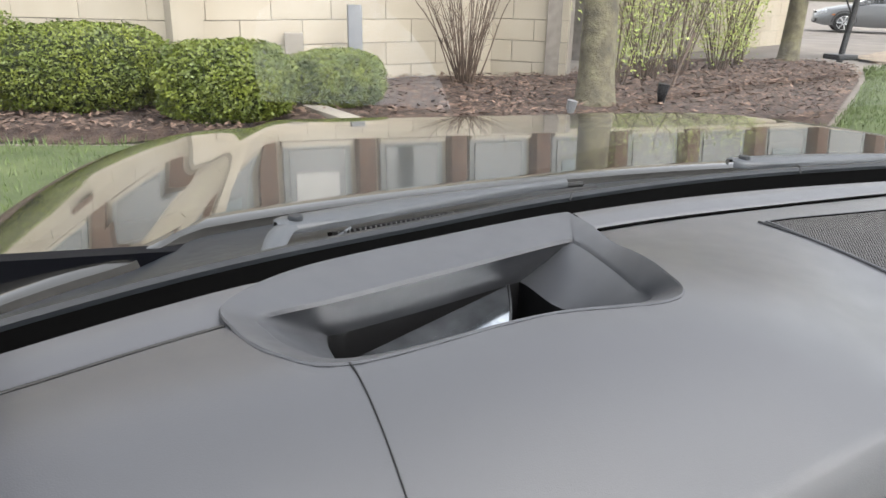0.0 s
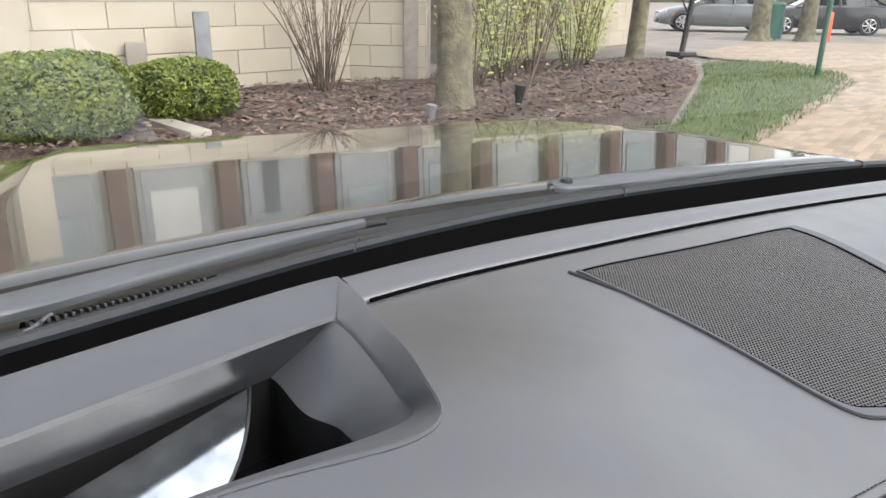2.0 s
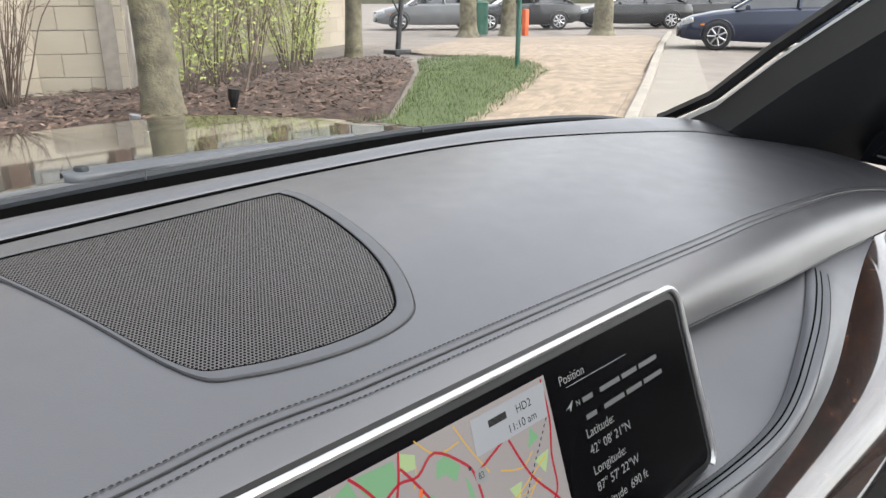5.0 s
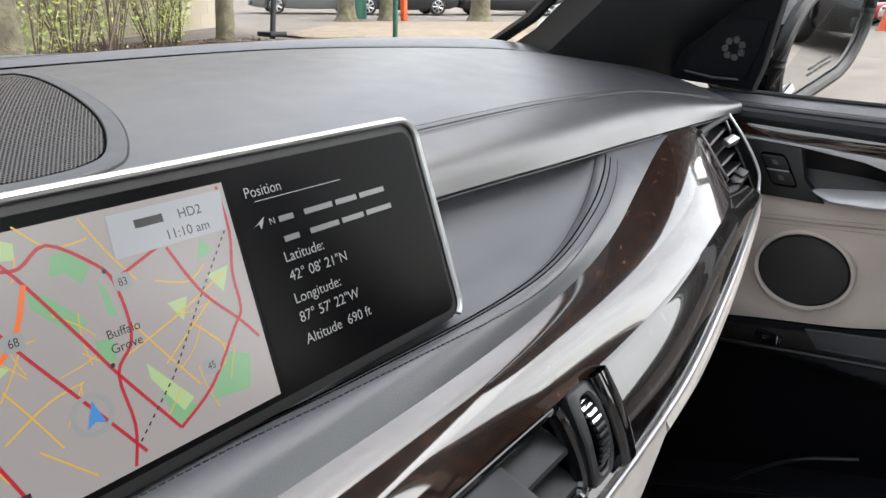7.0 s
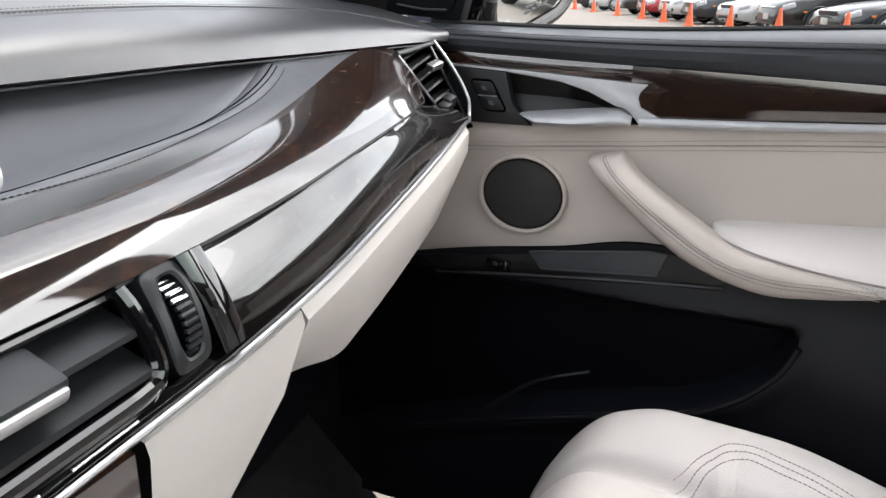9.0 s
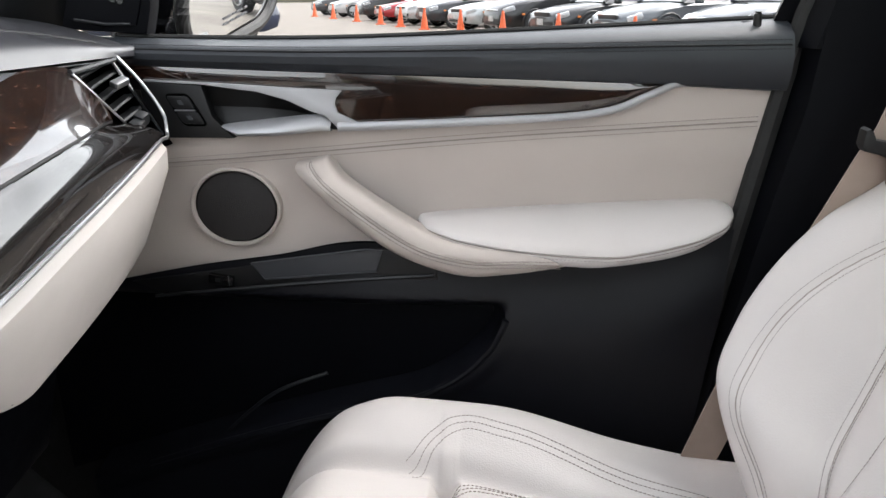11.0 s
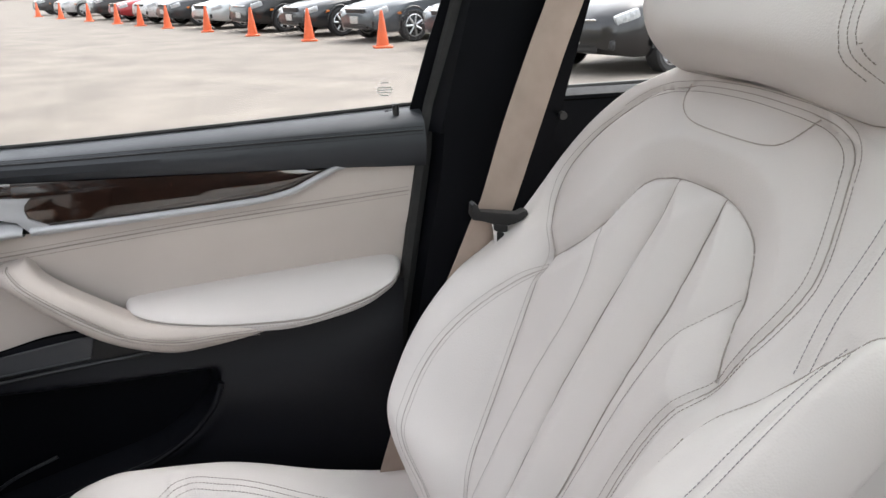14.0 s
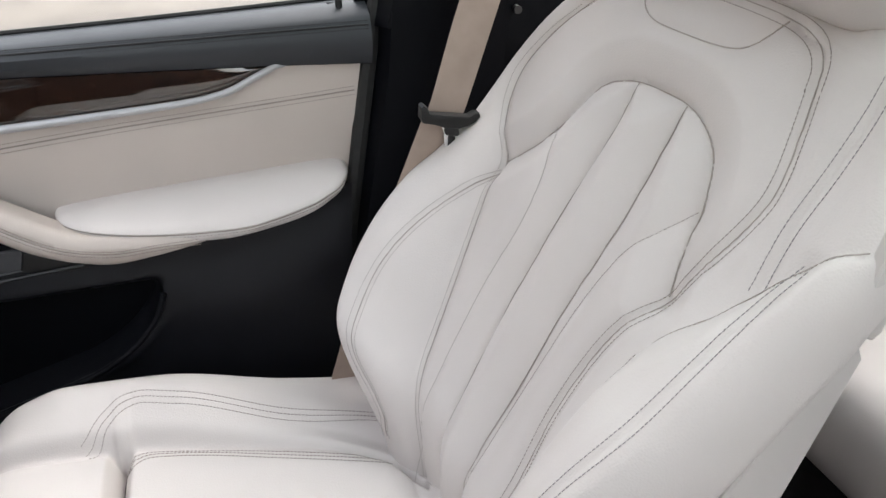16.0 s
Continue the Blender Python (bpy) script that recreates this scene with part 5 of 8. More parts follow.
pipe_l = along([(-0.06, 0.032), (0.0, 0.049), (0.085, 0.078), (0.13, 0.104), (0.18, 0.122), (0.23, 0.138), (0.31, 0.163), (0.347, 0.177), (0.375, 0.201), (0.405, 0.223), (0.44, 0.230), (0.484, 0.210), (0.517, 0.177), (0.547, 0.134), (0.559, 0.09), (0.60, 0.04)])
pipe_r = along([(-0.06, 0.112), (0.09, 0.114), (0.155, 0.113), (0.229, 0.105), (0.303, 0.113), (0.363, 0.138), (0.40, 0.154), (0.438, 0.164), (0.46, 0.164), (0.488, 0.156), (0.53, 0.140), (0.547, 0.129), (0.557, 0.098), (0.60, 0.04)])
pipe_at = lambda u, v: (pipe_l if u > 0 else pipe_r)(v)[0]
# upper edge of the inboard bolster, height over distance from the middle
roll_edge = along([(0.150, 0.18), (0.160, 0.28), (0.167, 0.335), (0.188, 0.370), (0.200, 0.396), (0.213, 0.421), (0.228, 0.442), (0.25, 0.462), (0.30, 0.50)])
bolster_out = along([(-0.06, 0.045), (0.0, 0.062), (0.06, 0.078), (0.12, 0.085), (0.20, 0.080), (0.27, 0.060), (0.32, 0.036), (0.38, 0.014), (0.46, 0.004), (0.60, 0.0)])


def seam_set(lines):
    return [[Vector((p[0], p[1], 0)) for p in spline([(a, b, 0) for a, b in line], 6)] for line in lines]


arch = [(0.176, 0.346), (0.136, 0.378), (0.106, 0.420), (0.084, 0.460), (0.046, 0.477), (0.000, 0.481), (-0.042, 0.479), (-0.075, 0.467), (-0.094, 0.452), (-0.109, 0.424), (-0.117, 0.395), (-0.130, 0.358)]
flutes = [[(0.036, 0.478), (0.030, 0.440), (0.031, 0.395), (0.033, 0.330), (0.037, 0.250), (0.036, 0.200), (0.029, 0.140), (0.018, 0.06), (0.012, -0.02)],
          [(-0.036, 0.479), (-0.042, 0.430), (-0.046, 0.380), (-0.043, 0.330), (-0.039, 0.280), (-0.039, 0.205), (-0.038, 0.145), (-0.042, 0.07), (-0.044, -0.02)]]
tucks = [[(0.112, 0.408), (0.086, 0.385), (0.073, 0.357), (0.068, 0.315), (0.075, 0.240), (0.072, 0.170), (0.064, 0.12), (0.054, 0.0)],
         [(-0.110, 0.418), (-0.095, 0.390), (-0.078, 0.358), (-0.065, 0.315), (-0.057, 0.260), (-0.050, 0.19), (-0.050, 0.10), (-0.050, 0.0)]]
tag = [(0.090, 0.562), (0.078, 0.541), (0.053, 0.529), (0.007, 0.526), (-0.051, 0.527), (-0.075, 0.535), (-0.090, 0.557)]
bol_l = [(0.168, 0.334), (0.177, 0.315), (0.186, 0.268), (0.186, 0.220), (0.177, 0.170), (0.160, 0.130), (0.140, 0.095), (0.113, 0.066), (0.095, 0.03)]
roll_r = [(-0.218, 0.428), (-0.216, 0.410), (-0.216, 0.372), (-0.217, 0.331), (-0.216, 0.287), (-0.209, 0.241), (-0.204, 0.20), (-0.198, 0.12), (-0.190, 0.02)]
shoulder_r = [(-0.182, 0.548), (-0.187, 0.520), (-0.190, 0.480), (-0.191, 0.438), (-0.197, 0.400)]
faint_r = [(-0.166, 0.322), (-0.164, 0.295), (-0.161, 0.255), (-0.156, 0.20), (-0.148, 0.12)]
DEEP = seam_set([arch] + flutes)
THIN = seam_set(tucks + [tag, bol_l, roll_r, shoulder_r])
SEGS = {}


def near_line(u, v, lines):
    key = id(lines)
    if key not in SEGS:
        a = np.array([(p.x, p.y) for line in lines for p in line[:-1]])
        b = np.array([(p.x, p.y) for line in lines for p in line[1:]])
        SEGS[key] = (a, b - a, np.maximum(((b - a) ** 2).sum(1), 1e-12))
    a, d, dd = SEGS[key]
    q = np.array((u, v)) - a
    t = np.clip((q * d).sum(1) / dd, 0, 1)
    return float(np.sqrt(((q - d * t[:, None]) ** 2).sum(1).min()))


def back_shape(u, v):
    """How far the backrest's skin stands out, u across and v up."""
    w, pu = half_at(u, v), pipe_at(u, v)
    a = abs(u)
    rise = bolster_out(v)[0] * (1 - (0.55 * smooth01((0.13 - v) / 0.14) if u > 0 else 0.36))
    h = 0.0
    if a > pu:
        t = min(1.0, (a - pu) / max(w - pu, 0.01))
        h = rise * math.sin(min(1.0, max(0.0, t - 0.07) * 1.34) * math.pi / 2) ** 0.95
        if t > 0.72:
            e = (t - 0.72) / 0.28
            h -= (0.5 * rise + 0.045) * (1 - math.sqrt(max(0.0, 1 - e * e)))
    # the inboard shoulder falls away behind its seam
    if u < 0 and a > pu:
        h -= 0.006 * smooth01((a - pu) / 0.05) * smooth01((v - 0.33) / 0.08)
    # padding drawn in at the seams
    h -= 0.0175 * (1 - min(1.0, near_line(u, v, DEEP) / 0.034) ** 0.55)
    h -= 0.0034 * (1 - min(1.0, near_line(u, v, THIN) / 0.014) ** 0.55)
    h -= 0.0055 * (1 - min(1.0, abs(a - pu) / 0.016) ** 0.55) * smooth01((0.575 - v) / 0.02)
    # the inboard bolster laps over the shoulder
    if u < -0.14:
        k = roll_edge(a)[0] - v
        if k > 0:
            h += 0.013 * min(1.0, k / 0.045) ** 0.5 * smooth01((a - 0.145) / 0.030)
    # shoulder rolls back at the top
    if v > 0.53:
        h -= 0.9 * (v - 0.53) ** 2 * 4
    h -= 0.060 * smooth01((0.115 - v) / 0.14) * (0.35 + 0.65 * smooth01((u + 0.16) / 0.12))
    h += 0.006 + 0.012 * smooth01((v - 0.15) / 0.25) * (1 - 0.5 * min(1, a / 0.2) ** 2)
    return h


passenger_seat = thing("passenger_seat", (0.375, 0.05, 0.40), "ivory leather front seat with fluted backrest and stitched seams", "car seat")
rows = []
NU, NV = 230, 230
for j in range(NV + 1):
    v = -0.06 + 0.655 * j / NV
    row = []
    for i in range(NU + 1):
        s = 2 * i / NU - 1
        u = half_at(s, v) * math.sin(s * math.pi / 2 * 0.98) / math.sin(math.pi / 2 * 0.98)
        row.append(on_back(u, v, back_shape(u, v)))
    # the sides run back to the shell
    first, last = row[0], row[-1]
    row = [first - ST_N * 0.060 + Vector((0.10, 0, 0)), first - ST_N * 0.008 + Vector((0.006, 0, 0))] + row + [last - ST_N * 0.05, last - ST_N * 0.11 - Vector((0.02, 0, 0))]
    rows.append(row)
top = rows[-1]
rows.append([p - ST_N * 0.03 + ST_V * 0.012 for p in top])
rows.append([p - ST_N * 0.08 + ST_V * 0.010 for p in top])
bm = loft(rows)
skin = BVHTree.FromBMesh(bm)
backrest = part("backrest", bm, IVORY, passenger_seat, "fluted ivory leather backrest", auto=60)
part("back_shell", loft([[on_back(u, v, -0.115 - 0.015 * math.cos(u / w * 1.4)) for u in np.linspace(0.10 - w, w, 14)] for v, w in ((-0.05, 0.20), (0.1, 0.262), (0.3, 0.262), (0.45, 0.245), (0.55, 0.18), (0.60, 0.13))]), SEATSHELL, passenger_seat, "ivory plastic back of the seat")


def seat_line(pairs, lift=0.0):
    """Points laid on the backrest's skin."""
    out = []
    for u, v in pairs:
        hit = skin.ray_cast(on_back(u, v, 0.30), -ST_N)[0]
        out.append(((hit or on_back(u, v, back_shape(u, v))) - ST_O).dot(ST_N))
    even_out = [sum(out[max(0, i - 3):i + 4]) / len(out[max(0, i - 3):i + 4]) for i in range(len(out))]
    return [on_back(u, v, max(o, e) + lift) for (u, v), o, e in zip(pairs, out, even_out)]


def beside(line, off):
    """The same line in the seat's plane, off metres to its side."""
    out = []
    for i, p in enumerate(line):
        d = (line[min(i + 1, len(line) - 1)] - line[max(i - 1, 0)]).normalized()
        out.append((p.x - d.y * off, p.y + d.x * off))
    return out


fine = dict(up=ST_N, r=0.00035, lift=0.0003, pitch=0.0036, length=0.0029)
thread = bmesh.new()
for sgn in (1, -1):
    for off in (0.006, -0.006):
        pairs = [(sgn * (pipe_at(sgn, v) + off), v) for v in np.linspace(0.0, 0.520, 160)]
        stitches(seat_line(pairs), 0, thread, **fine)
over_top = seam_set([[(-pipe_r(0.520)[0], 0.520), (-0.137, 0.537), (-0.122, 0.550), (-0.095, 0.558), (-0.05, 0.562), (0.0, 0.564), (0.06, 0.562), (0.105, 0.555), (0.145, 0.540), (pipe_l(0.520)[0], 0.520)]])[0]
for off in (0.006, -0.006):
    stitches(seat_line(beside(over_top, off)), 0, thread, **fine)
part("stitching", thread, THREADI, backrest, "double rows of seam thread", kind="stuff")
part("seam", tube(seat_line([(p.x, p.y) for p in over_top], 0.0001), 0.0005, sides=4), SEAMDARK, backrest)
thread = bmesh.new()
for line in seam_set(tucks + [faint_r]):
    stitches(seat_line([(p.x, p.y) for p in line]), 0, thread, **fine)
part("stitching", thread, THREADI, backrest, kind="stuff")


thread, dark = bmesh.new(), bmesh.new()
for line, gap, bm_t in zip(seam_set([bol_l, roll_r, shoulder_r]), (0.0042, 0.0048, 0.0048), (thread, dark, dark)):
    stitches(seat_line(beside(line, gap)), 0, bm_t, **fine)
    stitches(seat_line(beside(line, -gap)), 0, bm_t, **fine)
part("stitching", thread, THREADI, backrest, kind="stuff")
part("stitching", dark, THREADG, backrest, "grey-violet double rows of thread", kind="stuff")
# seams where two pieces of leather meet
for line, lift in [(q, 0.0003) for q in DEEP] + [(THIN[2], 0.0002), (THIN[3], 0.0001)]:
    part("seam", tube(seat_line([(p.x, p.y) for p in line], lift), 0.0006, sides=5), SEAMDARK, backrest)
part("seam", tube(seat_line([(-a, roll_edge(a)[0] + 0.0015) for a in np.linspace(0.166, 0.238, 40)], 0.0002), 0.0005, sides=4), SEAMDARK, backrest)
for sgn in (1, -1):
    part("seam", tube(seat_line([(sgn * pipe_at(sgn, v), v) for v in np.linspace(0.0, 0.520, 150)], 0.0001), 0.0005, sides=4), SEAMDARK, backrest)

# headrest
rows = []
for j in range(41):
    t = 0.5 - 0.5 * math.cos(math.pi * j / 40)
    v = 0.572 + 0.20 * t
    w = 0.176 * (1 - 0.10 * (2 * t - 1) ** 6) * (0.86 + 0.14 * smooth01(t / 0.35))
    end = max(0.0, 1 - abs(2 * t - 1) ** 9) ** 0.5
    row = []
    for k in range(64):
        a = 2 * math.pi * k / 64
        ca, sa = math.cos(a), math.sin(a)
        x = w * math.copysign(abs(ca) ** 0.42, ca) * (0.90 + 0.10 * end)
        wing = 0.014 * smooth01((abs(x) - 0.115) / 0.05) if sa > 0 else 0.0
        n = 0.052 * math.copysign(abs(sa) ** 0.5, sa) * end + 0.020 + wing * end
        row.append(on_back(x - 0.010, v - 0.012 * smooth01(-x / 0.15) * (1 - t), n))
    rows.append(row)
bm = loft(rows, closed=True, cap=True)
head_skin = BVHTree.FromBMesh(bm)
headrest = part("headrest", bm, IVORY, passenger_seat, "ivory leather headrest", auto=50)
thread = bmesh.new()
head_on = lambda u, v: head_skin.ray_cast(on_back(u, v, 0.30), -ST_N)[0]
head_line = spline([(-0.118, 0.76, 0), (-0.118, 0.70, 0), (-0.121, 0.645, 0), (-0.128, 0.615, 0), (-0.136, 0.596, 0), (-0.147, 0.584, 0), (-0.160, 0.578, 0)], 6)
for off in (-0.008, 0.0, 0.008):
    pts = [head_on(p.x + off, p.y - 0.3 * off * (p.x < -0.14)) for p in head_line]
    stitches([p for p in pts if p], 0, thread, **fine)
part("stitching", thread, THREADI, headrest, "three rows of seam thread", kind="stuff")
for x in (-0.05, 0.07):
    part("headrest_post", tube([on_back(x, 0.54, -0.02), on_back(x, 0.62, -0.01)], 0.006, sides=10), CHROME, headrest)

# cushion: raised sides, a middle panel and a thigh block in front
panel_edge = along([(-0.20, 0.020), (-0.150, 0.030), (-0.128, 0.060), (-0.105, 0.090), (-0.036, 0.128), (0.06, 0.151), (0.145, 0.168), (0.158, 0.168), (0.166, 0.166), (0.172, 0.166), (0.180, 0.169), (0.22, 0.172), (0.29, 0.178), (0.36, 0.175)])


def cushion_top(x, y):
    u = abs(x - 0.375)
    e = panel_edge(y)[0]
    z = 0.655 + 0.012 * smooth01((y - 0.0) / 0.25)
    z += 0.034 * smooth01((u - e + 0.02) / 0.085) * smooth01((0.34 - y) / 0.12)
    z -= 0.085 * smooth01((u - 0.228) / 0.06) ** 2
    z -= 0.060 * max(0.0, (y - 0.27) / 0.07) ** 2.2 if y > 0.27 else 0
    z -= (0.034 * smooth01((u - e + 0.01) / 0.05) + 0.006) * smooth01((0.12 - y) / 0.27)
    if y > -0.14:
        z -= 0.014 * math.exp(-((u - e) / 0.0085) ** 2)
    mid = smooth01((e + 0.012 - u) / 0.024)
    z -= smooth01((e + 0.004 - u) / 0.010) * 0.040 * (1 - min(1.0, abs(y - 0.169) / 0.014) ** 0.65)
    z -= mid * 0.010 * (1 - min(1.0, abs(y + 0.128) / 0.022) ** 0.5)
    z += mid * 0.007 + (1 - mid) * 0.012 * smooth01((y + 0.02) / 0.16)
    return z


rows = []
for j in range(261):
    y = -0.20 + 0.545 * j / 260
    hw = 0.262 + 0.012 * math.sin(math.pi * (j / 260)) - 0.030 * smooth01((y - 0.24) / 0.11)
    row = []
    for i in range(241):
        s = 2 * i / 240 - 1
        x = 0.375 + hw * math.sin(s * math.pi / 2 * 0.97) / math.sin(math.pi / 2 * 0.97)
        row.append((x, y, cushion_top(x, y)))
    row = [(row[0][0] + 0.01, y, 0.47), (row[0][0] - 0.002, y, 0.56)] + row + [(row[-1][0] + 0.002, y, 0.56), (row[-1][0] - 0.01, y, 0.47)]
    rows.append(row)
front = rows[-1]
rows.append([(p[0], p[1] + 0.012, p[2] - 0.03) for p in front])
rows.append([(p[0], p[1] + 0.005, min(p[2] - 0.03, 0.52)) for p in front])
bm = loft(rows)
cushion_skin = BVHTree.FromBMesh(bm)
cushion = part("cushion", bm, IVORY, passenger_seat, "ivory leather seat cushion with raised sides and a thigh block", auto=60)
thread = bmesh.new()
on_cushion = lambda x, y: cushion_skin.ray_cast(Vector((x, y, 1.0)), Vector((0, 0, -1)))[0] or Vector((x, y, cushion_top(x, y)))


def cushion_stitch(points, gaps):
    line = spline([(a, b, 0) for a, b in points], 10)
    for sgn in (1, -1):
        for off in gaps:
            stitches([on_cushion(0.375 + sgn * (a - 0.375), b) for a, b in beside(line, off)], 0, thread, r=0.00055, lift=0.0004)


cushion_stitch([(0.546, 0.205), (0.552, 0.195), (0.569, 0.180), (0.586, 0.152), (0.580, 0.115), (0.573, 0.075), (0.554, -0.006), (0.537, -0.095), (0.522, -0.139)], (-0.007, 0.0, 0.007))
cushion_stitch([(0.512, 0.160), (0.524, 0.145), (0.524, 0.120), (0.512, 0.062), (0.482, -0.033), (0.455, -0.110)], (-0.005, 0.0, 0.005))
part("stitching", thread, THREADI, cushion, kind="stuff")
part("seam", tube([on_cushion(0.375 + t, 0.169) + Vector((0, 0, 0.001)) for t in np.linspace(-0.155, 0.155, 30)], 0.0022, sides=6), THREADB, cushion)
part("seat_base", box((0.46, 0.46, 0.16), (0.375, 0.03, 0.46), 0.02), MATT, passenger_seat, "dark seat base on the floor")
# hinge covers at the inboard side of the backrest
for outline in ([(-0.3350, 1.0560), (-0.3270, 1.0420), (-0.3206, 1.0152), (-0.3153, 1.0000), (-0.3178, 0.9944), (-0.3360, 0.9854), (-0.3418, 0.9907), (-0.3455, 1.0163), (-0.3430, 1.0400)],
                [(-0.3079, 0.9845), (-0.3105, 0.9891), (-0.3291, 0.9811), (-0.3331, 0.9737), (-0.3196, 0.9279), (-0.3007, 0.8663), (-0.2931, 0.8414), (-0.2400, 0.8592), (-0.2666, 0.9043), (-0.2944, 0.9597)]):
    part("side_cover", slab([(0.129, y, z) for y, z in outline], (0.028, 0, 0), 0.0035, seg=3), SEATSHELL, passenger_seat, "ivory plastic cover of the backrest hinge")
part("cover_joint", box((0.010, 0.016, 0.016), (0.158, -0.339, 0.975), 0.003), SEATSHELL, passenger_seat)
# ---- seat belt and middle pillar ----
seat_belt = thing("seat_belt", (0.70, -0.30, 0.6), "beige webbing seat belt with a black tongue at the pillar", "seat belt")
rows = []
for x, yf, yr, z, drop in ((0.690, -0.378, -0.427, 1.46, 0.0), (0.684, -0.326, -0.375, 1.29, 0.0), (0.680, -0.312, -0.361, 1.229, 0.001), (0.660, -0.279, -0.326, 1.160, 0.006), (0.635, -0.240, -0.287, 1.078, 0.007), (0.613, -0.207, -0.250, 0.998, 0.008),
                           (0.612, -0.196, -0.239, 0.975, 0.012), (0.614, -0.172, -0.214, 0.914, 0.016), (0.616, -0.120, -0.160, 0.790, 0.018), (0.612, -0.075, -0.110, 0.66, 0.018), (0.606, -0.050, -0.085, 0.58, 0.018)):
    a, b, n = Vector((x, yf, z + drop * 0.5)), Vector((x + 0.006, yr, z - drop * 0.5)), Vector((0.0007, 0, 0.0002))
    rows.append([a - n, b - n, b + n, a + n])
webbing_rows = [spline([r[k] for r in rows], 5) for k in range(4)]
rows = [list(q) for q in zip(*webbing_rows)]
part("webbing", loft(rows, closed=True, cap=True), BELT, seat_belt, "beige woven webbing", auto=20)
TG = lambda a, b, out=0.0: Vector((0.600 - out, -0.2270 - a, 0.983 + b - 0.18 * a))
grip = [(-0.034, 0.010), (-0.031, 0.0125), (-0.027, 0.010), (-0.024, 0.004), (0.020, 0.004), (0.027, 0.0085), (0.032, 0.009), (0.033, 0.005), (0.027, -0.002), (0.018, -0.0075), (0.008, -0.011), (-0.008, -0.011), (-0.020, -0.0085), (-0.032, -0.008), (-0.035, -0.003)]
part("tongue_grip", slab([TG(a, b) for a, b in grip], (0.014, 0, 0), 0.0025), BLACK, seat_belt, "black belt tongue grip")
plate = slab([TG(a, b, -0.004) for a, b in ((-0.011, -0.009), (0.011, -0.009), (0.0085, -0.018), (0.0085, -0.036), (0.006, -0.040), (-0.005, -0.040), (-0.0075, -0.036), (-0.0085, -0.018))], (0.003, 0, 0), 0.0008)
plate = part("tongue_plate", plate, CHROME, seat_belt, "chrome latch plate")
part("plate_slot", slab([TG(a + 0.0002, b - 0.027, -0.0035) for a, b in rounded(0.0085, 0.014, 0.002)], (0.001, 0, 0)), BLACK, plate)
part("plate_sleeve", slab([TG(a, b - 0.0145, 0.0) for a, b in rounded(0.016, 0.009, 0.003)], (0.008, 0, 0), 0.001), BLACK, seat_belt)

middle_pillar = thing("middle_pillar", (0.72, -0.24, 0.4), "black trimmed pillar between front and rear door", "car pillar", kind="structure")
part("lower_trim", loft([[(0.745, y0 + 0.025, z), (0.712, y0 + 0.012, z), (0.700, y0 - 0.02, z), (0.698, y0 - 0.09, z), (0.705, y0 - 0.13, z), (0.745, y0 - 0.14, z)]
                         for y0, z in ((-0.10, 0.40), (-0.125, 0.62), (-0.165, 0.85), (-0.195, 1.0), (-0.203, 1.079))]), MATT, middle_pillar, "black plastic pillar trim")
part("upper_trim", loft([[(0.745, y0 + 0.03, z), (0.714, y0 + 0.014, z), (0.703, y0 - 0.02, z), (0.700, y0 - 0.09, z), (0.706, y0 - 0.135, z), (0.745, y0 - 0.15, z)]
                         for y0, z in ((-0.1985, 1.060), (-0.204, 1.079), (-0.235, 1.20), (-0.30, 1.45))]), MATT, middle_pillar, "dark cloth upper pillar trim")
part("door_seal", tube([(0.735, -0.090, 0.50), (0.738, -0.128, 0.80), (0.742, -0.166, 1.02), (0.748, -0.182, 1.09), (0.735, -0.225, 1.24), (0.715, -0.29, 1.45)], 0.011, sides=8, up=(1, 0, 0)), RUBBER, middle_pillar, "black rubber door seal")
part("window_frame", loft([[(x, y, z), (x - 0.014, y + 0.003, z), (x - 0.016, y - 0.03, z), (x + 0.01, y - 0.04, z)] for x, y, z in ((0.772, -0.155, 1.075), (0.762, -0.18, 1.16), (0.748, -0.222, 1.28), (0.728, -0.285, 1.45))]), MATT, middle_pillar, "black rear frame of the door window")
part("coat_knob", tube([(0.702, -0.338, 1.075), (0.694, -0.338, 1.075)], 0.005, sides=10), BLACK, middle_pillar)

rear_door = thing("rear_door", (0.75, -0.7, 0.45), "black topped rear car door seen past the front seat", "car door")
part("sill", loft([[(0.775, y, 1.095), (0.755, y, 1.100), (0.735, y, 1.093), (0.725, y, 1.06), (0.722, y, 1.03)] for y in np.linspace(-0.33, -1.15, 8)]), MATT, rear_door, "black leather sill")
part("panel", loft([[(0.728, y, 1.03), (0.720, y, 0.95), (0.715, y, 0.60), (0.73, y, 0.42)] for y in np.linspace(-0.33, -1.15, 8)]), MATT, rear_door, "black lower panel")
part("frame_line", tube([(0.770, -0.35, 1.098), (0.770, -1.15, 1.105)], 0.004), BLACK, rear_door)
part("sill_groove", tube([(0.7335, -0.34, 1.088), (0.7335, -1.15, 1.088)], 0.0012), PITCH, rear_door)
part("window_frame", tube([(0.765, -1.15, 1.08), (0.72, -1.25, 1.45)], 0.03, sides=6), MATT, rear_door)

rear_bench = thing("rear_bench", (0.30, -0.85, 0.40), "ivory leather rear bench partly hidden behind the front seat", "car seat")
part("cushion", box((1.25, 0.46, 0.18), (0.05, -0.93, 0.545), 0.07, seg=5), IVORY, rear_bench)
part("backrest", box((1.25, 0.18, 0.62), (0.05, -1.20, 0.90), 0.06, pose(0, 0, 0, 18), seg=4), IVORY, rear_bench)



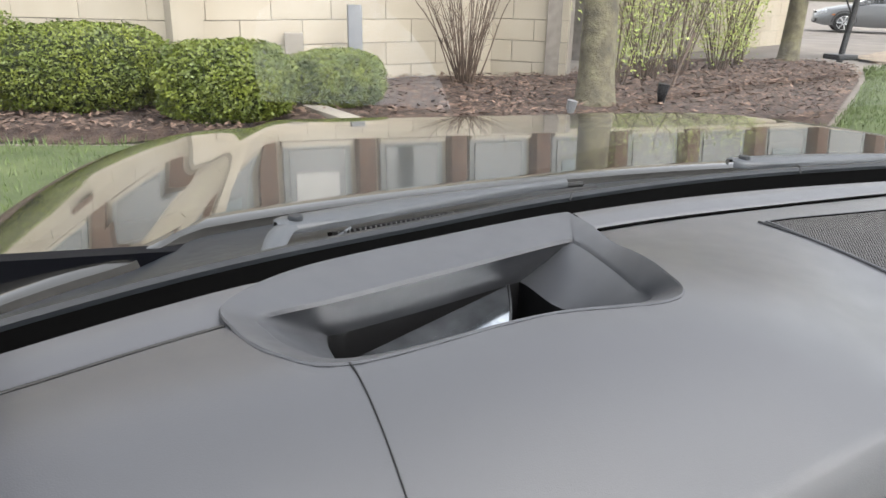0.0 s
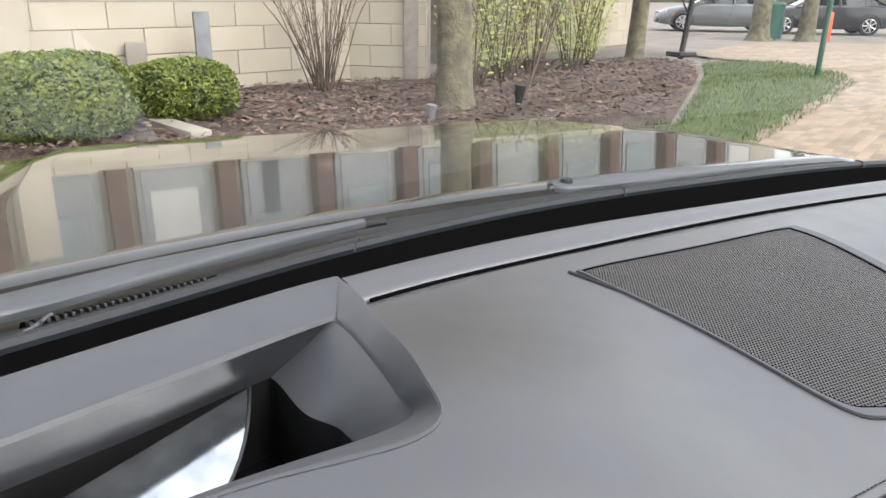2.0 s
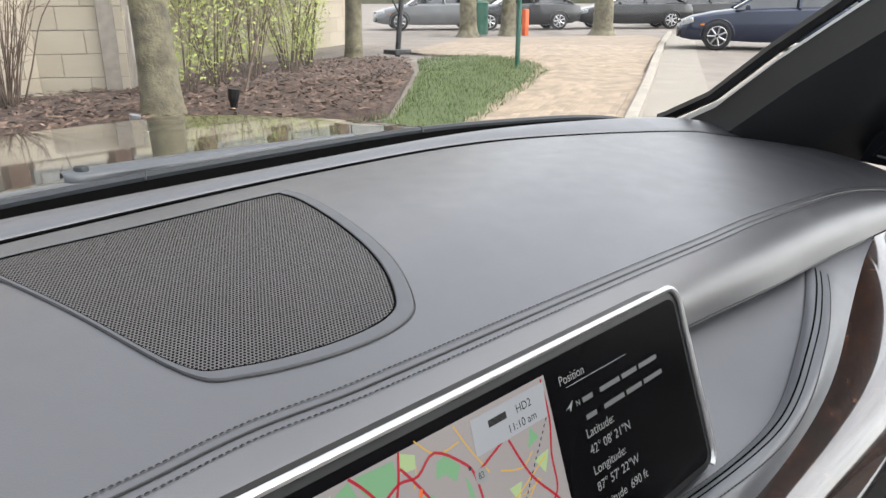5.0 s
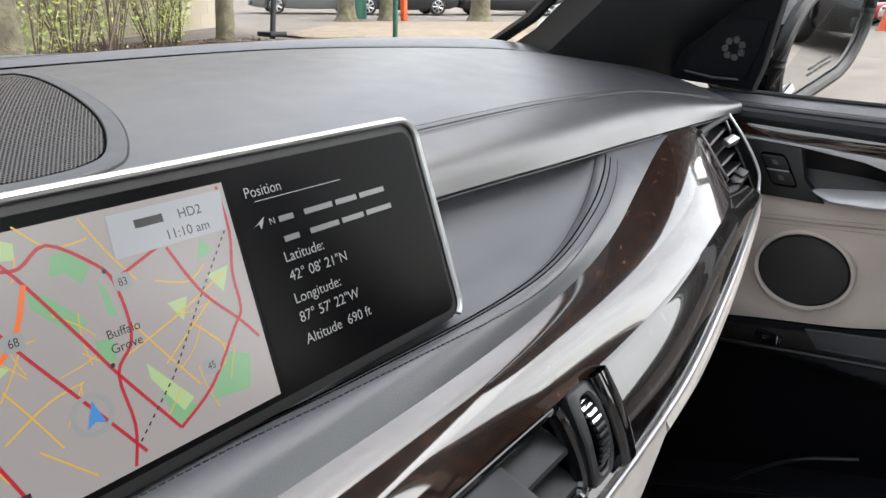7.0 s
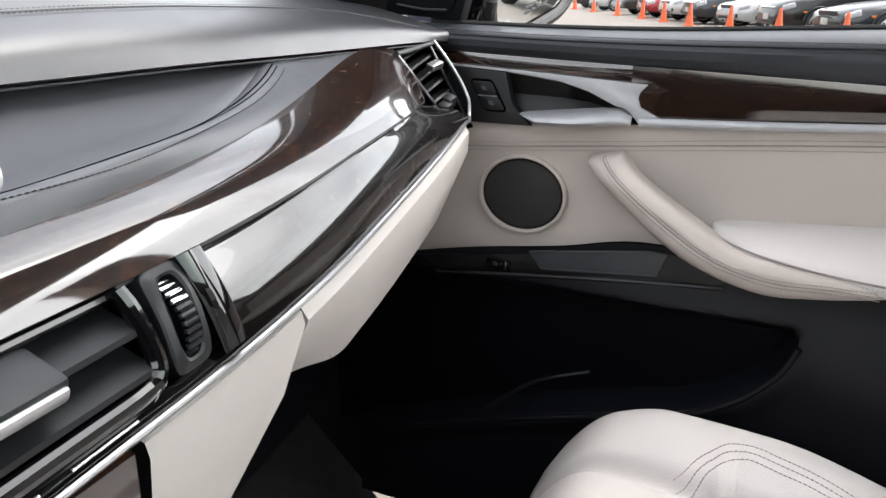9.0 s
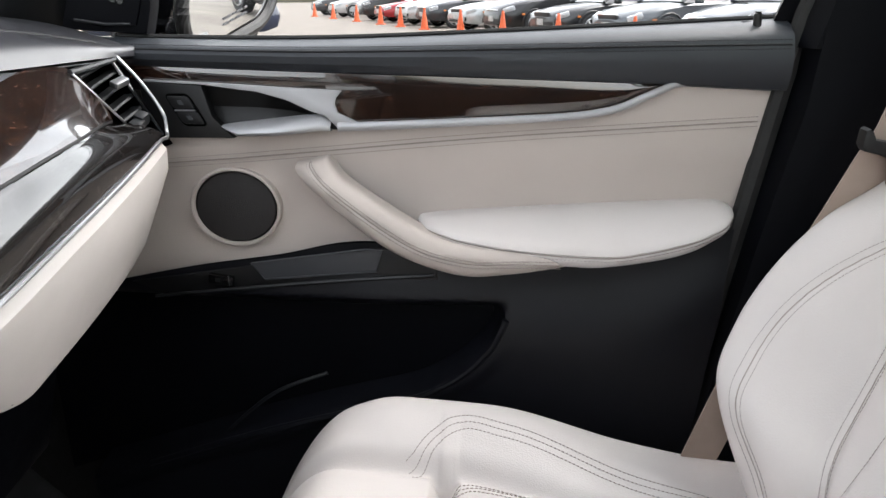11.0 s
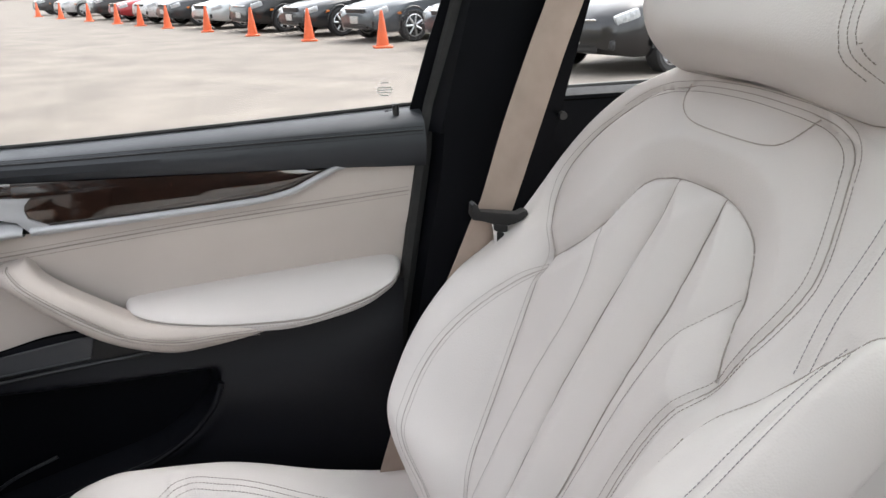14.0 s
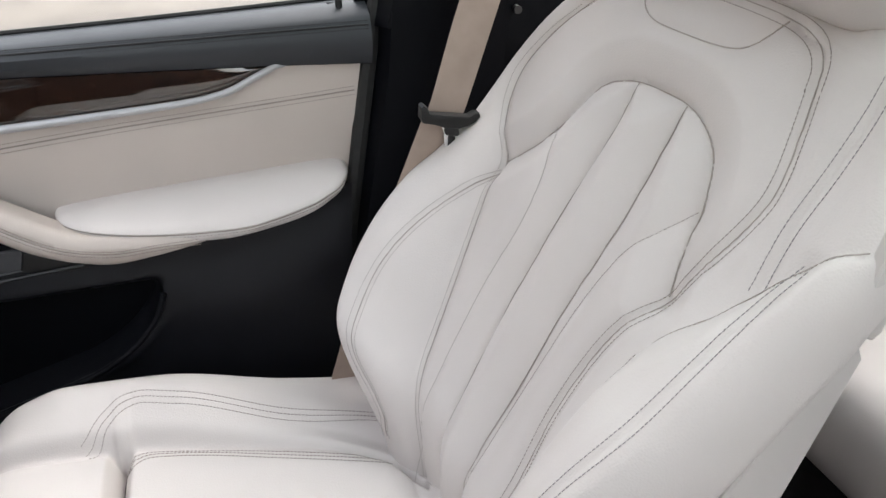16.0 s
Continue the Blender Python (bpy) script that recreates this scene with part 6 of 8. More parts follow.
# ---- car body round the cabin ----
car_floor = single("car_floor", box((1.50, 3.0, 0.03), (0, -0.35, 0.36)), CARPET, "black carpeted floor of the car", "car floor", kind="structure")
kick_panel = single("kick_panel", box((0.02, 0.44, 0.62), (0.790, 0.86, 0.68)), CARPET, "black carpeted side of the footwell", "footwell", kind="structure")
footwell = single("footwell", slab([(0.10, 0.62, 0.375), (0.74, 0.62, 0.375), (0.74, 0.95, 0.70), (0.10, 0.95, 0.70)], (0, 0.02, -0.02)), CARPET, "black carpeted footwell below the dashboard", "car floor", kind="structure")
bulkhead = single("bulkhead", box((1.60, 0.02, 0.70), (0, 0.985, 0.72)), MATT, "dark bulkhead behind the dashboard", "bulkhead", kind="structure")
# roof out of view: opening and panels are laid out to steer cabin light
ROOF_Z = 1.52
roof = thing("roof", (0, -0.4, ROOF_Z), "unseen dark headliner with a glass opening added to light the cabin", "car roof", kind="structure")
for a, b in (((1.30, 0.40, 0.03), (0, 0.02, ROOF_Z)), ((1.30, 0.35, 0.03), (0, -1.70, ROOF_Z)), ((0.14, 1.345, 0.03), (-0.585, -0.8525, ROOF_Z)), ((0.14, 1.345, 0.03), (0.585, -0.8525, ROOF_Z))):
    part("headliner", box(a, b, 0.008), HEADLINER, roof)
part("rear_blind", box((1.05, 0.84, 0.012), (0, -1.12, ROOF_Z - 0.006), 0.004), HEADLINER, roof, "unseen grey panel added to dim the rear seats")
pane = part("glass_roof", box((1.03, 1.345, 0.006), (0, -0.8525, ROOF_Z + 0.01)), PANETINT, roof, smooth=False)
pane.visible_shadow = False
tail = thing("tailgate", (0, -1.9, 0.5), "rear of the cabin with its window", "tailgate", kind="structure")
part("lower_panel", box((1.5, 0.05, 0.72), (0, -1.95, 0.72), 0.01), MATT, tail)
for x in (-0.68, 0.68):
    part("post", tube([(x, -1.95, 1.06), (x * 0.93, -1.80, 1.52)], 0.06), HEADLINER, tail)

pane = part("rear_window", slab([(-0.66, -1.945, 1.08), (0.66, -1.945, 1.08), (0.61, -1.80, 1.51), (-0.61, -1.80, 1.51)], (0, -0.005, 0)), DIMPANE, tail, "unseen rear pane with a tint added to dim the cabin", smooth=False)

# front pillars, windscreen
for sx in (1, -1):
    pil = thing("front_pillar", (sx * 0.76, 0.75, 1.08), "black trimmed windscreen pillar", "car pillar", "windscreen pillars", "structure")
    rows = []
    for y, x, z, w in ((0.86, 0.80, 1.085, 0.070), (0.78, 0.765, 1.125, 0.06), (0.70, 0.745, 1.19, 0.05), (0.58, 0.715, 1.275, 0.04), (0.42, 0.69, 1.38, 0.036), (0.20, 0.66, 1.50, 0.036)):
        rows.append([(sx * (x + 0.03), y + 0.03, z + 0.01), (sx * (x - 0.035), y + 0.012, z + 0.004), (sx * (x - 0.050), y - 0.02, z - 0.02), (sx * (x - 0.03), y - 0.09 * w / 0.06, z - 0.045 * w / 0.06),
                     (sx * (x + 0.02), y - 0.15 * w / 0.06, z - 0.06 * w / 0.06), (sx * (x + 0.05), y - 0.15 * w / 0.06, z - 0.05)])
    part("trim", loft(rows), VENTGREY, pil, "dark grey pillar trim")
    part("glass_edge", tube([(sx * (x - 0.037), y + 0.016, z + 0.008) for y, x, z in ((0.875, 0.802, 1.092), (0.86, 0.80, 1.098), (0.78, 0.765, 1.136), (0.70, 0.745, 1.20), (0.58, 0.715, 1.285), (0.42, 0.69, 1.39), (0.20, 0.66, 1.51))], 0.008), BLACK, pil)
    if sx > 0:
        part("mirror_foot", slab([(sx * 0.72, 0.72, 1.06), (sx * 0.78, 0.52, 1.06), (sx * 0.78, 0.52, 1.03), (sx * 0.72, 0.80, 1.03)], (0, 0, -0.02)), MATT, pil)

rows = []
for x in np.linspace(-0.80, 0.80, 33):
    y, z = gap_line(max(-0.79, min(0.77, x)))
    rows.append([(x * (1 - 0.16 * t), y + slot_width(x) + 0.002 + (0.12 - y - slot_width(x) - 0.002) * t, z - 0.022 + (ROOF_Z + 0.02 - z) * t + 0.05 * math.sin(math.pi * t)) for t in np.linspace(0, 1, 12)])
windscreen = single("windscreen", loft(rows), PANE, "clear curved windscreen", "windscreen", kind="structure")
windscreen.visible_shadow = False

# driver's side, unseen: a sill, and a dark door added to cut the light
driver_sill = single("driver_side", box((0.06, 2.4, 0.40), (-0.80, -0.6, 0.52), 0.02), MATT, "dark lower side of the cabin at the driver", "car side", kind="structure")
driver_door = thing("driver_door", (-0.77, 0.2, 0.45), "unseen driver door added dark to cut light and reflections", "car door", kind="structure")
part("panel", box((0.05, 2.0, 0.62), (-0.785, -0.40, 0.76), 0.015), MATT, driver_door)
part("sill", box((0.07, 2.0, 0.06), (-0.785, -0.40, 1.06), 0.02), MATT, driver_door, "black window sill")
for y in (-0.27, -1.3):
    part("post", tube([(-0.77, y, 1.05), (-0.70, y - 0.06, 1.51)], 0.05), MATT, driver_door, "black pillar")
part("rear_pane", slab([(-0.770, -0.36, 1.09), (-0.770, -1.25, 1.09), (-0.705, -1.31, 1.50), (-0.705, -0.38, 1.50)], (-0.004, 0, 0)), DIMPANE, driver_door, "unseen rear side pane with a tint added to dim the cabin", smooth=False)
driver_seat = thing("driver_seat", (-0.375, -0.25, 0.40), "ivory leather driver seat", "car seat")
part("backrest", box((0.50, 0.14, 0.62), (-0.375, -0.42, 0.98), 0.06, pose(0, 0, 0, 22), seg=4), IVORY, driver_seat)
part("cushion", box((0.50, 0.48, 0.16), (-0.375, -0.02, 0.58), 0.06, seg=4), IVORY, driver_seat)
console = thing("centre_console", (0, 0.1, 0.40), "ivory and dark wood console between the seats", "console")
part("body", box((0.20, 0.85, 0.34), (-0.01, -0.02, 0.53), 0.03, seg=3), BEIGEHARD, console)
part("lid", box((0.185, 0.34, 0.05), (-0.01, -0.24, 0.715), 0.02, seg=3), IVORY, console)

# ---- bonnet, cowl and wipers ----
PAINT = mat("dark_bronze_car_paint", (0.030, 0.029, 0.026), 0.22, metal=0.45, coat=1.0, var=0.05, vscale=3, rvar=0.02)
WIPERGREY = mat("grey_wiper_paint", (0.055, 0.060, 0.066), 0.45, var=0.06, vscale=14)
CARGREY = mat("grey_cowl_plastic", (0.014, 0.0165, 0.020), 0.42, spec=0.3, var=0.1, vscale=14, bump=0.1, bscale=900)


bonnet_rear = even([(-0.93, 0.84), (-0.755, 0.915), (-0.629, 0.985), (-0.50, 1.050), (-0.30, 1.118), (-0.10, 1.165), (0.10, 1.185), (0.40, 1.185), (0.65, 1.15), (0.80, 1.09), (0.93, 0.98)], 0.08)


def bonnet_z(x, y):
    s = (y - 1.05) / 1.05
    z = 1.062 - 0.055 * s - 0.10 * max(0.0, s - 0.45) ** 2
    a = abs(x)
    z += 0.020 * smooth01((0.66 - 0.10 * s - a) / 0.07) * (1 - 0.2 * s)
    z -= 0.10 * max(0.0, (a - 0.62) / 0.35) ** 2
    return z


rows = []
for i in range(90):
    x = -0.93 + 1.86 * i / 89
    y0 = bonnet_rear(x)[0]
    y1 = 2.08 - 0.30 * (abs(x) / 0.93) ** 2.5
    rows.append([(x, y0, bonnet_z(x, y0) - 0.03), (x, y0 + 0.004, bonnet_z(x, y0) - 0.004)] + [(x, y0 + 0.012 + (y1 - y0) * t, bonnet_z(x, y0 + (y1 - y0) * t)) for t in np.linspace(0, 1, 36)] + [(x, y1 + 0.06, bonnet_z(x, y1) - 0.06), (x, y1 + 0.10, bonnet_z(x, y1) - 0.25)])
bonnet = thing("bonnet", (0, 1.5, 0.95), "dark glossy car bonnet mirroring a facade", "bonnet")
part("panel", loft(rows), PAINT, bonnet)
for sx in (1, -1):
    rows = [[(sx * 0.92, y, z), (sx * 0.955, y, z - 0.03), (sx * 0.968, y, z - 0.12), (sx * 0.968, y, 0.45)] for y, z in ((0.75, 1.02), (1.0, 1.0), (1.5, 0.95), (1.9, 0.86), (2.1, 0.7))]
    part("wing", loft(rows), PAINT, bonnet)
# outer door skins below the windows
for sx in (1, -1):
    body_side = single("body_side", slab([(sx * 0.93, 0.75, 1.02), (sx * 0.88, -1.2, 1.06), (sx * 0.90, -2.0, 1.0), (sx * 0.95, -2.0, 0.35), (sx * 0.95, 0.75, 0.35)], (sx * -0.02, 0, 0)), PAINT, "dark glossy outer side of the car", "car side", "car sides", "structure")

cowl = thing("cowl", (0, 1.03, 1.05), "grey plastic cowl below the windscreen", "cowl")
rows = []
for x in np.linspace(-0.80, 0.78, 100):
    y, z = gap_line(max(-0.79, min(0.77, x)))
    w, yb = slot_width(x), bonnet_rear(x)[0]
    zb = bonnet_z(x, yb) - 0.012
    row = [(x, y + w, z - 0.024), (x, y + w + 0.001, z - 0.0125), (x, y + w + 0.005, z - 0.0095), (x, y + w + 0.013, z - 0.0105), (x, y + w + 0.022, z - 0.0165), (x, y + w + 0.034, z - 0.0215)]
    rows.append(row + [(x, y + w + 0.034 + (yb + 0.006 - y - w - 0.034) * t, z - 0.0215 + (zb - z + 0.0215) * t - 0.004 * math.sin(math.pi * t)) for t in (0.25, 0.5, 0.75, 1.0)] + [(x, yb + 0.02, zb - 0.03)])
part("panel", loft(rows), CARGREY, cowl, "grey plastic panel with a raised lip")
for xs in (-0.240, 0.070, 0.422):
    y, z = gap_line(xs)[0] + slot_width(xs) - 0.0745, gap_line(xs)[1]
    part("joint", tube([(xs - 0.006, y + 0.072, z - 0.015), (xs - 0.002, y + 0.079, z - 0.0092), (xs + 0.003, y + 0.090, z - 0.0100), (xs + 0.010, y + 0.100, z - 0.017)], 0.0009), BLACK, cowl)
for k in range(24):
    x = -0.478 + 0.0050 * k
    c = Vector((x, 0.940 + 0.355 * (x + 0.478), 1.0895))
    part("vent_rib", box((0.0024, 0.015, 0.005), c, 0.0008, pose(0, 0, 0, -15, 0, 18)), BLACK, cowl)
part("vent_bed", slab([(-0.485, 0.925, 1.0875), (-0.36, 0.968, 1.0885), (-0.35, 0.992, 1.0885), (-0.485, 0.952, 1.0875)], (0, 0, -0.006)), PITCH, cowl, "black ribbed vent below the wiper")
part("glossy_ridge", tube(spline([(-0.40, 0.932, 1.091), (-0.35, 0.950, 1.096), (-0.28, 0.975, 1.101), (-0.20, 0.998, 1.103)], 6), 0.010, sides=8, flat=0.55, taper=0.7), BLACK, cowl)


def wiper(nx, ny, nz, turn, label, bent=True):
    w = thing("wiper", (nx, ny, nz), label, "wiper", "windscreen wipers")
    m = Matrix.Translation((nx, ny, nz)) @ pose(0, 0, 0, 0, 0, turn)
    foot = spline([m @ Vector(p) for p in ((0.004, 0.004, 0.004), (-0.014, -0.016, 0.003), (-0.026, -0.042, -0.003), (-0.040, -0.066, -0.008), (-0.058, -0.082, -0.012), (-0.085, -0.094, -0.018))], 5)
    if bent:
        part("arm_foot", tube(foot, 0.0125, sides=8, flat=0.35, taper=0.45), WIPERGREY, w, "grey bent wiper arm")
    rows = []
    for px, py, hw in ((-0.016, -0.004, 0.004), (-0.012, -0.001, 0.013), (-0.004, 0.002, 0.017), (0.05, 0.018, 0.0185), (0.12, 0.042, 0.0165), (0.20, 0.062, 0.011), (0.27, 0.078, 0.006), (0.33, 0.088, 0.003)):
        c, across = Vector((px, py, 0.006 - 0.030 * max(0.0, px))), Vector((-0.30, 0.95, 0.02)).normalized()
        rows.append([m @ (c + across * hw * k + Vector((0, 0, h))) for k, h in ((-1, -0.006), (-1, -0.001), (-0.8, 0.0015), (0, 0.003), (0.8, 0.0015), (1, -0.001), (1, -0.006))])
    part("arm", loft(rows), WIPERGREY, w, "broad flat grey wiper arm", auto=50)
    part("nut_cap", tube([m @ Vector((0.002, 0.002, 0.006)), m @ Vector((0.002, 0.002, 0.0105)), m @ Vector((0.002, 0.002, 0.012))], 0.0075, sides=14, taper=0.8), CARGREY, w)
    arm = [m @ Vector(p) for p in ((-0.03, -0.020, -0.004), (0.00, -0.032, -0.008), (0.03, -0.022, -0.006), (0.05, -0.006, -0.002))]
    part("hose", tube(spline(arm, 6), 0.0016), WIPERGREY, w, "thin washer hose")
    arm = [m @ Vector(p) for p in ((0.06, 0.045, -0.004), (0.20, 0.078, -0.007), (0.36, 0.10, -0.012))]
    part("blade", tube(spline(arm, 6), 0.0030, flat=1.2), RUBBER, w, "black wiper blade")
    return w


wiper(-0.515, 0.944, 1.0955, 8, "grey wiper arm with its nut beside the cowl")
wiper(0.022, 1.068, 1.104, -11, "grey wiper arm resting on the cowl", False)

# door mirror outside the passenger window
side_mirror = thing("side_mirror", (0.97, 0.48, 1.04), "black-framed door mirror with bright glass", "mirror")
mr = lambda u, v, y: (0.985 + u, 0.525 - 0.22 * u - 0.07 * v + y, 1.126 + v + 0.26 * u)
rimo = [mr(u - 0.0, v, -0.030) for u, v in rounded(0.236, 0.140, 0.066, 10)]
rows = []
for sc, y in ((1.0, -0.030), (1.06, -0.012), (1.06, 0.02), (0.95, 0.06), (0.6, 0.095), (0.05, 0.105)):
    rows.append([mr(u * sc, v * sc, y) for u, v in rounded(0.236, 0.140, 0.066, 10)])
part("housing", loft(rows, closed=True), GLOSS, side_mirror, "glossy black mirror housing")
part("rim", tube(rimo, 0.0095, sides=10, closed=True), BLACK, side_mirror)
glass_ob = part("mirror_glass", slab([mr(u, v, -0.030) for u, v in rounded(0.214, 0.116, 0.056, 10)], (0, 0.004, 0)), MIRROR, side_mirror, "bright mirror glass", smooth=False)
for dz, words in ((0.0, (0.020, 0.005, 0.016, 0.008)), (-0.0075, (0.014, 0.010, 0.010, 0.015))):
    u0 = -0.028
    for w in words:
        part("etched_word", slab([mr(u, v - 0.036 + dz, -0.0312) for u, v in ((u0, -0.0014), (u0 + w, -0.0014), (u0 + w, 0.0014), (u0, 0.0014))], (0, 0.0004, 0)), BEZEL, glass_ob, smooth=False)
        u0 += w + 0.004
part("stalk", tube(spline([(0.79, 0.53, 1.045), (0.86, 0.53, 1.045), (0.92, 0.53, 1.06)], 5), 0.022, sides=10, flat=0.7), GLOSS, side_mirror, "black mirror stalk")


# ---- outdoors: ground, beds, paths ----
LOT = mat("pale_worn_lot", (0.120, 0.104, 0.088), 0.9, col2=(0.190, 0.166, 0.141), vscale=1.1, detail=15, bump=0.12, bscale=60, bdist=0.006)
GUTTER = mat("pale_concrete_gutter", (0.205, 0.185, 0.155), 0.9, var=0.05, vscale=2, detail=8, bump=0.3, bscale=60, bdist=0.004)
PAVERS = mat("tan_paver_brick", (0.232, 0.182, 0.130), 0.85, var=0.08, vscale=2.5, bump=0.3, bscale=60, bdist=0.006)
PAVER = mat("tan_brick_paver", (0.205, 0.160, 0.115), 0.85, var=0.10, vscale=2.5, bump=0.3, bscale=60, bdist=0.006)
KERB = mat("pale_concrete_kerb", (0.225, 0.205, 0.172), 0.85, var=0.08, vscale=3, bump=0.3, bscale=80, bdist=0.004)
SOIL = mat("brown_bark_mulch", (0.021, 0.013, 0.010), 0.95, col2=(0.078, 0.051, 0.039), vscale=9, detail=8, bump=1.0, bscale=38, bdist=0.03)
CHIP = mat("bark_chip", (0.050, 0.031, 0.023), 0.9, col2=(0.17, 0.115, 0.085), vscale=4, bump=0.4, bscale=80)
GRASS = mat("lawn_soil_green", (0.045, 0.066, 0.020), 0.9, col2=(0.080, 0.104, 0.036), vscale=3, detail=8, bump=0.8, bscale=90, bdist=0.02)
BLADE = mat("grass_blade", (0.062, 0.096, 0.026), 0.6, col2=(0.115, 0.150, 0.052), vscale=3)
STONE = mat("cream_stone", (0.308, 0.270, 0.208), 0.85, col2=(0.365, 0.326, 0.262), vscale=1.3, detail=7, bump=0.3, bscale=35, bdist=0.006)
MORTAR = mat("grey_mortar", (0.200, 0.180, 0.155), 0.95, var=0.1, vscale=8, bump=0.3, bscale=90)
BOX_LEAF = mat("boxwood_leaf", (0.046, 0.068, 0.007), 0.55, col2=(0.128, 0.152, 0.016), vscale=5, detail=6)
SPRING_LEAF = mat("young_spring_leaf", (0.12, 0.17, 0.025), 0.5, col2=(0.33, 0.36, 0.10), vscale=3)
BARK = mat("greenish_bark", (0.062, 0.054, 0.040), 0.9, col2=(0.165, 0.150, 0.092), vscale=7, detail=9, bump=0.9, bscale=26, bdist=0.02)
TWIG = mat("brown_twig", (0.088, 0.063, 0.047), 0.85, var=0.2, vscale=6, bump=0.4, bscale=80)
GREENPAINT = mat("green_painted_steel", (0.010, 0.070, 0.045), 0.5, var=0.1, vscale=6, bump=0.1, bscale=60)
ORANGE = mat("orange_cone_plastic", (0.560, 0.091, 0.021), 0.55, var=0.08, vscale=4, bump=0.1, bscale=40)
GREYBOX = mat("grey_utility_steel", (0.149, 0.154, 0.160), 0.6, var=0.12, vscale=5, bump=0.1, bscale=50)
BRICK = mat("red_brown_brick", (0.090, 0.052, 0.036), 0.9, var=0.15, vscale=4, bump=0.4, bscale=30)
WINDOWDARK = mat("dark_window_glass", (0.05, 0.06, 0.065), 0.08, coat=1.0, var=0.2, vscale=1.0)
WINDOWFRAME = mat("grey_window_frame", (0.20, 0.22, 0.22), 0.6, var=0.05)
WINDOWGREY = mat("grey_blind", (0.16, 0.19, 0.20), 0.7, var=0.1, vscale=2)
WHITEPAINT = mat("white_frame_paint", (0.396, 0.391, 0.374), 0.6, var=0.04)


def vary(material, low, high):
    """Lightness that differs from piece to piece."""
    n, l = material.node_tree.nodes, material.node_tree.links
    p = n["Principled BSDF"]
    old = p.inputs["Base Color"].links[0].from_socket
    info, island, add, ramp, hue = (n.new("ShaderNode" + k) for k in ("ObjectInfo", "NewGeometry", "Math", "MapRange", "HueSaturation"))
    add.operation = "ADD"
    frac = n.new("ShaderNodeMath")
    frac.operation = "FRACT"
    l.new(info.outputs["Random"], add.inputs[0])
    l.new(island.outputs["Random Per Island"], add.inputs[1])
    l.new(add.outputs[0], frac.inputs[0])
    l.new(frac.outputs[0], ramp.inputs[0])
    ramp.inputs[3].default_value, ramp.inputs[4].default_value = low, high
    l.new(old, hue.inputs["Color"])
    l.new(ramp.outputs[0], hue.inputs["Value"])
    l.new(hue.outputs[0], p.inputs["Base Color"])


vary(PAVERS, 0.80, 1.25)
vary(STONE, 0.92, 1.08)
vary(BOX_LEAF, 0.75, 1.3)
vary(SPRING_LEAF, 0.75, 1.35)
vary(CHIP, 0.5, 1.6)


def sheet(outline, z, bump=0.0, step=0.25, name="", material=None, label="", category="", kind="structure", scale=2.0, edge=0.25):
    """Ground cover inside an outline, slightly uneven, low at its rim."""
    poly = [Vector((*p, 0)) for p in outline]
    x0, x1 = min(p.x for p in poly), max(p.x for p in poly)
    y0, y1 = min(p.y for p in poly), max(p.y for p in poly)
    nx, ny = int((x1 - x0) / step) + 2, int((y1 - y0) / step) + 2
    bm = bmesh.new()
    grid = {}
    for i in range(nx):
        for j in range(ny):
            p = Vector((x0 + i * step, y0 + j * step, 0))
            q, d = p, 9.0
            for a, b in zip(poly, poly[1:] + poly[:1]):
                e = b - a
                t = max(0.0, min(1.0, (p - a).dot(e) / e.length_squared))
                c = a + e * t
                if (c - p).length < d:
                    d, q = (c - p).length, c
            ins = inside(p, poly)
            if not ins and d > step * 0.75:
                continue
            if not ins:
                p, d = q, 0.0
            h = z * smooth01(d / edge + 0.15) + bump * (noise.noise(Vector((p.x, p.y, 0)) * scale) + 0.5 * noise.noise(Vector((p.x, p.y, 3)) * scale * 3)) * smooth01(d / edge)
            grid[i, j] = bm.verts.new((p.x, p.y, h))
    for (i, j) in list(grid):
        q = [grid.get(k) for k in ((i, j), (i + 1, j), (i + 1, j + 1), (i, j + 1))]
        if all(q):
            bm.faces.new(q)
    return single(name, bm, material, label, category, kind=kind)


bm = bmesh.new()
for a, b in ((-1, 1),):
    s = [bm.verts.new(p) for p in ((-900, -900, 0), (900, -900, 0), (900, 900, 0), (-900, 900, 0))]
    bm.faces.new(s)
ground = single("ground", bm, LOT, "pale tan worn parking lot ground", "ground", kind="structure", smooth=False)

BED = [(-7.0, 7.3), (-2.6, 6.95), (-1.2, 6.75), (0.4, 6.65), (2.5, 6.55), (4.98, 6.60), (6.6, 8.2), (8.6, 10.2), (9.9, 11.9), (9.4, 13.0), (6.5, 13.0), (3.6, 10.6), (-1.2, 10.4), (-7.0, 12.0)]
mulch_bed = sheet(BED, 0.12, 0.03, 0.14, "mulch_bed", SOIL, "brown bark mulch bed along the wall", "flower bed", scale=2.4)
LAWN_A = [(-9.0, 2.2), (0.5, 2.3), (2.0, 3.6), (4.1, 4.85), (5.8, 5.83), (8.06, 7.16), (10.1, 8.45), (11.2, 9.6), (11.9, 10.8), (12.0, 11.6), (11.2, 12.2), (10.2, 11.95), (8.65, 10.15), (6.65, 8.15), (4.98, 6.55), (2.5, 6.5), (-1.2, 6.7), (-2.6, 6.9), (-9.0, 7.2)]
lawn = sheet(LAWN_A, 0.05, 0.012, 0.12, "lawn", GRASS, "green lawn between bed and path", "lawn", scale=1.5, edge=0.3)
bm = bmesh.new()
rnd = random.Random(5)
poly = [Vector((*p, 0)) for p in LAWN_A]
n = 0
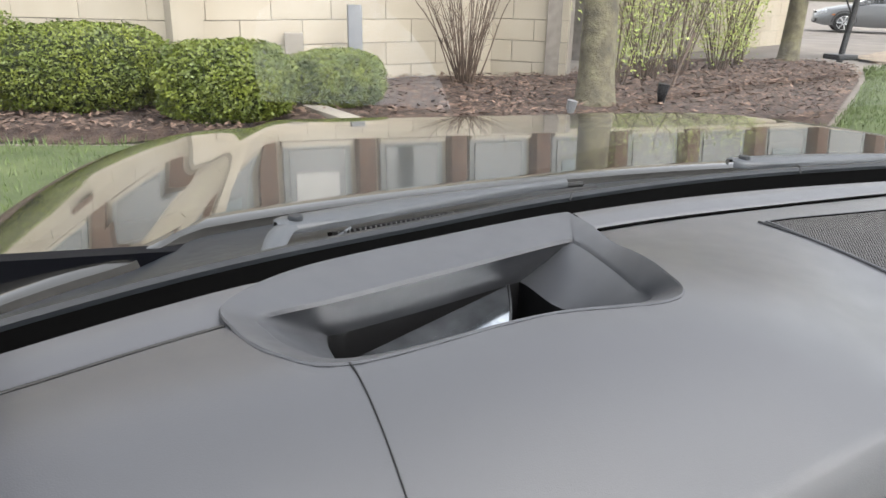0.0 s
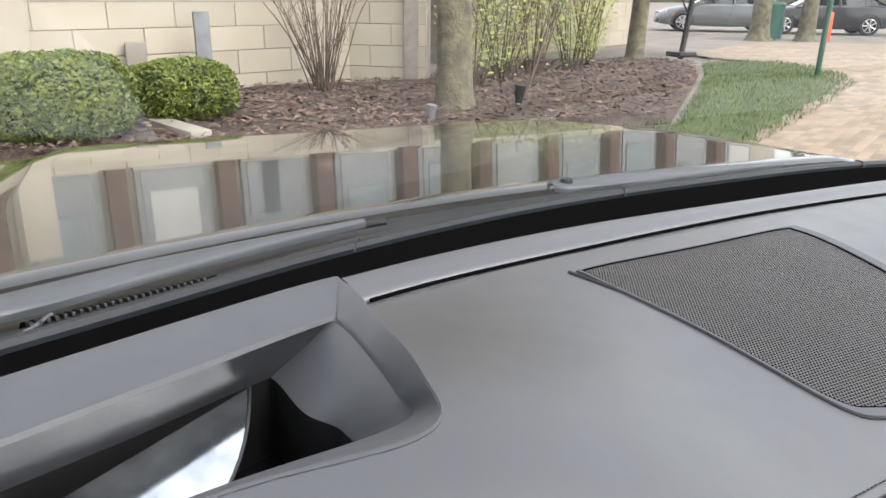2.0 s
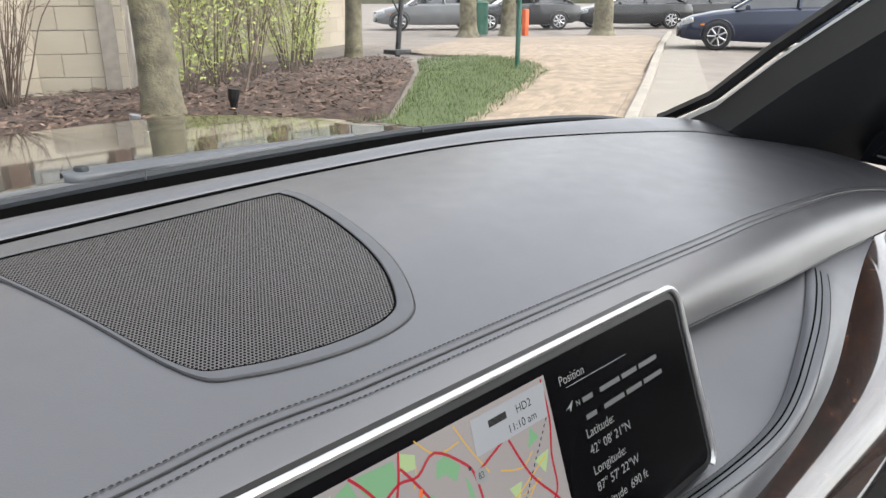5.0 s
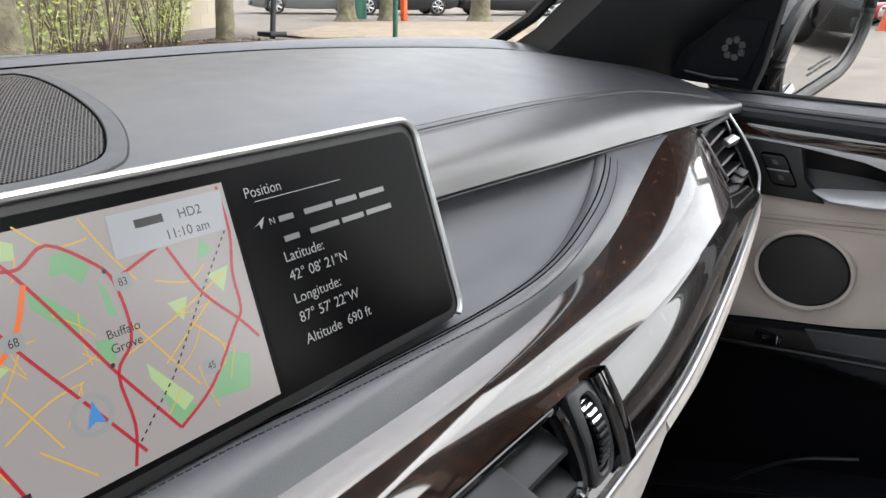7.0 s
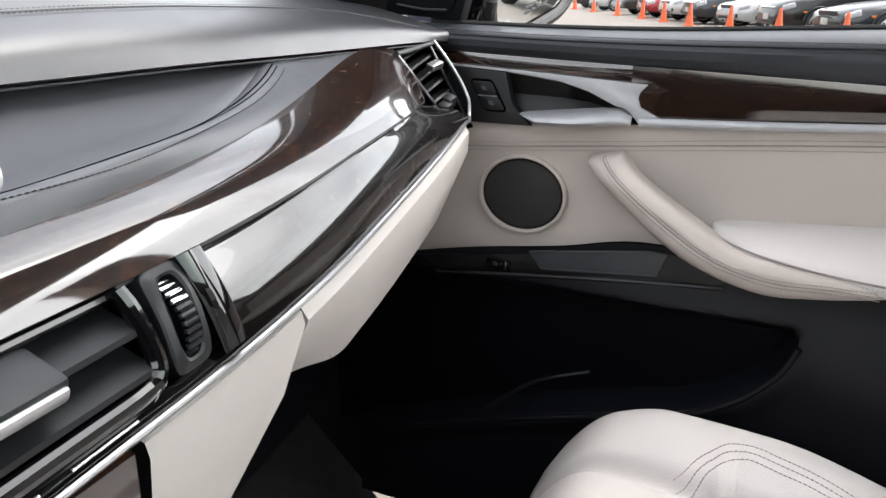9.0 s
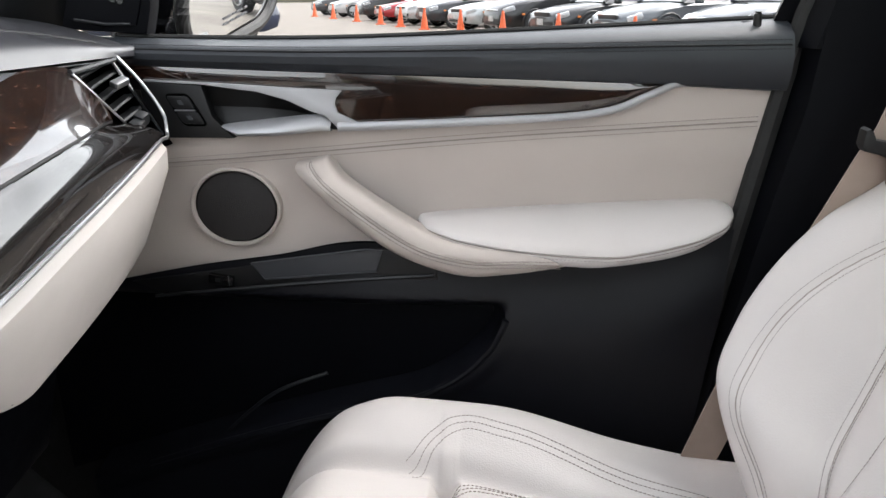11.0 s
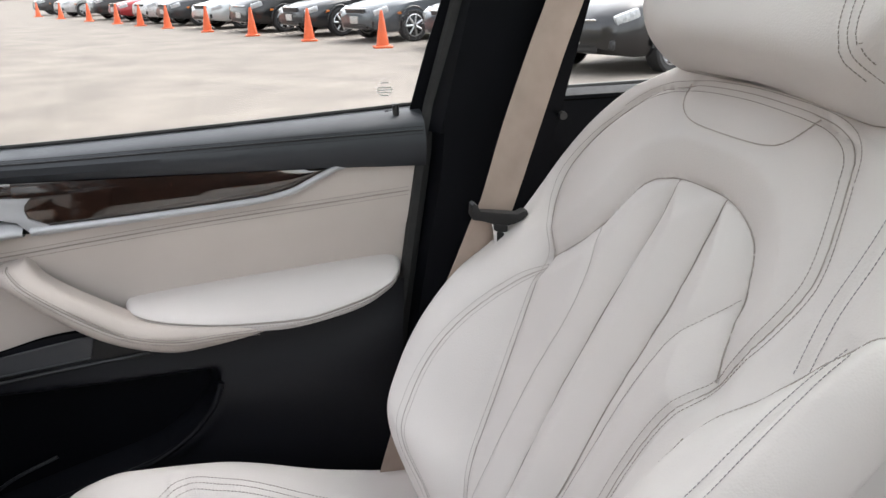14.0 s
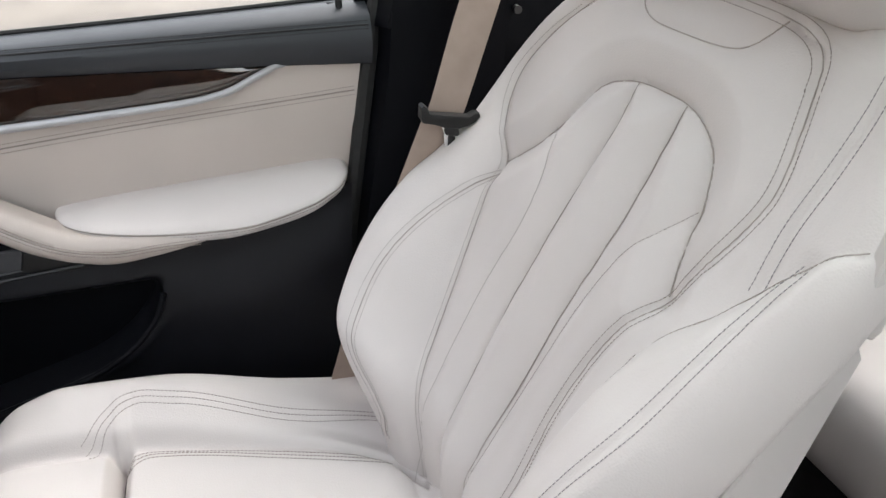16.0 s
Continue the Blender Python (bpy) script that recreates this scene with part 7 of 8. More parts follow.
while n < 16000:
    x, y = rnd.uniform(-5.0, 12.0), rnd.uniform(4.2, 12.1)
    if not inside((x, y), poly):
        continue
    n += 1
    a, h, w = rnd.uniform(0, 6.28), rnd.uniform(0.03, 0.075), rnd.uniform(0.004, 0.009)
    dx, dy = math.cos(a) * w, math.sin(a) * w
    t = (x + rnd.uniform(-0.03, 0.03), y + rnd.uniform(-0.03, 0.03), 0.045 + h)
    bm.faces.new([bm.verts.new(p) for p in ((x - dx, y - dy, 0.035), (x + dx, y + dy, 0.035), t)])
single("grass", bm, BLADE, "short green grass blades on the lawn", "grass", kind="stuff", smooth=False)
# loose bark on the bed
bm = bmesh.new()
poly = [Vector((*p, 0)) for p in BED]
n = 0
while n < 15000:
    x, y = rnd.uniform(-4.5, 9.5), rnd.uniform(6.5, 12.5)
    if not inside((x, y), poly):
        continue
    n += 1
    a, l, w = rnd.uniform(0, 6.28), rnd.uniform(0.02, 0.065), rnd.uniform(0.007, 0.020)
    z = 0.135 + rnd.uniform(-0.02, 0.03)
    u, v = Vector((math.cos(a), math.sin(a), rnd.uniform(-0.4, 0.4))) * l, Vector((-math.sin(a), math.cos(a), rnd.uniform(-0.5, 0.5))) * w
    c = Vector((x, y, z))
    q = [bm.verts.new(c + s) for s in (u, v, -u, -v)]
    bm.faces.new(q)
single("bark_chips", bm, CHIP, "loose brown bark chips on the bed", "mulch", kind="stuff", smooth=False)

# brick path and its kerb
PATH_L = [(3.4, 2.85), (2.0, 3.85), (4.0, 5.05), (5.7, 6.05), (7.95, 7.4), (9.95, 8.7), (11.0, 9.8), (11.65, 10.9), (11.7, 11.6), (11.3, 12.6), (11.4, 13.7), (16.6, 17.0), (22.0, 14.0), (21.0, 12.66), (13.5, 8.52), (6.3, 4.50)]
brick_path = sheet(PATH_L, 0.045, 0.0, 0.2, "brick_path", PAVER, "tan brick-paved footpath", "path", edge=0.02)
# single pavers on the near stretch of the path
paver_poly = [Vector((*p, 0)) for p in PATH_L]
lawn_poly = [Vector((*p, 0)) for p in LAWN_A]
paver_shape = box((0.196, 0.096, 0.02), (0, 0, 0), 0.004, seg=1)
paver_mesh = bpy.data.meshes.new("paver")
paver_shape.to_mesh(paver_mesh)
paver_shape.free()
paver_mesh.materials.append(PAVERS)
along_k, across_k = Vector((0.877, 0.480, 0)), Vector((-0.480, 0.877, 0))
rest, made = bmesh.new(), 0
for j in range(64):
    for i in range(-12, 70):
        c = Vector((5.2, 3.95, 0)) + along_k * (i * 0.2 + (0.1 if j % 2 else 0.0)) + across_k * (j * 0.1)
        if not inside(c, paver_poly) or inside(c, lawn_poly):
            continue
        m = Matrix.Translation((c.x, c.y, 0.040)) @ pose(0, 0, 0, 0, 0, 28.7)
        if made < 300 and -4 < i < 20:
            made += 1
            piece = new("paver", paver_mesh)
            piece.parent = brick_path
            piece.matrix_local = m
        else:
            q = [rest.verts.new(m @ Vector((sx * 0.098, sy * 0.048, 0.0098))) for sx, sy in ((-1, -1), (1, -1), (1, 1), (-1, 1))]
            rest.faces.new(q)
part("paving", rest, PAVERS, brick_path, kind="stuff", smooth=False)
rows = []
kerb_line = spline([(3.0, 2.60, 0), (4.6, 3.50, 0), (6.3, 4.46, 0), (9.67, 6.32, 0), (13.5, 8.48, 0), (17.5, 10.70, 0), (21.0, 12.62, 0), (24.0, 14.2, 0)], 8)
for i, p in enumerate(kerb_line):
    d = (kerb_line[min(i + 1, len(kerb_line) - 1)] - kerb_line[max(i - 1, 0)]).normalized()
    s = Vector((d.y, -d.x, 0))
    rows.append([p - s * 0.02 + Vector((0, 0, 0.02)), p - s * 0.02 + Vector((0, 0, 0.10)), p + Vector((0, 0, 0.115)), p + s * 0.10 + Vector((0, 0, 0.112)), p + s * 0.12 + Vector((0, 0, 0.10)), p + s * 0.13 + Vector((0, 0, -0.01))])
single("kerb", loft(rows), KERB, "pale concrete kerb beside the path", "kerb", kind="structure")
rows = [[p + Vector((0.06, -0.11, 0.006)), p + Vector((0.42, -0.80, 0.006))] for p in kerb_line]
single("gutter", loft(rows), GUTTER, "pale concrete gutter along the kerb", "gutter", kind="structure")


# ---- stone walls with coursed blocks ----
def stone_wall(a, b, height, courses, length, label, seed, facade=False):
    a, b = Vector((*a, 0)), Vector((*b, 0))
    d = (b - a).normalized()
    nrm = Vector((d.y, -d.x, 0))
    if nrm.dot(Vector((0, -1, 0)) * 1.0 + Vector((-0.2, 0, 0))) < 0:
        nrm = -nrm
    span = (b - a).length
    w = thing("stone_wall", (a + b) / 2, label, "wall", "walls of the building", "structure")
    q = [a, b, b - nrm * 0.3, a - nrm * 0.3]
    bm = bmesh.new()
    lo = [bm.verts.new(p + Vector((0, 0, -0.05))) for p in q]
    hi = [bm.verts.new(p + Vector((0, 0, height))) for p in q]
    for i in range(4):
        bm.faces.new((lo[i], lo[(i + 1) % 4], hi[(i + 1) % 4], hi[i]))
    bm.faces.new(hi)
    part("mortar", bm, MORTAR, w, smooth=False)
    r = random.Random(seed)
    h = height / courses
    for c in range(courses):
        x = -length * (0.5 if c % 2 else 0.0) * 1.0
        while x < span:
            x0, x1 = max(0.0, x) + 0.004, min(span, x + length) - 0.004
            if x1 - x0 > 0.05:
                z0, z1 = c * h + 0.004, (c + 1) * h - 0.004
                out = 0.012 + r.uniform(0, 0.004)
                f = [a + d * s + nrm * out + Vector((0, 0, z)) for s, z in ((x0, z0), (x1, z0), (x1, z1), (x0, z1))]
                m = [a + d * s + Vector((0, 0, z)) for s, z in ((x0 - 0.0, z0), (x1, z0), (x1, z1), (x0, z1))]
                fi = [p + ((f[0] + f[2]) / 2 - p).normalized() * 0.008 for p in f]
                fb = [p - nrm * 0.005 for p in f]
                bb = bmesh.new()
                F, B, K = ([bb.verts.new(p) for p in s] for s in (fi, fb, m))
                bb.faces.new(F)
                for i in range(4):
                    bb.faces.new((F[i], F[(i + 1) % 4], B[(i + 1) % 4], B[i]))
                    bb.faces.new((B[i], B[(i + 1) % 4], K[(i + 1) % 4], K[i]))
                part("stone", bb, STONE, w, smooth=False)
            x += length
    return w


K0, K1, K2 = (-1.45, 9.25), (2.75, 10.85), (3.65, 10.20)
stone_wall((-6.5, 10.9), K0, 1.74, 6, 0.78, "cream stone block wall of the building", 1)
stone_wall(K0, K1, 1.74, 6, 0.78, "cream stone block wall behind the hedge", 2)
stone_wall(K1, K2, 1.74, 6, 0.62, "short cream stone return wall", 3)
stone_wall((3.66, 10.22), (4.6, 13.5), 1.74, 6, 0.78, "cream stone wall behind the shrubs", 4)
stone_wall((5.4, 13.6), (13.0, 17.8), 2.2, 6, 0.9, "far cream stone wall beside the path", 6)
pilaster = single("pilaster", box((0.34, 0.30, 2.7), (-1.30, 9.20, 1.35), 0.02, pose(0, 0, 0, 0, 0, 20)), STONE, "plain cream pilaster at the wall corner", "pilaster", kind="structure")

# upper storey of the building over the wall, seen mirrored in the bonnet
facade = thing("facade", (0, 12, 1.7), "brick and stone facade with tall windows", "building", kind="structure")
turn4 = pose(0, 0, 0, 0, 0, 6)
at_f = lambda x, out: 11.15 + (x - 1.0) * math.tan(radians(6)) - out
part("wall", box((24, 0.5, 5.2), (1.0, at_f(1.0, -0.42), 4.2), 0.0, turn4), STONE, facade, smooth=False)
part("stone_band", box((24, 0.5, 0.22), (1.0, at_f(1.0, -0.12), 1.72), 0.03, turn4), STONE, facade)
for k in range(14):
    x = -7.6 + 1.42 * k
    part("pier", box((0.25, 0.30, 2.3), (x, at_f(x, -0.02), 2.98), 0.02, turn4), BRICK, facade, "red-brown brick pier")
    if k in (1, 3):
        ring_pts = [(x + 0.71 + 0.62 * math.cos(a), at_f(x + 0.7, 0.02), 2.35 + 0.95 * math.sin(a)) for a in np.linspace(0, math.pi, 16)]
        part("arch", tube(ring_pts, 0.17, sides=8, up=(0, 1, 0)), BRICK, facade, "brown brick arch")
    win = part("window", box((0.98, 0.12, 1.95), (x + 0.71, at_f(x + 0.71, -0.10), 2.9), 0.01, turn4), WINDOWFRAME, facade)
    part("window_glass", box((0.80, 0.04, 1.78), (x + 0.71, at_f(x + 0.71, -0.03), 2.9), 0.0, turn4), WINDOWDARK, win, smooth=False)
    part("blind", box((0.62, 0.02, 0.9 + 0.25 * (k % 3)), (x + 0.71, at_f(x + 0.71, 0.0), 3.28 - 0.12 * (k % 3)), 0.0, turn4), WHITEPAINT if k % 4 == 1 else WINDOWGREY, win, smooth=False)
    part("sill", box((1.02, 0.22, 0.10), (x + 0.71, at_f(x + 0.71, 0.0), 1.90), 0.02, turn4), STONE, win)
part("cornice", box((24, 0.6, 0.35), (1.0, at_f(1.0, -0.1), 4.35), 0.05, turn4), STONE, facade)

# utility post, low stone edging
post = single("utility_post", box((0.17, 0.13, 1.02), (0.62, 9.55, 0.55), 0.012), GREYBOX, "weathered grey utility post beside the hedge", "post")
meter = single("wall_box", box((0.22, 0.12, 0.26), (-0.10, 9.62, 0.60), 0.01), GUTTER, "small pale box on the wall", "utility box")
edging = single("edging_stone", box((0.20, 1.15, 0.16), (0.05, 7.48, 0.09), 0.02, pose(0, 0, 0, 0, 0, 20)), KERB, "pale stone edging block in the bed", "edging")
alarm = single("wall_lamp", box((0.30, 0.18, 0.16), (-3.3, 9.75, 1.42), 0.03), BRICK, "dark red fitting on the wall", "lamp")


# ---- hedges, shrubs and trees ----
def leaves(bm, centre, size, n, leaf, r, squash=3.0, fill=0.35):
    for _ in range(n):
        d = Vector((r.gauss(0, 1), r.gauss(0, 1), r.gauss(0, 1))).normalized()
        # a flattened, box-like crown
        k = (abs(d.x) ** squash + abs(d.y) ** squash + abs(d.z) ** squash) ** (-1 / squash)
        rad = k * (1 - fill * r.random() ** 2) * (1 + 0.10 * noise.noise(d * 4 + Vector(centre)) + 0.06 * noise.noise(d * 11 + Vector(centre)))
        p = Vector(centre) + Vector((d.x * size[0], d.y * size[1], d.z * size[2])) * rad
        u = Vector((r.gauss(0, 1), r.gauss(0, 1), r.gauss(0, 0.6))).normalized() * leaf * r.uniform(0.6, 1.3)
        v = u.cross(d + Vector((r.gauss(0, .4), r.gauss(0, .4), r.gauss(0, .4)))).normalized() * leaf * 0.55
        q = [bm.verts.new(p + s) for s in (u, v, -u, -v)]
        bm.faces.new(q)
    return bm


# dark green of the solid core: the shade between the leaves as colour
HEDGE_IN = mat("hedge_inner_shade", (0.022, 0.030, 0.007), 0.9, var=0.3, vscale=20)


def hedge(x, y, sx, sy, h, seed, n, label):
    r = random.Random(seed)
    t = thing("hedge_bush", (x, y, 0.06), label, "hedge", "clipped boxwood hedge")
    core = bmesh.new()
    bmesh.ops.create_icosphere(core, subdivisions=3, radius=1)
    for v in core.verts:
        d = v.co.normalized()
        k = (abs(d.x) ** 3 + abs(d.y) ** 3 + abs(d.z) ** 3) ** (-1 / 3)
        v.co = Vector((x + d.x * sx * 0.86 * k, y + d.y * sy * 0.86 * k, 0.08 + h / 2 + d.z * h / 2 * 0.86 * k))
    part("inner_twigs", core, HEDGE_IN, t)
    part("foliage", leaves(bmesh.new(), (x, y, 0.08 + h / 2), (sx, sy, h / 2), n, 0.020, r, fill=0.26), BOX_LEAF, t, smooth=False)
    for k in range(3):
        part("stem", tube([(x + 0.1 * k - 0.1, y, 0.0), (x + 0.1 * k - 0.1, y, 0.2)], 0.015), TWIG, t)


hedge(-0.82, 7.35, 0.60, 0.52, 0.72, 1, 22000, "clipped green boxwood bush in the mulch")
hedge(0.22, 8.05, 0.50, 0.44, 0.58, 2, 15000, "smaller clipped green boxwood bush")
hedge(-2.20, 8.15, 0.85, 0.62, 0.82, 3, 24000, "large clipped green boxwood bush")
hedge(-3.75, 8.75, 1.0, 0.7, 0.95, 4, 16000, "large clipped green boxwood bush beside the wall")


def stem_shrub(x, y, h, spread, n, seed, label, leafy=0, leaf=0.03):
    r = random.Random(seed)
    t = thing("shrub", (x, y, 0.1), label, "shrub", "shrubs in the bed")
    bm, lv = bmesh.new(), bmesh.new()
    for _ in range(n):
        a, s = r.uniform(0, 6.28), spread * math.sqrt(r.random())
        bx, by = x + 0.16 * math.cos(a) * r.random(), y + 0.16 * math.sin(a) * r.random()
        hh = h * r.uniform(0.65, 1.05)
        pts = [(bx, by, 0.05), (bx + 0.25 * s * math.cos(a), by + 0.25 * s * math.sin(a), hh * 0.35), (bx + 0.6 * s * math.cos(a) + r.gauss(0, .03), by + 0.6 * s * math.sin(a), hh * 0.7), (bx + s * math.cos(a), by + s * math.sin(a), hh)]
        line = spline(pts, 4)
        tube(line, r.uniform(0.006, 0.012), bm, sides=4, taper=0.3)
        for k in range(3):
            i = r.randrange(4, len(line) - 1)
            e = line[i] + Vector((r.gauss(0, .14), r.gauss(0, .14), r.uniform(0.1, 0.35)))
            tube([line[i], line[i].lerp(e, 0.5) + Vector((0, 0, 0.02)), e], 0.004, bm, sides=3, taper=0.4)
        for _k in range(leafy):
            p = line[r.randrange(3, len(line))] + Vector((r.gauss(0, .10), r.gauss(0, .10), r.gauss(0, .10)))
            u = Vector((r.gauss(0, 1), r.gauss(0, 1), r.gauss(0, 1))).normalized() * leaf * r.uniform(0.5, 1.2)
            v = u.orthogonal().normalized() * leaf * 0.5
            lv.faces.new([lv.verts.new(p + s2) for s2 in (u, v, -u, -v)])
    part("stems", bm, TWIG, t)
    if leafy:
        part("foliage", lv, SPRING_LEAF, t, smooth=False)
    else:
        lv.free()


stem_shrub(2.05, 9.70, 1.75, 0.75, 46, 3, "bare brown many-stemmed shrub by the wall")
for k, (x, y, h, s, n, lf) in enumerate(((3.95, 9.35, 1.8, 0.55, 22, 50), (4.7, 9.9, 2.1, 0.7, 26, 60), (5.6, 10.6, 2.1, 0.7, 24, 26), (6.5, 10.9, 2.0, 0.7, 24, 70), (7.3, 11.6, 2.0, 0.6, 22, 84))):
    stem_shrub(x, y, h, s, n, 20 + k, "shrub with bright young spring leaves", lf)


def tree(x, y, r0, lean, seed, label, crown=True):
    r = random.Random(seed)
    t = thing("tree", (x, y, 0.05), label, "tree", "trees by the path")
    trunk = spline([(x, y, 0.0), (x + lean * 0.4, y, 1.2), (x + lean, y, 3.2), (x + lean * 1.3, y, 4.5)], 8)
    rows = []
    for i, p in enumerate(trunk):
        f = i / (len(trunk) - 1)
        rad = r0 * (1.0 - 0.35 * f + 0.45 * math.exp(-p.z / 0.12))
        rows.append([p + Vector((math.cos(a), math.sin(a), 0)) * rad * (1 + 0.06 * noise.noise(Vector((math.cos(a) * 2, math.sin(a) * 2, p.z * 1.5 + seed)))) for a in (2 * math.pi * k / 18 for k in range(18))])
    part("trunk", loft(rows, closed=True), BARK, t, "grey-green rough trunk")
    limbs, lv = bmesh.new(), bmesh.new()
    for k in range(9):
        a = 2.4 * k
        s = trunk[-1 - (k % 6)]
        e = s + Vector((math.cos(a) * r.uniform(1, 2), math.sin(a) * r.uniform(1, 2), r.uniform(1.0, 2.4)))
        mid = s.lerp(e, 0.5) + Vector((0, 0, 0.2))
        tube(spline([s, mid, e], 5), r0 * 0.35, limbs, sides=6, taper=0.2)
        for _ in range(60):
            p = mid.lerp(e, r.random()) + Vector((r.gauss(0, .5), r.gauss(0, .5), r.gauss(0, .4)))
            u = Vector((r.gauss(0, 1), r.gauss(0, 1), r.gauss(0, 1))).normalized() * 0.06
            v = u.orthogonal().normalized() * 0.035
            lv.faces.new([lv.verts.new(p + q) for q in (u, v, -u, -v)])
    part("limbs", limbs, BARK, t)
    part("crown", lv, SPRING_LEAF, t, smooth=False)


tree(3.02, 7.82, 0.205, -0.08, 1, "thick tree trunk with greenish bark in the mulch")
tree(8.9, 12.35, 0.18, 0.10, 2, "slim grey tree trunk in the bed")
tree(17.8, 17.9, 0.30, 0.0, 3, "grey tree trunk beyond the path")
tree(19.2, 17.4, 0.26, 0.05, 4, "grey tree trunk beyond the path")
tree(21.9, 15.5, 0.36, 0.0, 5, "thick grey tree trunk beyond the path")

lamp_post = thing("stanchion", (9.9, 12.2, 0.12), "black leaning lamp stanchion on a dark base", "lamp post")
part("pole", tube([(9.9, 12.2, 0.1), (10.05, 12.25, 1.0), (10.25, 12.3, 2.4)], 0.055, sides=10), BLACK, lamp_post)
part("base", box((0.42, 0.42, 0.10), (9.9, 12.2, 0.20), 0.03), BLACK, lamp_post)
part("cable", tube(spline([(10.05, 12.25, 0.9), (9.75, 12.2, 1.3), (9.55, 12.2, 2.0)], 5), 0.015), BLACK, lamp_post)
stake = single("bed_light", tube([(3.72, 7.66, 0.05), (3.72, 7.66, 0.24), (3.73, 7.65, 0.34)], 0.05, sides=10, taper=1.3), BLACK, "small black garden light in the mulch", "garden light")
stake = single("bed_light", tube([(2.40, 7.05, 0.05), (2.40, 7.05, 0.20), (2.41, 7.04, 0.27)], 0.04, sides=10, taper=1.3), GREYBOX, "small grey garden light beside the trunk", "garden light")
stick = single("support_stick", tube([(4.55, 8.9, 0.1), (4.85, 9.0, 0.8)], 0.018), TWIG, "thin dark support stick", "stick")
pole = single("sign_pole", tube([(10.47, 9.48, 0.0), (10.49, 9.48, 1.2), (10.52, 9.48, 2.6)], 0.045, sides=10), GREENPAINT, "green painted steel pole in the lawn", "pole")
bin_t = thing("waste_bin", (18.6, 18.3, 0), "dark green slatted waste bin", "waste bin")
part("body", tube([(18.6, 18.3, 0.05), (18.6, 18.3, 0.6), (18.6, 18.3, 1.05)], 0.40, sides=20), GREENPAINT, bin_t)
part("lid", tube([(18.6, 18.3, 1.05), (18.6, 18.3, 1.12)], 0.43, sides=20, taper=0.8), GREENPAINT, bin_t)


# ---- traffic cones ----
def cone(p, group="row of traffic cones"):
    t = thing("traffic_cone", p, "orange plastic traffic cone on the lot", "traffic cone", group)
    part("base", box((0.36, 0.36, 0.035), (p[0], p[1], 0.0175), 0.01), ORANGE, t)
    rows = [[(p[0] + r * math.cos(2 * math.pi * k / 20), p[1] + r * math.sin(2 * math.pi * k / 20), z) for k in range(20)] for r, z in ((0.145, 0.035), (0.13, 0.05), (0.030, 0.69), (0.024, 0.71), (0.008, 0.712))]
    part("body", loft(rows, closed=True, cap=True), ORANGE, t)
    return t


ROW_D, ROW_N = Vector((0.903, 0.430, 0)), Vector((-0.430, 0.903, 0))
first = Vector((14.87, -2.28, 0))
cone0 = cone(first)
for k in (1, 2, 3, 4.1, 5.0, 5.9, 7.2, 8.8, 10.4):
    copy_thing(cone0, Matrix.Translation(first + ROW_D * 2.965 * k))
single("orange_marker", box((0.18, 0.18, 0.85), (19.6, 17.0, 0.43), 0.04), ORANGE, "short orange marker post beyond the path", "marker")

# ---- parked cars ----
TYRE = mat("tyre_rubber", (0.014, 0.014, 0.015), 0.8, var=0.1, vscale=10)
RIM = mat("alloy_rim", (0.385, 0.392, 0.399), 0.3, metal=1.0, var=0.05)
CARGLASS = mat("dark_car_glass", (0.015, 0.018, 0.02), 0.05, coat=1.0, var=0.1, rvar=0.02)
LENS = mat("headlamp_lens", (0.330, 0.348, 0.360), 0.12, coat=1.0, var=0.15, vscale=20)
AMBER = mat("amber_lens", (0.450, 0.132, 0.018), 0.3, coat=0.5)
GRILLEB = mat("black_car_grille", (0.01, 0.01, 0.011), 0.5, bump=0.5, bscale=120)


def paint(col):
    return mat("car_paint_" + ("%02x%02x%02x" % tuple(int(255 * c) for c in col)), col, 0.32, metal=0.3, coat=0.55, var=0.04, vscale=2, rvar=0.03)


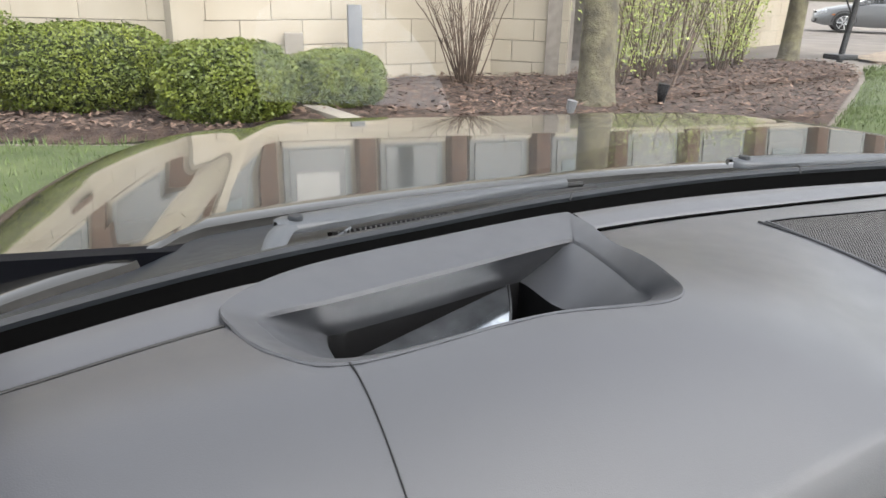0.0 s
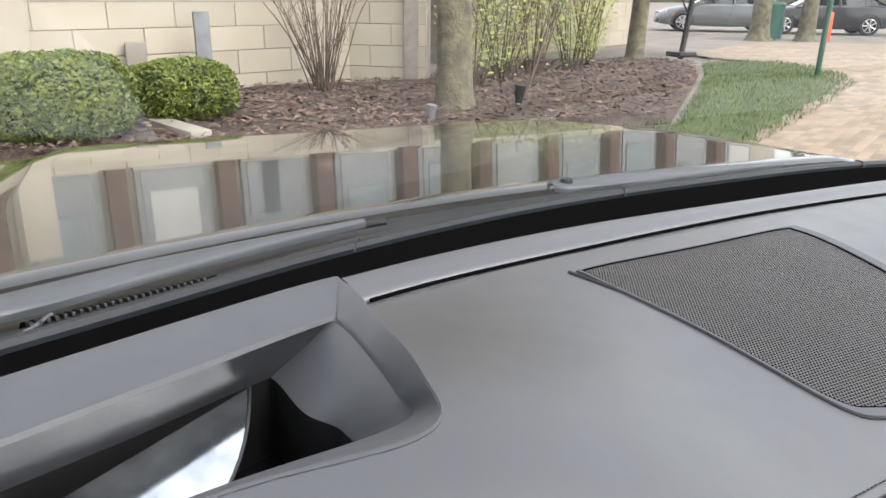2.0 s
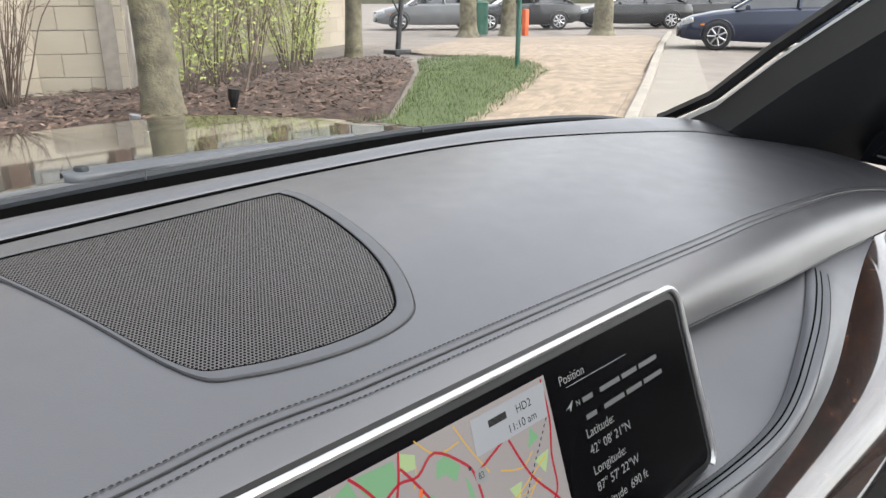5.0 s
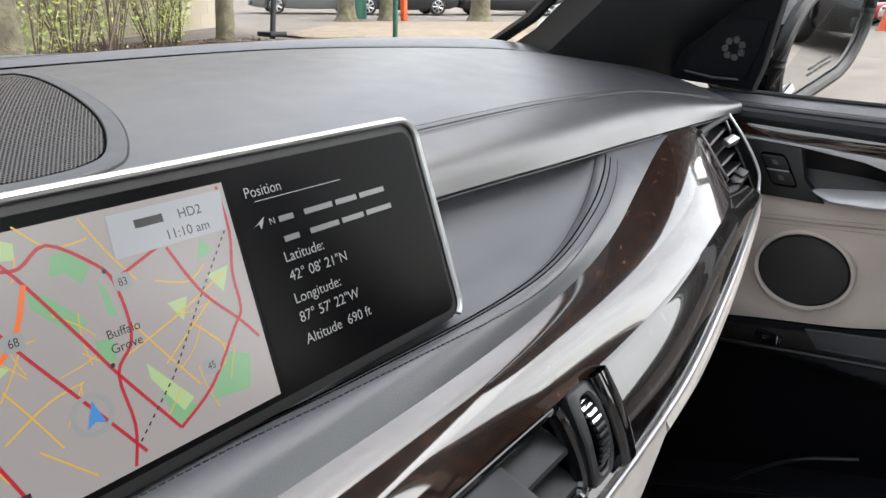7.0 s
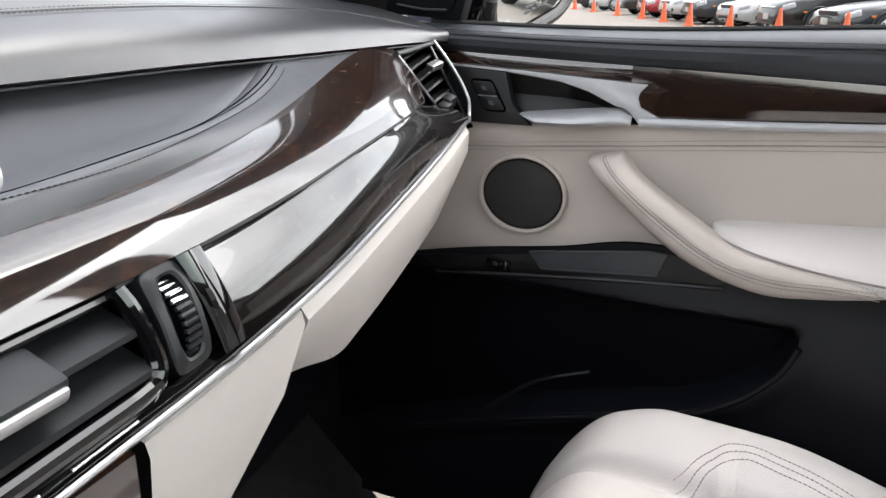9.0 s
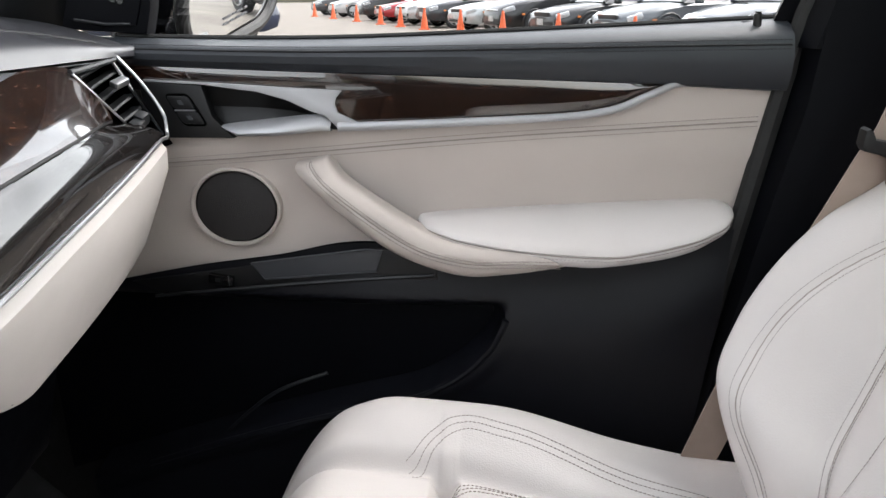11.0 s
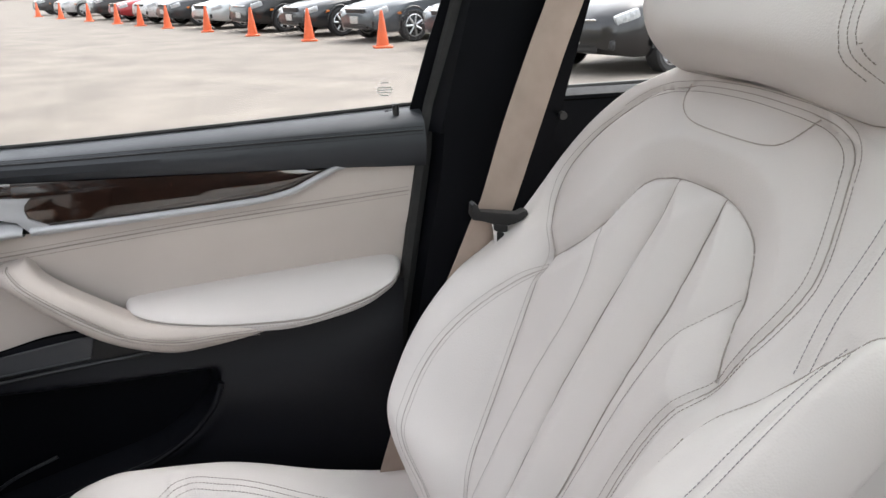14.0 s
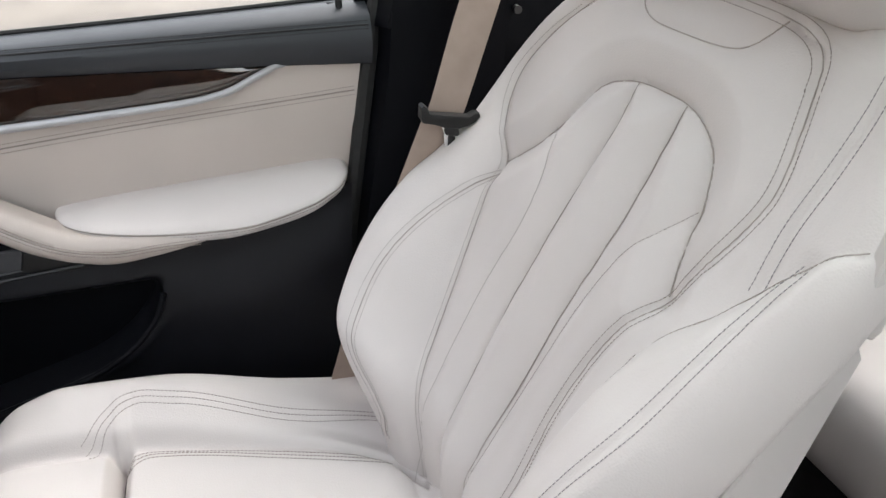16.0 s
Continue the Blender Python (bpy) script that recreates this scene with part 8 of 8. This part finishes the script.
def make_car(col, colour_name, tall=1.0):
    """A saloon with its nose to +x, built round the origin."""
    t = thing("parked_car", (0, 0, 0), "parked %s car with alloy wheels on the lot" % colour_name, "car", "parked cars")
    P = paint(tuple(0.6 * c for c in col))
    st = [(-2.35, 0.55, 0.72, 0.70), (-2.25, 0.36, 0.92, 0.80), (-1.9, 0.25, 0.99, 0.88), (-1.2, 0.22, 1.0, 0.91), (-0.3, 0.20, 0.99, 0.92), (0.6, 0.20, 0.97, 0.92), (0.95, 0.22, 0.95, 0.91), (1.5, 0.23, 0.88, 0.89), (2.0, 0.24, 0.78, 0.84), (2.25, 0.28, 0.68, 0.72), (2.36, 0.36, 0.58, 0.55)]
    rows = []
    for x, z0, z1, w in st:
        z1 *= tall
        rows.append([(x, -w * 0.92, z0), (x, -w, z0 + 0.10), (x, -w, z0 + (z1 - z0) * 0.55), (x, -w * 0.965, z1 - 0.06), (x, -w * 0.88, z1), (x, -w * 0.4, z1 + 0.025), (x, 0, z1 + 0.03),
                     (x, w * 0.4, z1 + 0.025), (x, w * 0.88, z1), (x, w * 0.965, z1 - 0.06), (x, w, z0 + (z1 - z0) * 0.55), (x, w, z0 + 0.10), (x, w * 0.92, z0)])
    body = part("body", loft(rows, closed=True, cap=True), P, t, auto=40)
    rows = []
    for x, z, w in ((-2.0, 0.98, 0.74), (-1.25, 1.36, 0.60), (-0.6, 1.45, 0.57), (0.1, 1.43, 0.57), (0.35, 1.38, 0.59), (1.05, 0.97, 0.74)):
        z *= tall
        rows.append([(x, -w - (0.14 if z < 1.2 else 0.12), 0.94 * tall), (x, -w, z), (x, 0, z + 0.02), (x, w, z), (x, w + (0.14 if z < 1.2 else 0.12), 0.94 * tall)])
    part("window_glass", loft(rows), CARGLASS, t, auto=40)
    rows = [[(x, -w, z), (x, -w * 0.5, z + 0.018), (x, 0, z + 0.022), (x, w * 0.5, z + 0.018), (x, w, z)] for x, z, w in ((-1.28, 1.365 * tall, 0.61), (-0.6, 1.462 * tall, 0.585), (0.1, 1.442 * tall, 0.585), (0.34, 1.392 * tall, 0.60))]
    part("roof", loft(rows), P, t)
    for s in (-1, 1):
        for pts in (((0.34, 1.385 * tall, 0.605), (1.06, 0.975 * tall, 0.80)), ((-1.28, 1.36 * tall, 0.62), (-1.98, 0.985 * tall, 0.80)), ((-0.35, 1.44 * tall, 0.60), (-0.35, 0.97 * tall, 0.86))):
            part("pillar", tube([(a, s * w, z) for a, z, w in pts], 0.035, sides=6), P, t)
        part("side_mirror", box((0.10, 0.20, 0.13), (0.80, s * 1.0, 1.00 * tall), 0.03), P, t)
        part("headlamp", box((0.34, 0.36, 0.13), (2.07, s * 0.60, 0.66 * tall), 0.04, pose(0, 0, 0, 0, 18, -s * 28)), LENS, t, "clear headlamp")
        part("marker_lamp", box((0.10, 0.02, 0.05), (1.78, s * 0.895, 0.60), 0.01), AMBER, t, "amber side lamp")
        part("intake", box((0.06, 0.34, 0.12), (2.26, s * 0.52, 0.40), 0.02, pose(0, 0, 0, 0, 0, -s * 20)), GRILLEB, t)
    part("grille", box((0.08, 0.72, 0.20), (2.30, 0, 0.60), 0.03, pose(0, 0, 0, 0, 12)), GRILLEB, t, "black front grille")
    part("grille_trim", box((0.03, 0.80, 0.025), (2.335, 0, 0.70), 0.008), CHROME, t)
    part("lower_intake", box((0.08, 0.90, 0.12), (2.32, 0, 0.36), 0.02), GRILLEB, t)
    part("number_plate", box((0.02, 0.30, 0.15), (2.365, 0, 0.47), 0.005), WHITEPAINT, t)
    for x in (-1.38, 1.42):
        for s in (-1, 1):
            rows = [[(x + r * math.cos(2 * math.pi * k / 28), s * y, 0.335 + r * math.sin(2 * math.pi * k / 28)) for k in range(28)] for r, y in ((0.20, 0.925), (0.235, 0.93), (0.30, 0.935), (0.33, 0.915), (0.335, 0.86), (0.33, 0.74))]
            w = part("wheel", loft(rows, closed=True), TYRE, t, "black tyre")
            arch_b = [[(x + r * math.cos(math.pi * k / 16), s * y, 0.345 + r * math.sin(math.pi * k / 16)) for k in range(17)] for r, y in ((0.405, 0.905), (0.385, 0.927), (0.37, 0.90), (0.36, 0.72))]
            part("wheel_arch", loft(arch_b), GRILLEB, t)
            dish = [[(x + r * math.cos(2 * math.pi * k / 28), s * y, 0.335 + r * math.sin(2 * math.pi * k / 28)) for k in range(28)] for r, y in ((0.235, 0.925), (0.215, 0.915), (0.20, 0.87), (0.05, 0.86))]
            rim_ob = part("rim", loft(dish, closed=True), GRILLEB, w)
            spokes = bmesh.new()
            for k in range(7):
                a = 2 * math.pi * k / 7
                tube([(x + 0.03 * math.cos(a), s * 0.925, 0.335 + 0.03 * math.sin(a)), (x + 0.225 * math.cos(a), s * 0.925, 0.335 + 0.225 * math.sin(a))], 0.024, spokes, sides=6)
            tube([(x + 0.225 * math.cos(2 * math.pi * k / 28), s * 0.927, 0.335 + 0.225 * math.sin(2 * math.pi * k / 28)) for k in range(28)], 0.013, spokes, sides=5, closed=False)
            part("spokes", spokes, RIM, w, "silver alloy spokes")
    return t


def place_car(col, name, at, heading, tall=1.0):
    t = make_car(col, name, tall)
    t.matrix_basis = Matrix.Translation((at[0], at[1], 0.0)) @ pose(0, 0, 0, 0, 0, heading)
    return t


nose = math.degrees(math.atan2(ROW_N.y, ROW_N.x))
spots = [(-1.42, (0.006, 0.0065, 0.009), "black", 1.12), (-0.48, (0.030, 0.042, 0.062), "dark blue-grey", 1.0), (0.55, (0.11, 0.125, 0.14), "grey", 0.98), (1.55, (0.022, 0.024, 0.028), "charcoal", 0.95),
         (2.55, (0.010, 0.010, 0.012), "black", 1.1), (3.55, (0.66, 0.70, 0.70), "white", 0.95), (4.6, (0.035, 0.038, 0.045), "dark grey", 1.0), (5.5, (0.70, 0.70, 0.70), "white", 1.0),
         (6.5, (0.45, 0.02, 0.03), "red", 0.9), (7.6, (0.03, 0.03, 0.033), "dark", 1.15), (9.6, (0.68, 0.68, 0.68), "white", 1.0), (11.2, (0.05, 0.05, 0.055), "dark grey", 1.05)]
for k, col, name, tall in spots:
    c = first + ROW_D * 2.965 * k - ROW_N * (2.75 if k > -1 else 2.30)
    c += Vector((-1.75, 0.10, 0)) if k < -1 else Vector((0, 0, 0))
    place_car(col, name, c, nose + (4 if name == "white" else 0), tall)
# a dark blue car across the road and dark cars beyond the path
view = math.degrees(math.atan2(-0.87, 0.50))
place_car((0.02, 0.032, 0.075), "dark blue", (18.45 + 0.5 * 1.1, 9.35 - 0.87 * 1.1), view + 180)
place_car((0.03, 0.032, 0.036), "dark grey", (23.5, 20.6), -35 + 180)
place_car((0.25, 0.26, 0.27), "silver", (21.0, 23.0), -35 + 180)
place_car((0.018, 0.02, 0.024), "black", (27.5, 18.0), -40 + 180)
place_car((0.05, 0.05, 0.055), "dark grey", (32.0, 17.5), -45 + 180)

# closing background: a far belt of trees and low buildings
FAR = mat("far_tree_belt", (0.060, 0.066, 0.042), 0.95, col2=(0.132, 0.126, 0.096), vscale=0.08, detail=8, bump=0.6, bscale=0.6, bdist=0.5)
rows = []
for k in range(181):
    a = 2 * math.pi * k / 180
    h = 7 + 3.0 * noise.noise(Vector((math.cos(a) * 9, math.sin(a) * 9, 0.5)))
    rows.append([(140 * math.cos(a), 140 * math.sin(a), -0.5), (140 * math.cos(a), 140 * math.sin(a), h * 0.6), (141 * math.cos(a), 141 * math.sin(a), h)])
single("backdrop", loft(rows), FAR, "distant belt of bare spring trees", "backdrop", kind="structure")
